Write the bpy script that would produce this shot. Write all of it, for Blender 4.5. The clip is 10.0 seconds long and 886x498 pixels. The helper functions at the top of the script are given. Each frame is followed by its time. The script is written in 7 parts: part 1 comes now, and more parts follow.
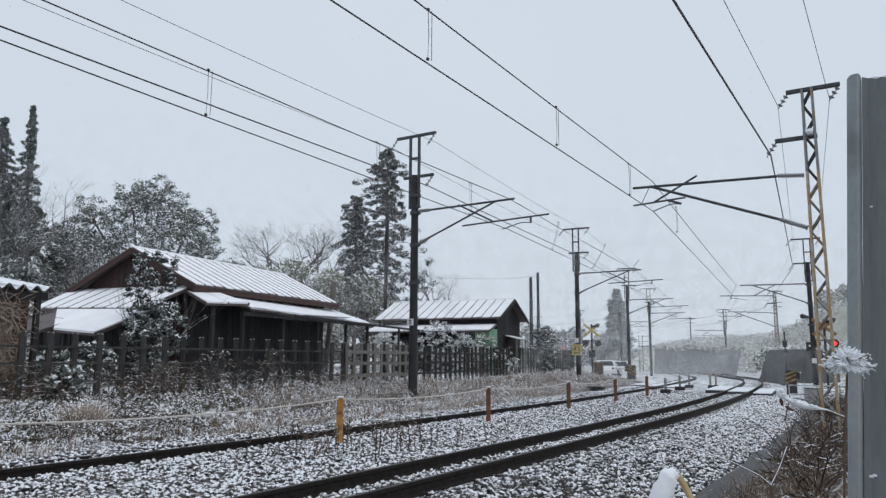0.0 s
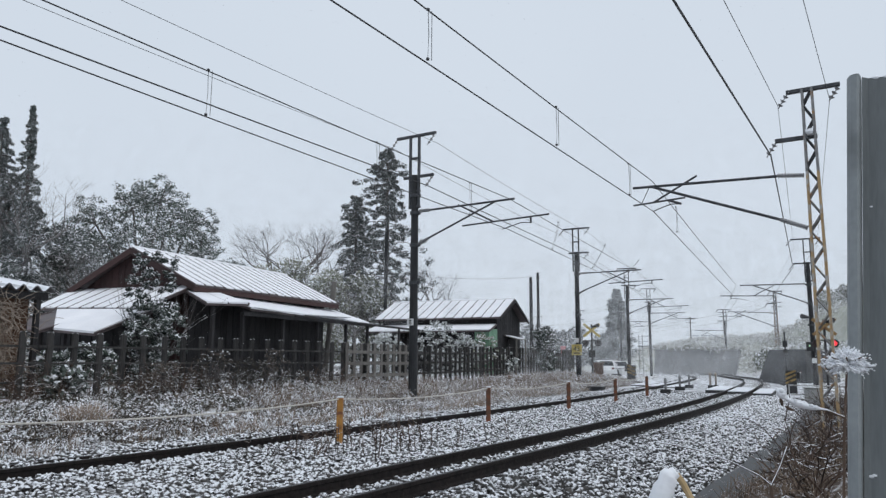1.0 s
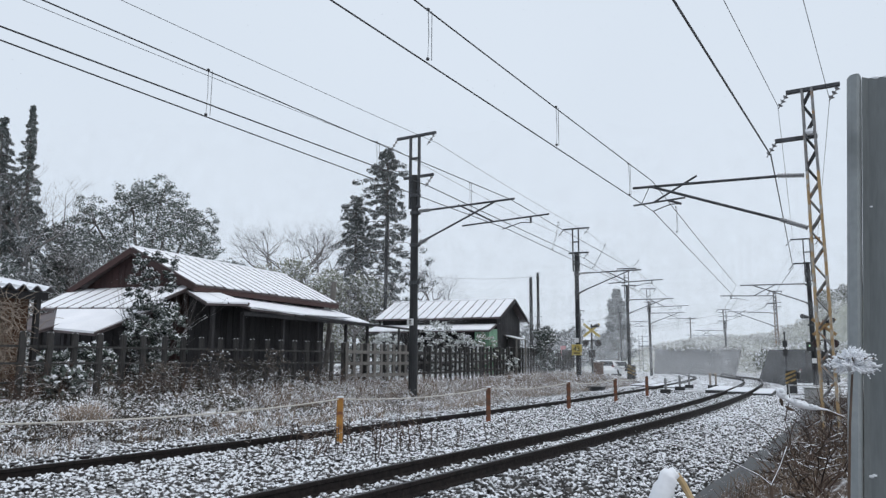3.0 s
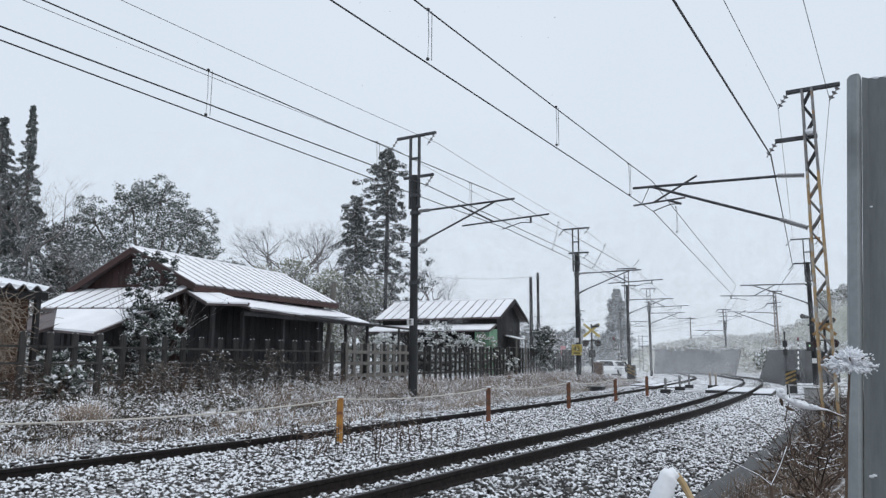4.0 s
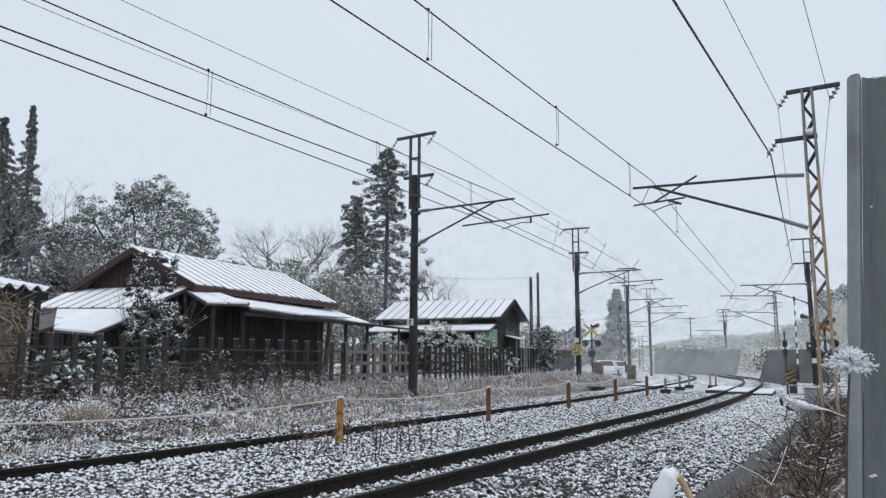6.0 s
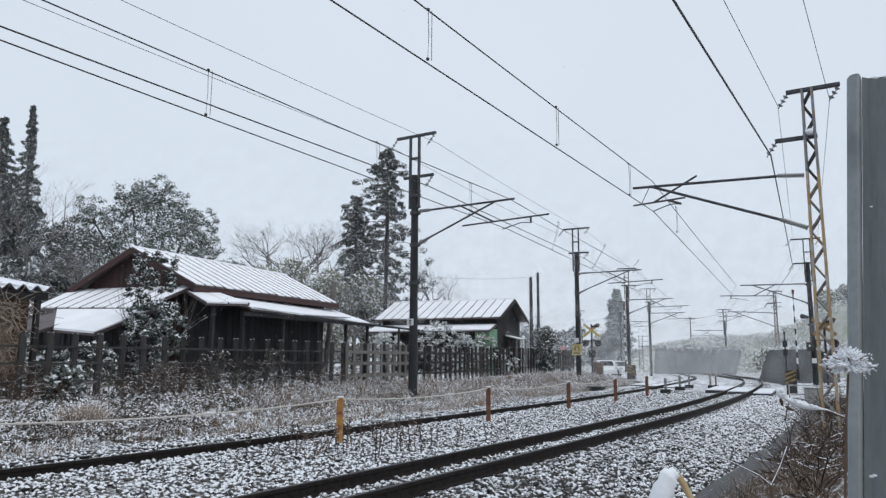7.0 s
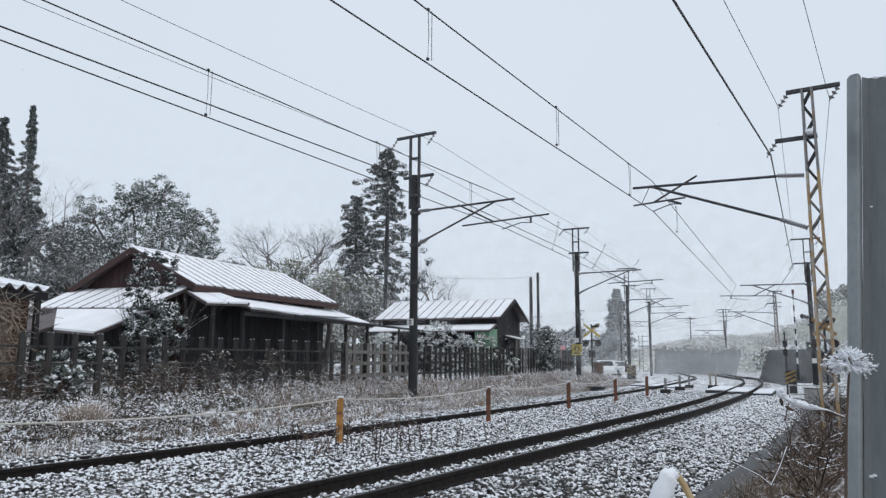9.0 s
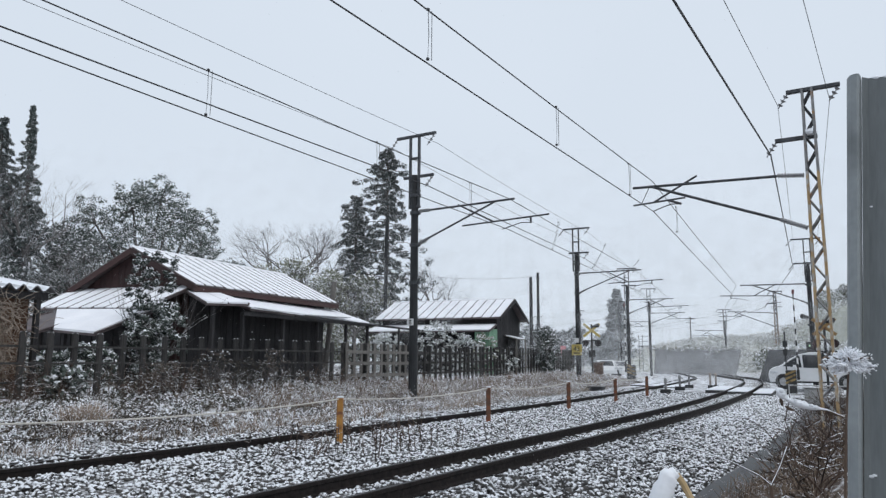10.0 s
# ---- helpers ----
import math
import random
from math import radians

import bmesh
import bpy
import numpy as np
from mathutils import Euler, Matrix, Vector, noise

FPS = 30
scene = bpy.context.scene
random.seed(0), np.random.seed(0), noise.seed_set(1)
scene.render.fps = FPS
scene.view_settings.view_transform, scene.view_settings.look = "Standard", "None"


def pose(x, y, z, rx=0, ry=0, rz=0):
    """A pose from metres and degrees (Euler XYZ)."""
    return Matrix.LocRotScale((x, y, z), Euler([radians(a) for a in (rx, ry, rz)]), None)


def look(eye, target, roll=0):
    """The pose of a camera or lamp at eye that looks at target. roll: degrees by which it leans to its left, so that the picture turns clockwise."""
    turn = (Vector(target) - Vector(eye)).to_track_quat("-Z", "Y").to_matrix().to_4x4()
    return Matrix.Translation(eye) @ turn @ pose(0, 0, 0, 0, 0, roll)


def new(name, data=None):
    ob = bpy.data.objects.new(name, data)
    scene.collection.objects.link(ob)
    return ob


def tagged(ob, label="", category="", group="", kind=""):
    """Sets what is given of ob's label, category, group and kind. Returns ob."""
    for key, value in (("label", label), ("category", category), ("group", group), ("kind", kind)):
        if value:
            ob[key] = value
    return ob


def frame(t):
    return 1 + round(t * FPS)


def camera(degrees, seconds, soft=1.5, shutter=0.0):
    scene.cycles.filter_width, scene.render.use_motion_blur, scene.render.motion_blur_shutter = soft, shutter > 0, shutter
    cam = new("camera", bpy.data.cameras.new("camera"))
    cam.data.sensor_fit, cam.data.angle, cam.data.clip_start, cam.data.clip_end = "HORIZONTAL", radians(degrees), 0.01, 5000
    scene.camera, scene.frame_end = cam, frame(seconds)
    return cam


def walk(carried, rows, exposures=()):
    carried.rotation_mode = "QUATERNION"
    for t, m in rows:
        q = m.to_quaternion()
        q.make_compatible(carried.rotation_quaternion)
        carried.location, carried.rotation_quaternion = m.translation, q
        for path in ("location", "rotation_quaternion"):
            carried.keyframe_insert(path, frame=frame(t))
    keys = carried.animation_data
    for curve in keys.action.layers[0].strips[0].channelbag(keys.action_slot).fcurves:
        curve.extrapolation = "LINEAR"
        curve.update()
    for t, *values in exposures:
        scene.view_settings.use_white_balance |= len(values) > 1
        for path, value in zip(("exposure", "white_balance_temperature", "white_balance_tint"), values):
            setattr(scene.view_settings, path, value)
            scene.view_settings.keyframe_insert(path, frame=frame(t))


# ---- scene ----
EYE_Z = 1.37
cam = camera(63.82, 10.0, soft=1.35)
eye = Vector((0, 0, EYE_Z))
aim = eye + Vector((0, math.cos(radians(8.626)), math.sin(radians(8.626))))
walk(cam, [(0, look(eye, aim, 0.315)), (10, look(eye, aim, 0.315))],
     exposures=[(0, -0.08), (0.5, -0.22), (1.0, -0.06), (1.5, 0.02), (2.5, 0.06), (4.0, 0.09), (5.5, 0.04), (10, 0.04)])

# ---- light: an even deck of snow cloud, a faint wide sun behind it ----
world = bpy.data.worlds.new("overcast")
scene.world = world
world.use_nodes = True
wn, wl = world.node_tree.nodes, world.node_tree.links
wn.clear()
w_out = wn.new("ShaderNodeOutputWorld")
w_bg = wn.new("ShaderNodeBackground")
w_sky = wn.new("ShaderNodeTexSky")
w_sky.sky_type, w_sky.sun_disc = "NISHITA", False
w_sky.sun_elevation, w_sky.sun_rotation = radians(38), radians(150)
w_cloud = wn.new("ShaderNodeTexNoise")
w_cloud.inputs["Scale"].default_value = 1.6
w_cloud.inputs["Detail"].default_value = 3
w_ramp = wn.new("ShaderNodeValToRGB")
w_ramp.color_ramp.elements[0].position, w_ramp.color_ramp.elements[0].color = 0.3, (6.5, 7.25, 8.2, 1)
w_ramp.color_ramp.elements[1].position, w_ramp.color_ramp.elements[1].color = 0.7, (6.9, 7.65, 8.6, 1)
w_mix = wn.new("ShaderNodeMix")
w_mix.data_type = "RGBA"
w_mix.inputs[0].default_value = 0.97
wl.new(w_cloud.outputs["Fac"], w_ramp.inputs[0])
wl.new(w_sky.outputs[0], w_mix.inputs[6])
wl.new(w_ramp.outputs[0], w_mix.inputs[7])
wl.new(w_mix.outputs[2], w_bg.inputs[0])
w_bg.inputs[1].default_value = 0.1
wl.new(w_bg.outputs[0], w_out.inputs[0])
sun = new("sun", bpy.data.lights.new("sun", "SUN"))
sun.data.energy, sun.data.angle, sun.data.color = 0.8, radians(40), (1, 0.97, 0.93)
sun.matrix_world = look((0, 0, 60), (-25, 30, 0))


# ---- materials ----
def mat(name, a, b, scale=6.0, rough=0.8, bump=0.3, metal=0.0, snow=None, fine=40.0, island=0.0, wear=None, stretch=None, depth=0.02, snow_amp=0.5, snow_scale=5.0, spec=0.5):
    """a, b: the two ends of the colour range. snow: the slope (normal's z) above which snow lies. wear: (colour, amount)."""
    m = bpy.data.materials.new(name)
    m.use_nodes = True
    nt, n, l = m.node_tree, m.node_tree.nodes, m.node_tree.links
    p = n["Principled BSDF"]
    tc = n.new("ShaderNodeTexCoord")
    mp = n.new("ShaderNodeMapping")
    mp.inputs["Scale"].default_value = stretch or (1, 1, 1)
    l.new(tc.outputs["Object"], mp.inputs[0])
    coarse = n.new("ShaderNodeTexNoise")
    coarse.inputs["Scale"].default_value, coarse.inputs["Detail"].default_value = scale, 5
    grain = n.new("ShaderNodeTexNoise")
    grain.inputs["Scale"].default_value, grain.inputs["Detail"].default_value = fine, 3
    l.new(mp.outputs[0], coarse.inputs[0])
    l.new(mp.outputs[0], grain.inputs[0])
    add = n.new("ShaderNodeMath")
    add.operation = "MULTIPLY_ADD"
    add.inputs[1].default_value = 0.45
    l.new(grain.outputs["Fac"], add.inputs[0])
    l.new(coarse.outputs["Fac"], add.inputs[2])
    last = add.outputs[0]
    if island:
        geo = n.new("ShaderNodeNewGeometry")
        obi = n.new("ShaderNodeObjectInfo")
        for src in (geo.outputs["Random Per Island"], obi.outputs["Random"]):
            more = n.new("ShaderNodeMath")
            more.operation = "MULTIPLY_ADD"
            sub = n.new("ShaderNodeMath")
            sub.operation = "SUBTRACT"
            sub.inputs[1].default_value = 0.5
            l.new(src, sub.inputs[0])
            l.new(sub.outputs[0], more.inputs[0])
            more.inputs[1].default_value = island
            l.new(last, more.inputs[2])
            last = more.outputs[0]
    ramp = n.new("ShaderNodeValToRGB")
    e = ramp.color_ramp.elements
    e[0].position, e[0].color = 0.42, (*a, 1)
    e[1].position, e[1].color = 1.0, (*b, 1)
    l.new(last, ramp.inputs[0])
    col = ramp.outputs[0]
    if wear:
        wnz = n.new("ShaderNodeTexNoise")
        wnz.inputs["Scale"].default_value, wnz.inputs["Detail"].default_value = scale * 0.6, 6
        l.new(tc.outputs["Object"], wnz.inputs[0])
        wr = n.new("ShaderNodeValToRGB")
        wr.color_ramp.elements[0].position = 0.62 - wear[1] * 0.3
        wr.color_ramp.elements[1].position = 0.72 - wear[1] * 0.3
        l.new(wnz.outputs["Fac"], wr.inputs[0])
        mx = n.new("ShaderNodeMix")
        mx.data_type = "RGBA"
        l.new(wr.outputs[0], mx.inputs[0])
        l.new(col, mx.inputs[6])
        mx.inputs[7].default_value = (*wear[0], 1)
        col = mx.outputs[2]
    p.inputs["Roughness"].default_value = rough
    p.inputs["Metallic"].default_value = metal
    p.inputs["Specular IOR Level"].default_value = spec
    if snow is not None:
        g2 = n.new("ShaderNodeNewGeometry")
        sep = n.new("ShaderNodeSeparateXYZ")
        l.new(g2.outputs["Normal"], sep.inputs[0])
        sn = n.new("ShaderNodeTexNoise")
        sn.inputs["Scale"].default_value, sn.inputs["Detail"].default_value = snow_scale, 4
        l.new(tc.outputs["Object"], sn.inputs[0])
        ma = n.new("ShaderNodeMath")
        ma.operation = "MULTIPLY_ADD"
        ma.inputs[1].default_value = snow_amp * 2
        l.new(sn.outputs["Fac"], ma.inputs[0])
        l.new(sep.outputs["Z"], ma.inputs[2])
        mr = n.new("ShaderNodeMapRange")
        mr.inputs[1].default_value, mr.inputs[2].default_value = snow + snow_amp - 0.12, snow + snow_amp + 0.12
        l.new(ma.outputs[0], mr.inputs[0])
        mx = n.new("ShaderNodeMix")
        mx.data_type = "RGBA"
        l.new(mr.outputs[0], mx.inputs[0])
        l.new(col, mx.inputs[6])
        mx.inputs[7].default_value = (0.84, 0.86, 0.9, 1)
        col = mx.outputs[2]
    l.new(col, p.inputs["Base Color"])
    if bump:
        bp = n.new("ShaderNodeBump")
        bp.inputs["Strength"].default_value, bp.inputs["Distance"].default_value = bump, depth
        l.new(add.outputs[0], bp.inputs["Height"])
        l.new(bp.outputs[0], p.inputs["Normal"])
    return m


def glow(name, colour, strength):
    m = bpy.data.materials.new(name)
    m.use_nodes = True
    p = m.node_tree.nodes["Principled BSDF"]
    p.inputs["Base Color"].default_value = (*colour, 1)
    p.inputs["Emission Color"].default_value = (*colour, 1)
    p.inputs["Emission Strength"].default_value = strength
    return m


SNOW = mat("snow", (0.76, 0.79, 0.84), (0.88, 0.89, 0.92), 3, 0.85, 0.5, fine=25)
STONE = mat("ballast_stone", (0.025, 0.024, 0.024), (0.1, 0.095, 0.09), 14, 0.8, 0.3, snow=0.77, island=0.5, snow_amp=0.38, snow_scale=5)
THINSTONE = mat("thinly_snowed_ballast_stone", (0.022, 0.021, 0.021), (0.09, 0.085, 0.08), 14, 0.75, 0.3, snow=0.9, island=0.5, snow_amp=0.4, snow_scale=6)
BALLAST = mat("ballast_bed", (0.03, 0.028, 0.027), (0.13, 0.12, 0.115), 30, 0.9, 0.8, snow=1.06, snow_amp=0.5, snow_scale=16)
EARTH = mat("snowy_earth", (0.07, 0.055, 0.04), (0.2, 0.17, 0.13), 4, 0.95, 0.6, snow=0.97, snow_amp=0.6, snow_scale=4)
RAIL = mat("rail_steel", (0.008, 0.007, 0.0075), (0.03, 0.024, 0.022), 14, 0.7, 0.5, spec=0.15)
RAIL_TOP = mat("polished_rail_head", (0.016, 0.016, 0.018), (0.05, 0.049, 0.05), 9, 0.5, 0.2, spec=0.3)
SLEEPER = mat("sleeper_concrete", (0.14, 0.13, 0.125), (0.3, 0.29, 0.28), 10, 0.9, 0.4, snow=0.85, snow_amp=0.4)
POLE = mat("dark_wet_concrete", (0.012, 0.0125, 0.014), (0.045, 0.047, 0.05), 5, 0.65, 0.3, stretch=(1, 1, 0.2), spec=0.25)
STEEL = mat("dark_galvanised_steel", (0.03, 0.032, 0.036), (0.1, 0.104, 0.112), 9, 0.55, 0.2, metal=0.3, spec=0.3)
WIRE = mat("wire_metal", (0.03, 0.03, 0.033), (0.07, 0.07, 0.075), 5, 0.5, 0, metal=0.5)
INSUL = mat("insulator_porcelain", (0.12, 0.12, 0.125), (0.34, 0.34, 0.35), 9, 0.25, 0)
TOWER = mat("grey_lattice_steel", (0.13, 0.13, 0.135), (0.3, 0.3, 0.3), 7, 0.6, 0.2, metal=0.2, wear=((0.3, 0.17, 0.08), 0.25))
RUSTY = mat("weathered_ochre_steel", (0.3, 0.19, 0.09), (0.52, 0.37, 0.2), 6, 0.75, 0.2, wear=((0.42, 0.4, 0.37), 0.45))
PALERUST = mat("pale_rust_stained_steel", (0.2, 0.17, 0.15), (0.36, 0.32, 0.29), 5, 0.75, 0.2, wear=((0.3, 0.19, 0.12), 0.35))
OCHRE = mat("ochre_painted_post", (0.3, 0.13, 0.025), (0.5, 0.25, 0.06), 8, 0.7, 0.2, wear=((0.16, 0.06, 0.03), 0.3))
REDPOST = mat("rust_red_post", (0.1, 0.035, 0.02), (0.24, 0.085, 0.04), 9, 0.75, 0.2, wear=((0.1, 0.05, 0.03), 0.5))
ROPE = mat("weathered_rope", (0.4, 0.37, 0.33), (0.66, 0.63, 0.58), 30, 0.9, 0.2)
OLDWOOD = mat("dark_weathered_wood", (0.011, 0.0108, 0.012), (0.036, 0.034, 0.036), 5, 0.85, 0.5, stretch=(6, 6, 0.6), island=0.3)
REDWOOD = mat("reddish_brown_boards", (0.026, 0.013, 0.013), (0.07, 0.034, 0.031), 5, 0.8, 0.5, stretch=(1, 6, 6), island=0.3)
FENCEWOOD = mat("dark_fence_wood", (0.013, 0.0125, 0.0125), (0.055, 0.052, 0.05), 6, 0.85, 0.5, stretch=(4, 4, 0.5), island=0.4, snow=0.72)
PALEWOOD = mat("grey_lattice_wood", (0.09, 0.083, 0.076), (0.2, 0.187, 0.172), 6, 0.85, 0.5, stretch=(4, 4, 0.5), island=0.3, snow=0.8)
GREENWALL = mat("pale_green_boards", (0.15, 0.3, 0.2), (0.25, 0.42, 0.29), 4, 0.8, 0.3, stretch=(5, 5, 0.5), island=0.1)
TIN = mat("dark_tin_roof", (0.05, 0.04, 0.042), (0.14, 0.11, 0.11), 4, 0.5, 0.2, metal=0.3)
ROOFSNOW = mat("thin_roof_snow", (0.8, 0.81, 0.85), (0.92, 0.92, 0.95), 1.6, 0.85, 0.4, fine=14)
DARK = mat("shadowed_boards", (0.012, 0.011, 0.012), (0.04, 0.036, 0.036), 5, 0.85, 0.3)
BARK = mat("snowy_bark", (0.035, 0.03, 0.027), (0.11, 0.095, 0.085), 10, 0.9, 0.6, snow=0.55)
LEAF = mat("dark_evergreen_leaf", (0.034, 0.05, 0.042), (0.11, 0.14, 0.115), 2, 0.6, 0, island=0.7, snow=0.5, snow_amp=0.35, snow_scale=2.2)
CAMELLIA = mat("dark_camellia_leaf", (0.03, 0.042, 0.036), (0.1, 0.12, 0.105), 2, 0.75, 0, island=0.7, snow=0.58, snow_amp=0.35, snow_scale=1.5)
CEDAR = mat("cedar_needle", (0.032, 0.043, 0.042), (0.1, 0.12, 0.112), 2, 0.7, 0, island=0.7, snow=0.55, snow_amp=0.35, snow_scale=2.2)
PALELEAF = mat("frosted_bamboo_leaf", (0.1, 0.115, 0.075), (0.3, 0.31, 0.23), 2, 0.7, 0, island=0.7, snow=0.35, snow_amp=0.3, snow_scale=1.0)
TWIG = mat("frosted_twig", (0.06, 0.054, 0.053), (0.16, 0.148, 0.145), 9, 0.9, 0.2, snow=0.7)
DRYGRASS = mat("dry_winter_grass", (0.16, 0.11, 0.075), (0.44, 0.34, 0.26), 3, 0.9, 0, island=0.9, snow=0.4, snow_amp=0.4, snow_scale=3)
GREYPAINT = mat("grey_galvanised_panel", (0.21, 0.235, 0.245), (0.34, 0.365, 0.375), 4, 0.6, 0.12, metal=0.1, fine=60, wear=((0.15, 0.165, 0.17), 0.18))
YELLOW = mat("warning_yellow", (0.4, 0.3, 0.07), (0.58, 0.46, 0.15), 6, 0.6, 0.1, wear=((0.6, 0.55, 0.4), 0.15))
BLACK = mat("black_paint", (0.012, 0.012, 0.013), (0.035, 0.035, 0.037), 6, 0.5, 0.1)
WHITE = mat("white_paint", (0.6, 0.6, 0.6), (0.8, 0.8, 0.8), 6, 0.5, 0.1)
ASPHALT = mat("wet_asphalt", (0.022, 0.023, 0.025), (0.055, 0.057, 0.06), 12, 0.6, 0.3)
SNOWBED = mat("trodden_snow_bed", (0.16, 0.16, 0.165), (0.42, 0.42, 0.435), 6, 0.9, 0.4, snow=1.0, snow_amp=0.4, snow_scale=3)
LITTER = mat("brown_leaf_litter", (0.035, 0.024, 0.018), (0.12, 0.085, 0.065), 9, 0.95, 0.9, snow=1.12, snow_amp=0.5, snow_scale=7)


# ---- mesh helpers ----
def thing(name, label, category, m=None, group="", kind=""):
    ob = new(name)
    ob.matrix_world = m or Matrix()
    ob.empty_display_size = 0.2
    return tagged(ob, label, category, group, kind)


def part(name, bm, material, parent=None, label="", m=None):
    me = bpy.data.meshes.new(name)
    bm.to_mesh(me)
    bm.free()
    ob = new(name, me)
    me.materials.append(material)
    if parent:
        ob.parent = parent
    if m:
        ob.matrix_basis = m
    if label:
        tagged(ob, label)
    return ob


def arr_mesh(name, verts, faces, material, parent=None, smooth=False):
    """verts (n, 3) and faces (m, k) as arrays."""
    me = bpy.data.meshes.new(name)
    verts, faces = np.asarray(verts, np.float32), np.asarray(faces, np.int32)
    k = faces.shape[1]
    me.vertices.add(len(verts))
    me.vertices.foreach_set("co", verts.ravel())
    me.loops.add(faces.size)
    me.loops.foreach_set("vertex_index", faces.ravel())
    me.polygons.add(len(faces))
    me.polygons.foreach_set("loop_start", np.arange(0, faces.size, k, dtype=np.int32))
    me.polygons.foreach_set("use_smooth", np.full(len(faces), smooth))
    me.update(calc_edges=True)
    me.validate()
    me.materials.append(material)
    ob = new(name, me)
    if parent:
        ob.parent = parent
    return ob


def box(bm, lo, hi, m=None, bevel=0.0):
    lo, hi = Vector(lo), Vector(hi)
    r = bmesh.ops.create_cube(bm, size=1, matrix=(m or Matrix()) @ Matrix.Translation((lo + hi) / 2) @ Matrix.Diagonal((*(hi - lo), 1)))
    if bevel:
        edges = {e for v in r["verts"] for e in v.link_edges}
        bmesh.ops.bevel(bm, geom=list(edges), offset=bevel, segments=1, affect="EDGES")
    return bm


def tube(bm, a, b, r, r2=None, sides=8, caps=True):
    a, b = Vector(a), Vector(b)
    d = b - a
    q = d.to_track_quat("Z", "Y").to_matrix().to_4x4()
    bmesh.ops.create_cone(bm, cap_ends=caps, segments=sides, radius1=r, radius2=r if r2 is None else r2, depth=d.length,
                          matrix=Matrix.Translation((a + b) / 2) @ q)
    return bm


def pipe(bm, pts, r, sides=6):
    """A tube along a line of points."""
    pts = [Vector(p) for p in pts]
    rings = []
    for i, p in enumerate(pts):
        d = (pts[min(i + 1, len(pts) - 1)] - pts[max(i - 1, 0)]).normalized()
        u = d.cross(Vector((0, 0, 1)))
        if u.length < 1e-3:
            u = d.cross(Vector((1, 0, 0)))
        u.normalize()
        v = d.cross(u)
        rr = r[i] if isinstance(r, (list, tuple)) else r
        rings.append([bm.verts.new(p + rr * (math.cos(a) * u + math.sin(a) * v)) for a in [2 * math.pi * k / sides for k in range(sides)]])
    for a, b in zip(rings, rings[1:]):
        for k in range(sides):
            bm.faces.new((a[k], a[(k + 1) % sides], b[(k + 1) % sides], b[k]))
    bm.faces.new(rings[0][::-1])
    bm.faces.new(rings[-1])
    return bm


def quad_slab(bm, p, t):
    """A slab from four corner points, thickened downwards by t."""
    top = [bm.verts.new(v) for v in p]
    low = [bm.verts.new(Vector(v) - Vector((0, 0, t))) for v in p]
    n = len(p)
    bm.faces.new(top)
    bm.faces.new(low[::-1])
    for i in range(n):
        bm.faces.new((top[i], low[i], low[(i + 1) % n], top[(i + 1) % n]))
    bmesh.ops.recalc_face_normals(bm, faces=bm.faces)
    return bm


def lerp(a, b, t):
    return Vector(a).lerp(Vector(b), t)


# ---- the lines of the railway: the tracks' own curve, and the line along which masts, wires and fences are set out ----
STEP = 0.5
RUN = np.arange(-42, 150, STEP)
zero = int(np.argmin(abs(RUN)))


def swept(knots, bends, heading, x0):
    """Heading and place all along a line of that curvature, which passes x0, 10 at s = 0."""
    bend = np.interp(RUN, knots, bends)
    bend[RUN < -12] = 0
    turn = -np.cumsum(bend) * STEP
    turn += radians(heading) - turn[zero]
    px, py = np.cumsum(np.sin(turn)) * STEP, np.cumsum(np.cos(turn)) * STEP
    return turn, px + x0 - px[zero], py + 10 - py[zero]


head, line_x, line_y = swept([-6, 8, 16, 22, 27, 32, 40, 52, 70, 110], [0.00052, 0.00277, 0.00489, 0.00481, 0.00385, 0.00379, 0.00498, 0.00642, 0.00711, 0.00751], 32.42, 0.392)
line_z = np.interp(RUN, [-6, 15, 30, 45, 65, 110], [0.012, -0.019, -0.001, -0.058, -0.36, -0.1])
line_z = np.convolve(np.pad(line_z, 11, mode="edge"), np.ones(23) / 23, "valid")
set_head, set_x, set_y = swept([-12, 5, 15, 25, 32, 40, 50, 65, 90], [0.0006, 0.0023, 0.0024, 0.0044, 0.0072, 0.0084, 0.0084, 0.0091, 0.0092], 32.656, 0.376)
set_z = np.interp(RUN, [-12, 18, 26, 33, 42, 55, 90], [0, 0, 0.2236, -0.1445, -0.2379, -0.308, 0.019])
set_z = np.convolve(np.pad(set_z, 11, mode="edge"), np.ones(23) / 23, "valid")
SPACING = 4.345
GAUGE = 1.067


def tp(s, o, z=0.0):
    """Where s along and o to the right lie on the setting-out line; z above its level."""
    th = np.interp(s, RUN, set_head)
    return Vector((np.interp(s, RUN, set_x) + o * math.cos(th), np.interp(s, RUN, set_y) - o * math.sin(th), np.interp(s, RUN, set_z) + z))


def tm(s, o, z=0.0, turn=0.0, level=False):
    """A pose there: x to the right of the line, y along it."""
    v = tp(s, o, z)
    if level:
        v.z = z
    th = float(np.interp(s, RUN, set_head))
    return Matrix.Translation(v) @ Matrix.Rotation(-th + radians(turn), 4, "Z")


def track_p(s, o, z=0.0):
    """Where s along and o to the right of the near track's middle lie; z above its rail head."""
    th = np.interp(s, RUN, head)
    return Vector((np.interp(s, RUN, line_x) + o * math.cos(th), np.interp(s, RUN, line_y) - o * math.sin(th), np.interp(s, RUN, line_z) + z))


def track_m(s, o):
    return Matrix.Translation(track_p(s, o)) @ Matrix.Rotation(-float(np.interp(s, RUN, head)), 4, "Z")


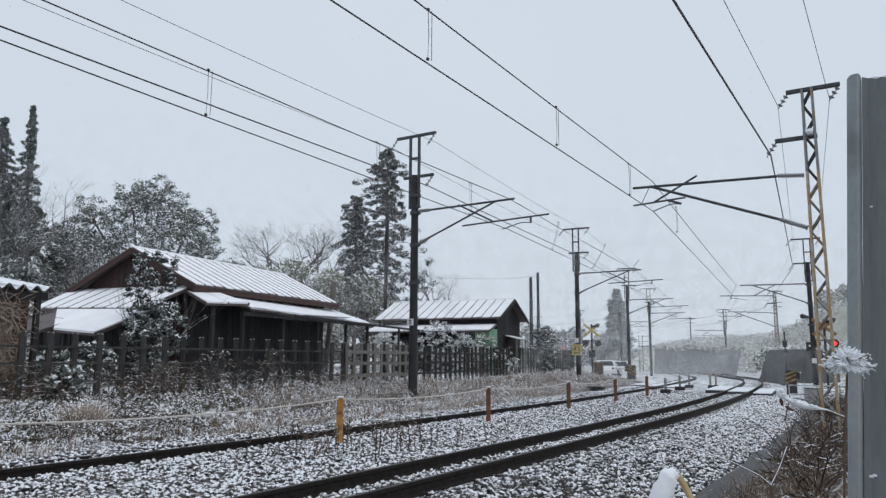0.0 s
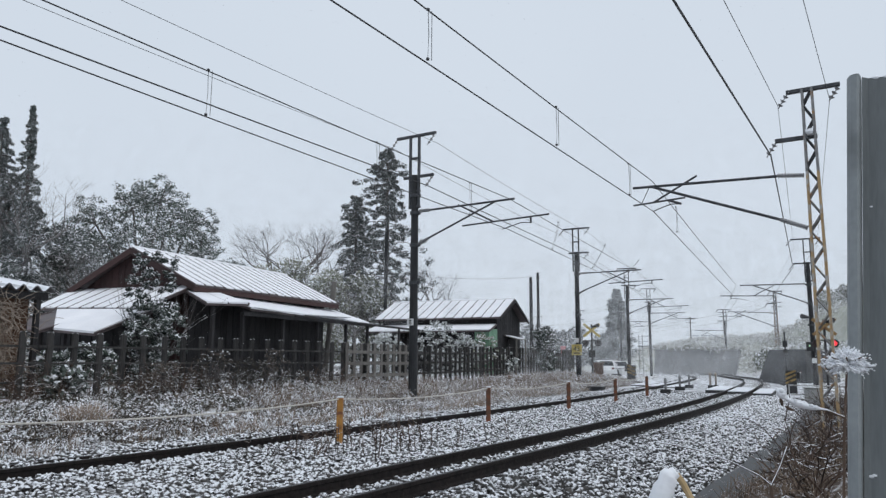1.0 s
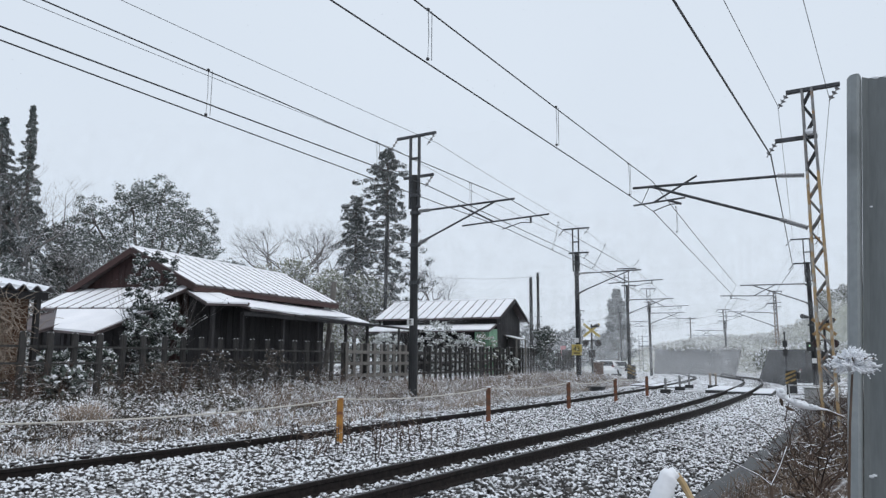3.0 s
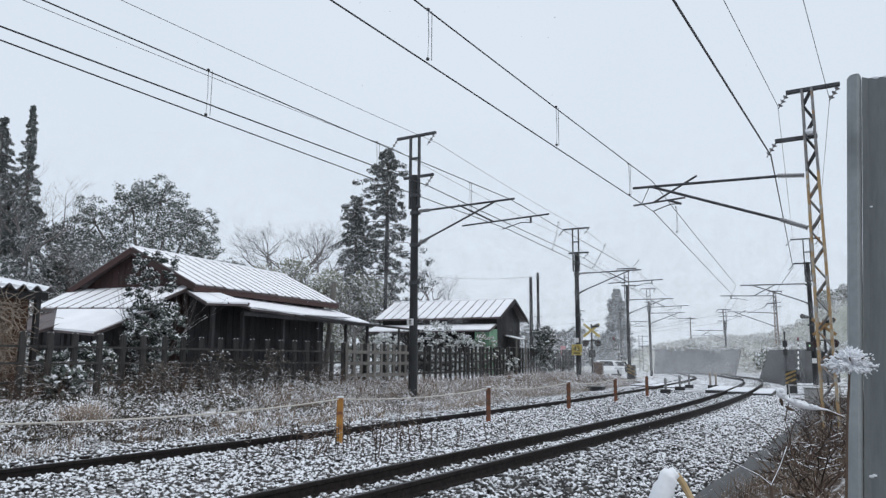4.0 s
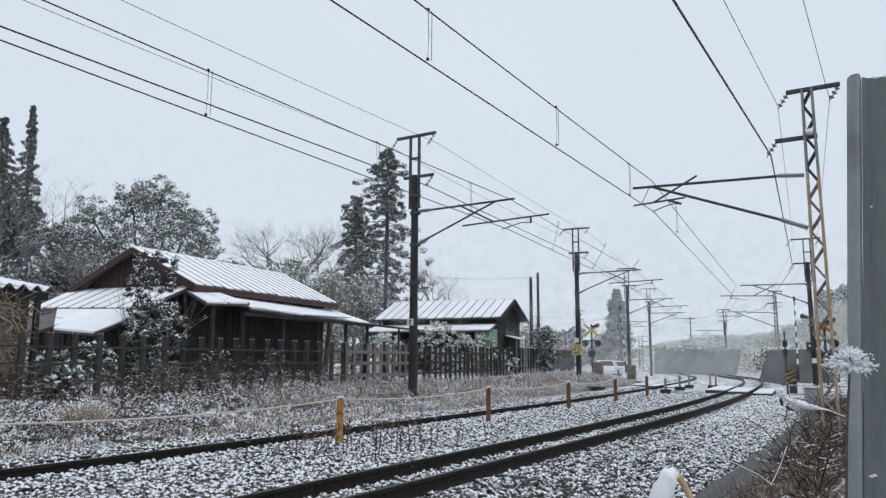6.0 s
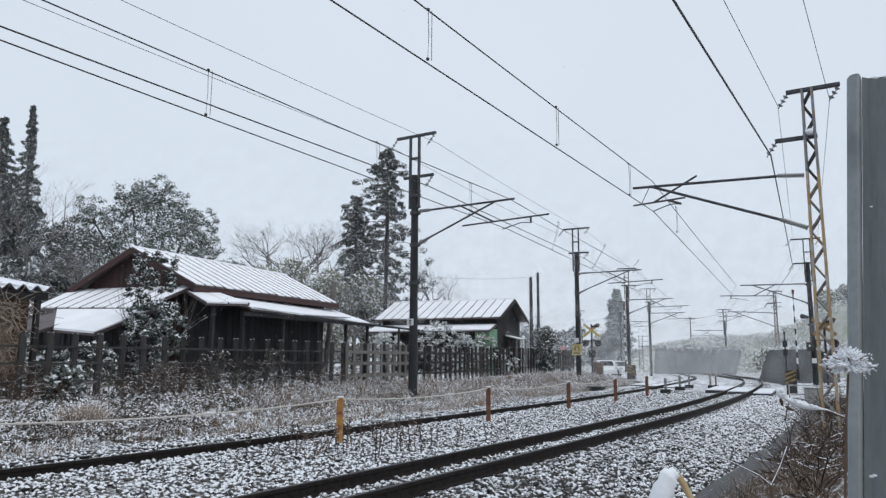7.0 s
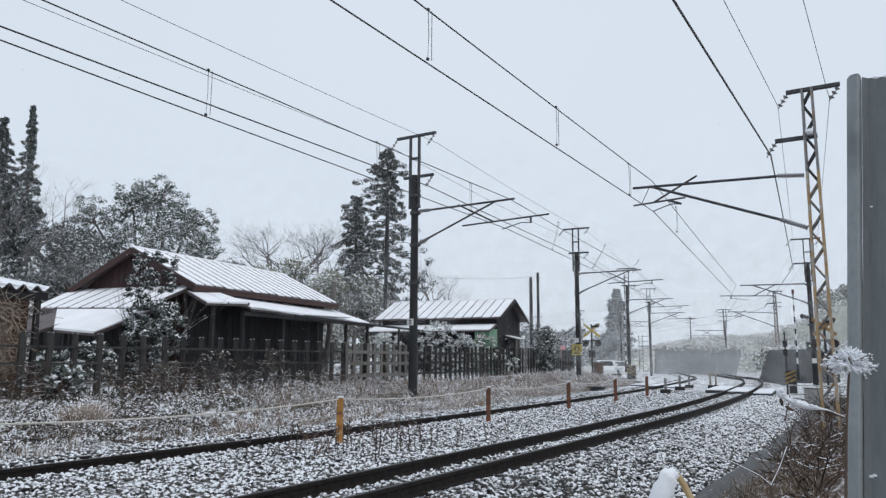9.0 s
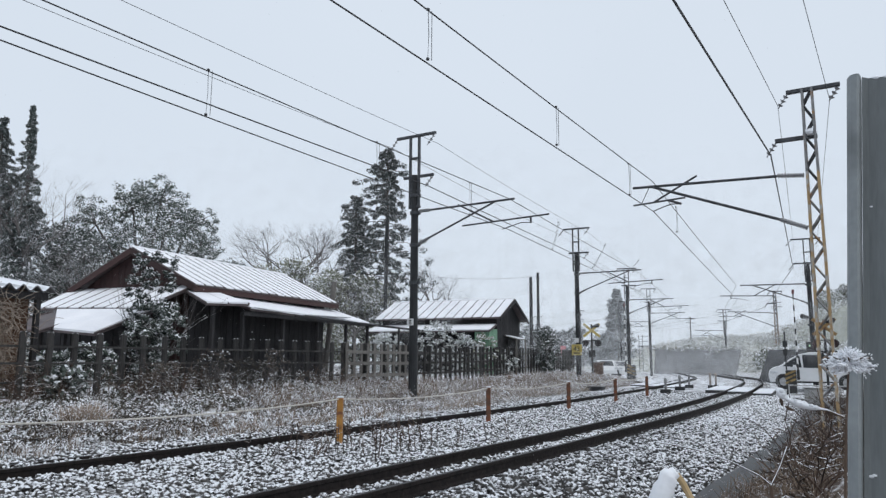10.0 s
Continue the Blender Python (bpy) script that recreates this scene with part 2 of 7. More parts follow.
def so_of(x, y):
    """Along and across for arrays of places."""
    x, y = np.asarray(x, float).ravel(), np.asarray(y, float).ravel()
    s, o = np.empty(len(x)), np.empty(len(x))
    for i in range(0, len(x), 20000):
        dx, dy = x[i:i + 20000, None] - line_x, y[i:i + 20000, None] - line_y
        k = np.argmin(dx * dx + dy * dy, axis=1)
        r = np.arange(len(k))
        s[i:i + 20000] = RUN[k]
        o[i:i + 20000] = dx[r, k] * np.cos(head[k]) - dy[r, k] * np.sin(head[k])
    return s, o


PROFILE_O = [-60, -30, -11, -9.8, -8.2, -6.6, -6.1, -5.4, -3.0, -1.4, 1.1, 1.5, 2.35, 2.45, 3.1, 3.3, 4.2, 6, 12, 30, 60]
PROFILE_Z = [0.6, 0.6, 0.55, 0.46, 0.24, -0.02, -0.1, -0.1, -0.09, -0.19, -0.17, -0.2, -0.5, -0.52, -0.52, -0.4, -0.2, -0.1, 0.1, 0.3, 0.4]


def ground_z(x, y):
    s, o = so_of(x, y)
    z = np.interp(o, PROFILE_O, PROFILE_Z) + np.interp(s, RUN, line_z)
    # the level road over the crossing, and the flat beyond it
    far = np.clip((s - np.interp(o, [-8, -6], [38, 27])) / 8, 0, 1)
    flat = np.interp(s, RUN, line_z) - 0.08
    inside = (o > -6.5) & (o < 2)
    flat = np.where(inside, np.minimum(flat, z), flat)
    z = z * (1 - far) + flat * far
    return z


def gz(x, y):
    return float(ground_z([x], [y])[0])


# ---- ground: one sheet to the horizon ----
def build_ground():
    near_x = np.arange(-26, 40.01, 0.3)
    near_y = np.arange(-6, 74.01, 0.3)
    grow = np.cumsum(1.2 ** np.arange(1, 36) * 0.5)
    gx = np.concatenate([-26 - grow[::-1], near_x, 40 + grow])
    gy = np.concatenate([-6 - grow[::-1], near_y, 74 + grow])
    X, Y = np.meshgrid(gx, gy)
    z = ground_z(X, Y)
    s, o = so_of(X, Y)
    rng = np.random.default_rng(3)
    rough = np.where((o < -6.6) | (o > 3.3), 0.05, 0.012)
    z = z + rng.normal(0, 1, len(z)) * rough
    v = np.stack([X.ravel(), Y.ravel(), z], 1)
    w, h = len(gx), len(gy)
    i = (np.arange(h - 1)[:, None] * w + np.arange(w - 1)).ravel()
    f = np.stack([i, i + 1, i + 1 + w, i + w], 1)
    ob = arr_mesh("ground", v, f, EARTH, smooth=True)
    ob.data.materials.append(BALLAST)
    ob.data.materials.append(LITTER)
    ob.data.materials.append(SNOWBED)
    c = v[f].mean(1)
    s, o = so_of(c[:, 0], c[:, 1])
    ob.data.polygons.foreach_set("material_index", np.where((s > 26) & (o > -7) & (o < 3.5), 3, np.where((o > 3.0) & (o < 14) & (s < 27), 2, ((o > -6.3) & (o < 2.7)))).astype(np.int32))
    tagged(ob, "snow-dusted earth and ballast beside a railway", "ground", kind="structure")


build_ground()


# ---- tracks ----
def build_rail(track, o, z):
    """A flat-bottomed rail: foot, web, head, swept along the line."""
    prof = [(-0.06, -0.16), (0.06, -0.16), (0.06, -0.148), (0.012, -0.13), (0.009, -0.05), (0.032, -0.04), (0.032, -0.006),
            (0.025, 0), (-0.025, 0), (-0.032, -0.006), (-0.032, -0.04), (-0.009, -0.05), (-0.012, -0.13), (-0.06, -0.148)]
    ss = np.arange(-30, 135, 0.75)
    v, f, k = [], [], len(prof)
    for s in ss:
        m = track_m(s, o)
        for x, y in prof:
            v.append(m @ Vector((x, 0, y + z)))
    for a in range(len(ss) - 1):
        for j in range(k):
            f.append((a * k + j, a * k + (j + 1) % k, (a + 1) * k + (j + 1) % k, (a + 1) * k + j))
    ob = arr_mesh("rail", v, f, RAIL, track)
    ob.data.materials.append(RAIL_TOP)
    ob.data.polygons.foreach_set("material_index", np.tile([1 if j == 7 else 0 for j in range(k)], len(ss) - 1).astype(np.int32))
    return ob


def build_track(o, low, high):
    track = thing("railway_track", "narrow gauge railway track with dark rails and snowy sleepers on ballast", "railway track", group="railway tracks")
    build_rail(track, o - GAUGE / 2, low)
    build_rail(track, o + GAUGE / 2, high)
    bm = bmesh.new()
    box(bm, (-0.95, -0.12, -0.33), (0.95, 0.12, -0.165), bevel=0.02)
    me = None
    for i in range(0, 150):
        s = -14 + i * 0.62
        m = track_m(s, o) @ Matrix.Rotation(-0.03, 4, "Y")
        if me is None:
            first = part("sleeper", bm, SLEEPER, track, m=m)
            me = first.data
        else:
            ob = new("sleeper", me)
            ob.parent, ob.matrix_basis = track, m
    return track


build_track(0.0, 0.0, 0.05)
build_track(-SPACING, -0.06, 0.05)


def stones(name, n, s0, s1, o0, o1, size, seed, label, lift=0.0, keep=None, material=STONE):
    """Loose angular ballast stones, half sunk in the bed."""
    rng = np.random.default_rng(seed)
    s, o = rng.uniform(s0, s1, n), rng.uniform(o0, o1, n)
    if keep is not None:
        ok = keep(s, o)
        s, o = s[ok], o[ok]
    n = len(s)
    th = np.interp(s, RUN, head)
    x = np.interp(s, RUN, line_x) + o * np.cos(th)
    y = np.interp(s, RUN, line_y) - o * np.sin(th)
    z = np.interp(o, PROFILE_O, PROFILE_Z) + np.interp(s, RUN, line_z) + lift
    base = np.array([(-1, -1, -0.7), (1, -1, -0.7), (1, 1, -0.7), (-1, 1, -0.7), (-0.75, -0.7, 0.6), (0.7, -0.75, 0.65), (0.75, 0.7, 0.55), (-0.7, 0.75, 0.7)])
    v = base[None] * rng.uniform(0.7, 1.25, (n, 8, 3))
    v = v * (rng.uniform(0.55, 1.15, (n, 1, 3)) * size / 2)
    a, t = rng.uniform(0, 6.283, n), rng.normal(0, 0.45, (n, 2))
    ca, sa = np.cos(a), np.sin(a)
    vx, vy, vz = v[:, :, 0], v[:, :, 1], v[:, :, 2]
    vy, vz = vy * np.cos(t[:, :1]) - vz * np.sin(t[:, :1]), vy * np.sin(t[:, :1]) + vz * np.cos(t[:, :1])
    vx, vz = vx * np.cos(t[:, 1:]) - vz * np.sin(t[:, 1:]), vx * np.sin(t[:, 1:]) + vz * np.cos(t[:, 1:])
    px, py = vx * ca[:, None] - vy * sa[:, None], vx * sa[:, None] + vy * ca[:, None]
    lift2 = rng.uniform(-0.2, 0.5, n) * size
    v = np.stack([px + x[:, None], py + y[:, None], vz + (z + lift2)[:, None]], 2).reshape(-1, 3)
    q = np.array([(4, 5, 6, 7), (0, 1, 5, 4), (1, 2, 6, 5), (2, 3, 7, 6), (3, 0, 4, 7)])
    f = (np.arange(n)[:, None, None] * 8 + q[None]).reshape(-1, 4)
    ob = arr_mesh(name, v, f, material, smooth=True)
    return tagged(ob, label, "ballast", kind="stuff")


def clear_of_rails(s, o):
    d = np.minimum.reduce([abs(o - c) for c in (-GAUGE / 2, GAUGE / 2, -SPACING - GAUGE / 2, -SPACING + GAUGE / 2)])
    between = (abs(o) < 0.53) | (abs(o + SPACING) < 0.53)
    return (d > 0.06) & (~between | (np.random.default_rng(9).uniform(0, 1, len(s)) < 0.75))


def thinning(s, o):
    """Fewer and fewer along the line and away from the rail."""
    u = np.random.default_rng(19).uniform(0, 1, len(s))
    return clear_of_rails(s, o) & (u < np.clip(1.15 - (s + 1) / 9, 0, 1) * np.clip(1.5 - 0.4 * o, 0.3, 1))


stones("ballast_stones", 30000, -5, 9, -6.0, 2.5, 0.068, 5, "dark angular ballast stones half covered with fresh snow", keep=clear_of_rails)
stones("ballast_stones", 22000, 9, 25, -5.6, 2.4, 0.07, 6, "dark angular ballast stones half covered with fresh snow", keep=clear_of_rails)
stones("ballast_stones", 9000, 0, 24, 0.9, 2.5, 0.078, 7, "dark angular ballast stones on the shoulder, thinly snowed", keep=clear_of_rails)
stones("ballast_stones", 10000, -5, 9, 0.6, 2.5, 0.088, 9, "large dark ballast stones on the shoulder, thinly snowed", lift=0.012, keep=thinning, material=THINSTONE)


# ---- poles and wires ----
def insulator(bm, a, b, discs=3, r=0.06):
    tube(bm, a, b, 0.014, sides=6)
    for i in range(discs):
        c = lerp(a, b, (i + 0.8) / (discs + 0.6))
        d = (Vector(b) - Vector(a)).normalized() * 0.02
        tube(bm, c - d, c + d, r, r * 0.45, sides=8)
    return bm


def rod_insulator(bm, a, b, n=7):
    for i in range(n):
        c, e = lerp(a, b, i / n), lerp(a, b, (i + 0.55) / n)
        tube(bm, c, e, 0.055, sides=8)
    tube(bm, a, b, 0.035, sides=8)
    return bm


def cantilever(pole, z0=5.8, zb=4.77, reach=3.4, side=1, flip=False):
    """The bracket that holds the contact wire, reaching along local x."""
    bm = bmesh.new()
    if not flip:
        tube(bm, (0.55, 0, z0), (reach, 0, z0 + 0.03), 0.032)
        part("top_tube", bm, STEEL, pole)
        bm = bmesh.new()
        tube(bm, (0.5, 0, zb + 0.16), (2.8, 0, z0 + 0.02), 0.03)
        part("brace_tube", bm, STEEL, pole)
        bm = bmesh.new()
        tube(bm, (1.7, 0, 5.2), (4.45, 0, 5.28), 0.025)
        tube(bm, (1.55, 0, z0 + 0.05), (2.75, 0, 5.22), 0.025)
        tube(bm, (3.9, 0, 5.27), (3.9, 0, 5.08), 0.03)
        pipe(bm, [(3.9, 0, 5.1), (3.6, 0, 5.12), (3.3, 0, 5.05), (3.0, 0, 4.98)], 0.014)
        part("registration_arm", bm, STEEL, pole)
        for a, b in (((0.17, 0, z0), (0.55, 0, z0)), ((0.15, 0, zb), (0.5, 0, zb + 0.16))):
            bm = bmesh.new()
            rod_insulator(bm, a, b)
            part("insulator", bm, INSUL, pole)
    else:
        tube(bm, (0.75, 0, z0 + 0.05), (4.15, 0, z0 + 0.17), 0.034)
        part("top_tube", bm, STEEL, pole)
        bm = bmesh.new()
        tube(bm, (0.75, 0, zb + 0.25), (3.72, 0, z0 + 0.17), 0.034)
        part("brace_tube", bm, STEEL, pole)
        bm = bmesh.new()
        tube(bm, (2.85, 0, 5.33), (4.15, 0, 5.26), 0.024)
        tube(bm, (2.55, 0, z0 + 0.3), (3.65, 0, 5.28), 0.026)
        tube(bm, (3.72, 0, z0 + 0.17), (3.95, 0, 5.27), 0.01)
        tube(bm, (3.25, 0, 5.3), (2.95, 0, 5.18), 0.03)
        pipe(bm, [(2.95, 0, 5.18), (3.2, 0, 5.2), (3.45, 0, 5.13), (3.65, 0, 5.06)], 0.014)
        part("registration_arm", bm, STEEL, pole)
        for a, b in (((0.18, 0, z0), (0.75, 0, z0 + 0.06)), ((0.18, 0, zb), (0.75, 0, zb + 0.25))):
            bm = bmesh.new()
            rod_insulator(bm, a, b, 9)
            part("insulator", bm, INSUL, pole)


def pole_head(pole, z=6.9, lean=-1, wide=0.75):
    """The frame of two uprights and crossbars on top, with its string insulators."""
    for x in (-0.18, 0.14):
        bm = bmesh.new()
        box(bm, (x - 0.03, -0.04, z - 1.0), (x + 0.03, 0.04, z + 1.32))
        part("upright", bm, STEEL, pole)
    for a, b, h in ((-wide + 0.05, wide, z + 1.32), (-0.42, 0.68, z)):
        bm = bmesh.new()
        box(bm, (a, -0.045, h - 0.04), (b, 0.045, h + 0.04), bevel=0.008)
        part("crossbar", bm, STEEL, pole)
    bm = bmesh.new()
    for h in (z + 0.6, z - 0.45, z - 0.95):
        box(bm, (-0.2, -0.06, h - 0.025), (0.18, 0.06, h + 0.025))
    part("clamp", bm, STEEL, pole)
    for x, h in ((-wide + 0.06, z + 1.3), (wide - 0.03, z + 1.3), (0.66, z - 0.02)):
        bm = bmesh.new()
        insulator(bm, (x, 0, h), (x + lean * 0.28, 0, h - 0.33))
        part("insulator", bm, INSUL, pole)


def concrete_pole(s, o, turn=0, sc=1.0, plate=False, arm=True, label="dark concrete overhead line pole with a bracket for the wires", head_lean=-1, drop=0.0):
    v = tp(s, o)
    base = gz(v.x, v.y)
    pole = thing("overhead_line_pole", label, "railway pole", tm(s, o, -drop, turn, level=True), group="overhead line poles")
    bm = bmesh.new()
    tube(bm, (0, 0, base - 0.5), (0, 0, 6.95), 0.14, 0.105, sides=14)
    part("shaft", bm, POLE, pole)
    for h in (5.75, 4.75, 3.6, 6.3):
        bm = bmesh.new()
        tube(bm, (0, 0, h - 0.05), (0, 0, h + 0.05), 0.15, sides=14)
        box(bm, (0.1, -0.04, h - 0.05), (0.2, 0.04, h + 0.05))
        part("band", bm, STEEL, pole)
    pole_head(pole, lean=head_lean)
    if arm:
        cantilever(pole)
    if plate:
        bm = bmesh.new()
        box(bm, (-0.12, -0.165, 2.3), (0.1, -0.15, 2.5))
        part("number_plate", bm, WHITE, pole, "small white plate")
        bm = bmesh.new()
        for dz in (0.03, 0.08, 0.13):
            box(bm, (-0.06, -0.17, 2.3 + dz), (0.04, -0.166, 2.33 + dz))
        part("plate_bars", bm, BLACK, pole)
    return pole


concrete_pole(9.2, -7.2, plate=True)
pole_b = concrete_pole(27.6, -8.3)
concrete_pole(47.5, -8.7)
far_poles = []
for s_far, o_far in ((66, -6.6), (84, -6.8), (102, -7.3), (120, -7.2)):
    far_poles.append(concrete_pole(s_far, o_far))
pole_r = concrete_pole(33.5, 2.7, turn=180, head_lean=1, drop=0.45)
END_S, END_O = (float(q[0]) for q in so_of([34.6], [82.0]))
concrete_pole(END_S, END_O, turn=180, head_lean=1, drop=1.25)


def lattice_tower(s, o, h=7.58, arm=True, low=RUSTY, label="slender steel lattice mast, ochre and rusty below, grey above"):
    tower = thing("lattice_mast", label, "railway mast", tm(s, o, 0, 180, level=True), group="lattice masts")
    base = -0.6
    split = 5.6

    def half(z):
        return 0.155 - 0.055 * (z - base) / (h - base)
    for zx, zy in ((-1, -1), (1, -1), (1, 1), (-1, 1)):
        for z0, z1, m in ((base, split, low), (split, h, TOWER)):
            a, b = half(z0), half(z1)
            bm = bmesh.new()
            p0, p1 = Vector((zx * a, zy * a, z0)), Vector((zx * b, zy * b, z1))
            tube(bm, p0, p1, 0.036, sides=4)
            part("leg", bm, m, tower)
    n = 22
    for side in range(4):
        for z0, z1, m in ((base, split, low), (split, h, TOWER)):
            k0, k1 = (0, 16) if z0 == base else (16, n)
            for k in range(k0, k1):
                za, zb = base + (h - base) * k / n, base + (h - base) * (k + 1) / n
                a, b = half(za), half(zb)
                sgn = (1 if k % 2 else -1) * (1 if side < 2 else -1)
                p = [(sgn * a, -a), (-sgn * b, -b)]
                rot = Matrix.Rotation(side * math.pi / 2, 4, "Z")
                bm = bmesh.new()
                tube(bm, rot @ Vector((*p[0], za)), rot @ Vector((*p[1], zb)), 0.022, sides=4)
                part("lacing_bar", bm, STEEL if m is TOWER else TOWER, tower)
    for a, b, z in ((-0.68, 0.44, h), (-0.15, 0.74, h - 1.14)):
        bm = bmesh.new()
        box(bm, (a, -0.05, z - 0.045), (b, 0.05, z + 0.045), bevel=0.008)
        part("crossbar", bm, STEEL, tower)
    for x, z in ((-0.66, h), (0.41, h), (0.72, h - 1.14)):
        bm = bmesh.new()
        insulator(bm, (x, 0, z - 0.03), (x + 0.22, 0, z - 0.36), 3, 0.07)
        part("insulator", bm, INSUL, tower)
    if arm:
        cantilever(tower, 5.55, 4.32, flip=True)
    return tower


tower_near = lattice_tower(9.2, 3.75)
bm = bmesh.new()
bmesh.ops.create_uvsphere(bm, u_segments=12, v_segments=6, radius=0.16, matrix=Matrix.Translation((0, 0, 6.54)) @ Matrix.Diagonal((1, 1, 0.6, 1)))
part("snow_cap", bm, SNOW, tower_near, "small heap of snow on the mast's crossbar")
lattice_tower(63, 4.4, low=PALERUST, label="slender pale grey steel lattice mast stained with rust")


def wire(name, pts, r, label, sag=0.0):
    """A wire through its holding points, each span sagging a little."""
    fine = []
    for a, b in zip(pts, pts[1:]):
        k = max(2, int((Vector(b) - Vector(a)).length / 1.5))
        for i in range(k):
            t = i / k
            fine.append(lerp(a, b, t) - Vector((0, 0, sag * 4 * t * (1 - t))))
    fine.append(Vector(pts[-1]))
    bm = bmesh.new()
    pipe(bm, fine, r, sides=5)
    ob = part(name, bm, WIRE)
    return tagged(ob, label, "wire", group="overhead wires")


LEFT_S = [-28, -9.5, 9.2, 27.6, 47.5, 66, 84, 102, 120]


def left_o(s):
    return float(np.interp(s, [9.2, 27.6, 47.5, 66, 84, 120], [-7.2, -8.3, -8.7, -6.6, -6.8, -7.2]))


def dropper(a, b):
    bm = bmesh.new()
    pipe(bm, [a, lerp(a, b, 0.5) + Vector((0.012, 0, 0)), b], 0.0045, 4)
    pipe(bm, [Vector(a) + Vector((0.05, 0.05, 0)), Vector(b) + Vector((0.05, 0.05, 0))], 0.0045, 4)
    for p in (a, b):
        bmesh.ops.create_icosphere(bm, subdivisions=1, radius=0.028, matrix=Matrix.Translation(p))
    tagged(part("dropper", bm, WIRE), "thin double dropper wire with clamps", "wire", group="droppers")


def arr_pts(ss, oo, zz):
    return [Vector((*tp(s, o).xy, z)) for s, o, z in zip(ss, oo, zz)]


wire("contact_wire", [Vector((*tp(s, (left_o(s) + 3.2)).xy, float(np.interp(s, [-28, -9.5, 9.2, 27], [5.7, 5.33, 4.96, 4.75])))) for s in LEFT_S], 0.011, "contact wire over the far track")
wire("catenary_wire", [Vector((*tp(s, (left_o(s) + 3.25)).xy, float(np.interp(s, [-28, -9.5, 9.2, 27], [6.2, 6.02, 5.84, 5.7])))) for s in LEFT_S], 0.011, "messenger wire over the far track", sag=0.03)
wire("feeder_wire", [Vector((*tp(s, (left_o(s) + 0.5)).xy, float(np.interp(s, [-28, -9.5, 9.2], [6.75, 6.65, 6.55])))) for s in LEFT_S], 0.016, "thick feeder cable on the pole arms", sag=0.02)
wire("feeder_wire", [Vector((*tp(s, (left_o(s) - 0.8)).xy, 7.92)) for s in LEFT_S], 0.0065, "thin wire on the pole heads", sag=0.1)
wire("feeder_wire", [Vector((*tp(s, (left_o(s) + 0.82)).xy, 7.86)) for s in LEFT_S], 0.0065, "thin wire on the pole heads", sag=0.08)
RIGHT_S = [-28, -9.5, 9.2, 33.5, 63, 90, 118]
RIGHT_O = [0.1, 0.1, 0.1, -0.9, -0.3, 0, 0]
wire("contact_wire", arr_pts(RIGHT_S, RIGHT_O, [5.8, 5.4, 5.06, 4.6, 4.7, 4.9, 4.9]), 0.011, "contact wire over the near track")
wire("catenary_wire", arr_pts(RIGHT_S, RIGHT_O, [6.45, 6.18, 5.85, 5.4, 5.5, 5.7, 5.7]), 0.011, "messenger wire over the near track", sag=0.03)
wire("feeder_wire", arr_pts([-28, -9.5, 9.2, 33.5, 63, END_S], [2.9, 2.9, 2.9, 2.0, 3.5, END_O], [6.3, 6.25, 6.12, 6.25, 6.1, 5.6]), 0.018, "thick feeder cable on the mast arms")
wire("feeder_wire", arr_pts([-28, -9.5, 9.2, 33.5, 63, END_S], [3.0, 3.0, 3.12, 2.1, 3.8, END_O - 0.5], [7.4, 7.35, 7.3, 7.3, 7.1, 6.5]), 0.0065, "thin wire on the mast heads")
wire("feeder_wire", arr_pts([-28, -9.5, 9.2, 33.5, 63, END_S], [4.25, 4.25, 4.2, 3.2, 4.8, END_O + 0.5], [7.4, 7.35, 7.25, 7.3, 7.1, 6.5]), 0.0065, "thin wire on the mast heads")
for s in (-1.5, 2.95, 6.95, 13, 18, 23):
    dropper(Vector((*tp(s, -4.0).xy, float(np.interp(s, [-9.5, 9.2, 27], [6.0, 5.82, 5.68])))), Vector((*tp(s, left_o(s) + 3.2).xy, float(np.interp(s, [-9.5, 9.2, 27], [5.33, 4.96, 4.75])))))
for s in (-1.25, 2.95, 7.2, 12.2):
    o = float(np.interp(s, RIGHT_S, RIGHT_O))
    dropper(Vector((*tp(s, o).xy, float(np.interp(s, [-9.5, 9.2, 33.5], [6.06, 5.8, 5.36])))), Vector((*tp(s, o).xy, float(np.interp(s, [-9.5, 9.2, 33.5], [5.4, 5.06, 4.6])))))


# ---- rope on short posts between the tracks ----
def rope_post(s, m, top):
    v = tp(s, -2.97, -0.3)
    post = thing("rope_post", "short %s wooden post carrying a rope between the tracks" % ("ochre" if m is OCHRE else "rust-red"), "post", Matrix.Translation(v), group="rope posts")
    bm = bmesh.new()
    box(bm, (-0.05, -0.05, 0), (0.05, 0.05, top - v.z), bevel=0.01)
    part("shaft", bm, m, post)
    bm = bmesh.new()
    box(bm, (-0.055, -0.055, top - v.z), (0.055, 0.055, top - v.z + 0.025), bevel=0.01)
    part("snow_cap", bm, SNOW, post)
    return Vector((v.x, v.y, top - 0.02))


rope_pts = [Vector((*tp(-10, -3.05).xy, 0.62))]
for s, m in ((-5, OCHRE), (0.76, OCHRE), (6.0, REDPOST), (10.95, REDPOST), (15.35, REDPOST), (19.5, REDPOST)):
    rope_pts.append(rope_post(s, m, 0.68))
fine = []
for a, b in zip(rope_pts, rope_pts[1:]):
    for i in range(10):
        fine.append(lerp(a, b, i / 10) - Vector((0, 0, 0.08 * 4 * (i / 10) * (1 - i / 10))))
bm = bmesh.new()
pipe(bm, fine + [rope_pts[-1]], 0.013, 6)
tagged(part("guard_rope", bm, ROPE), "weathered pale rope strung along short posts", "rope")


# ---- fence ----
def fence_o(s):
    return float(np.interp(s, [-6, 15, 25, 35], [-9.8, -9.7, -10.6, -10.9]))


LATTICE = (9.0, 12.7)


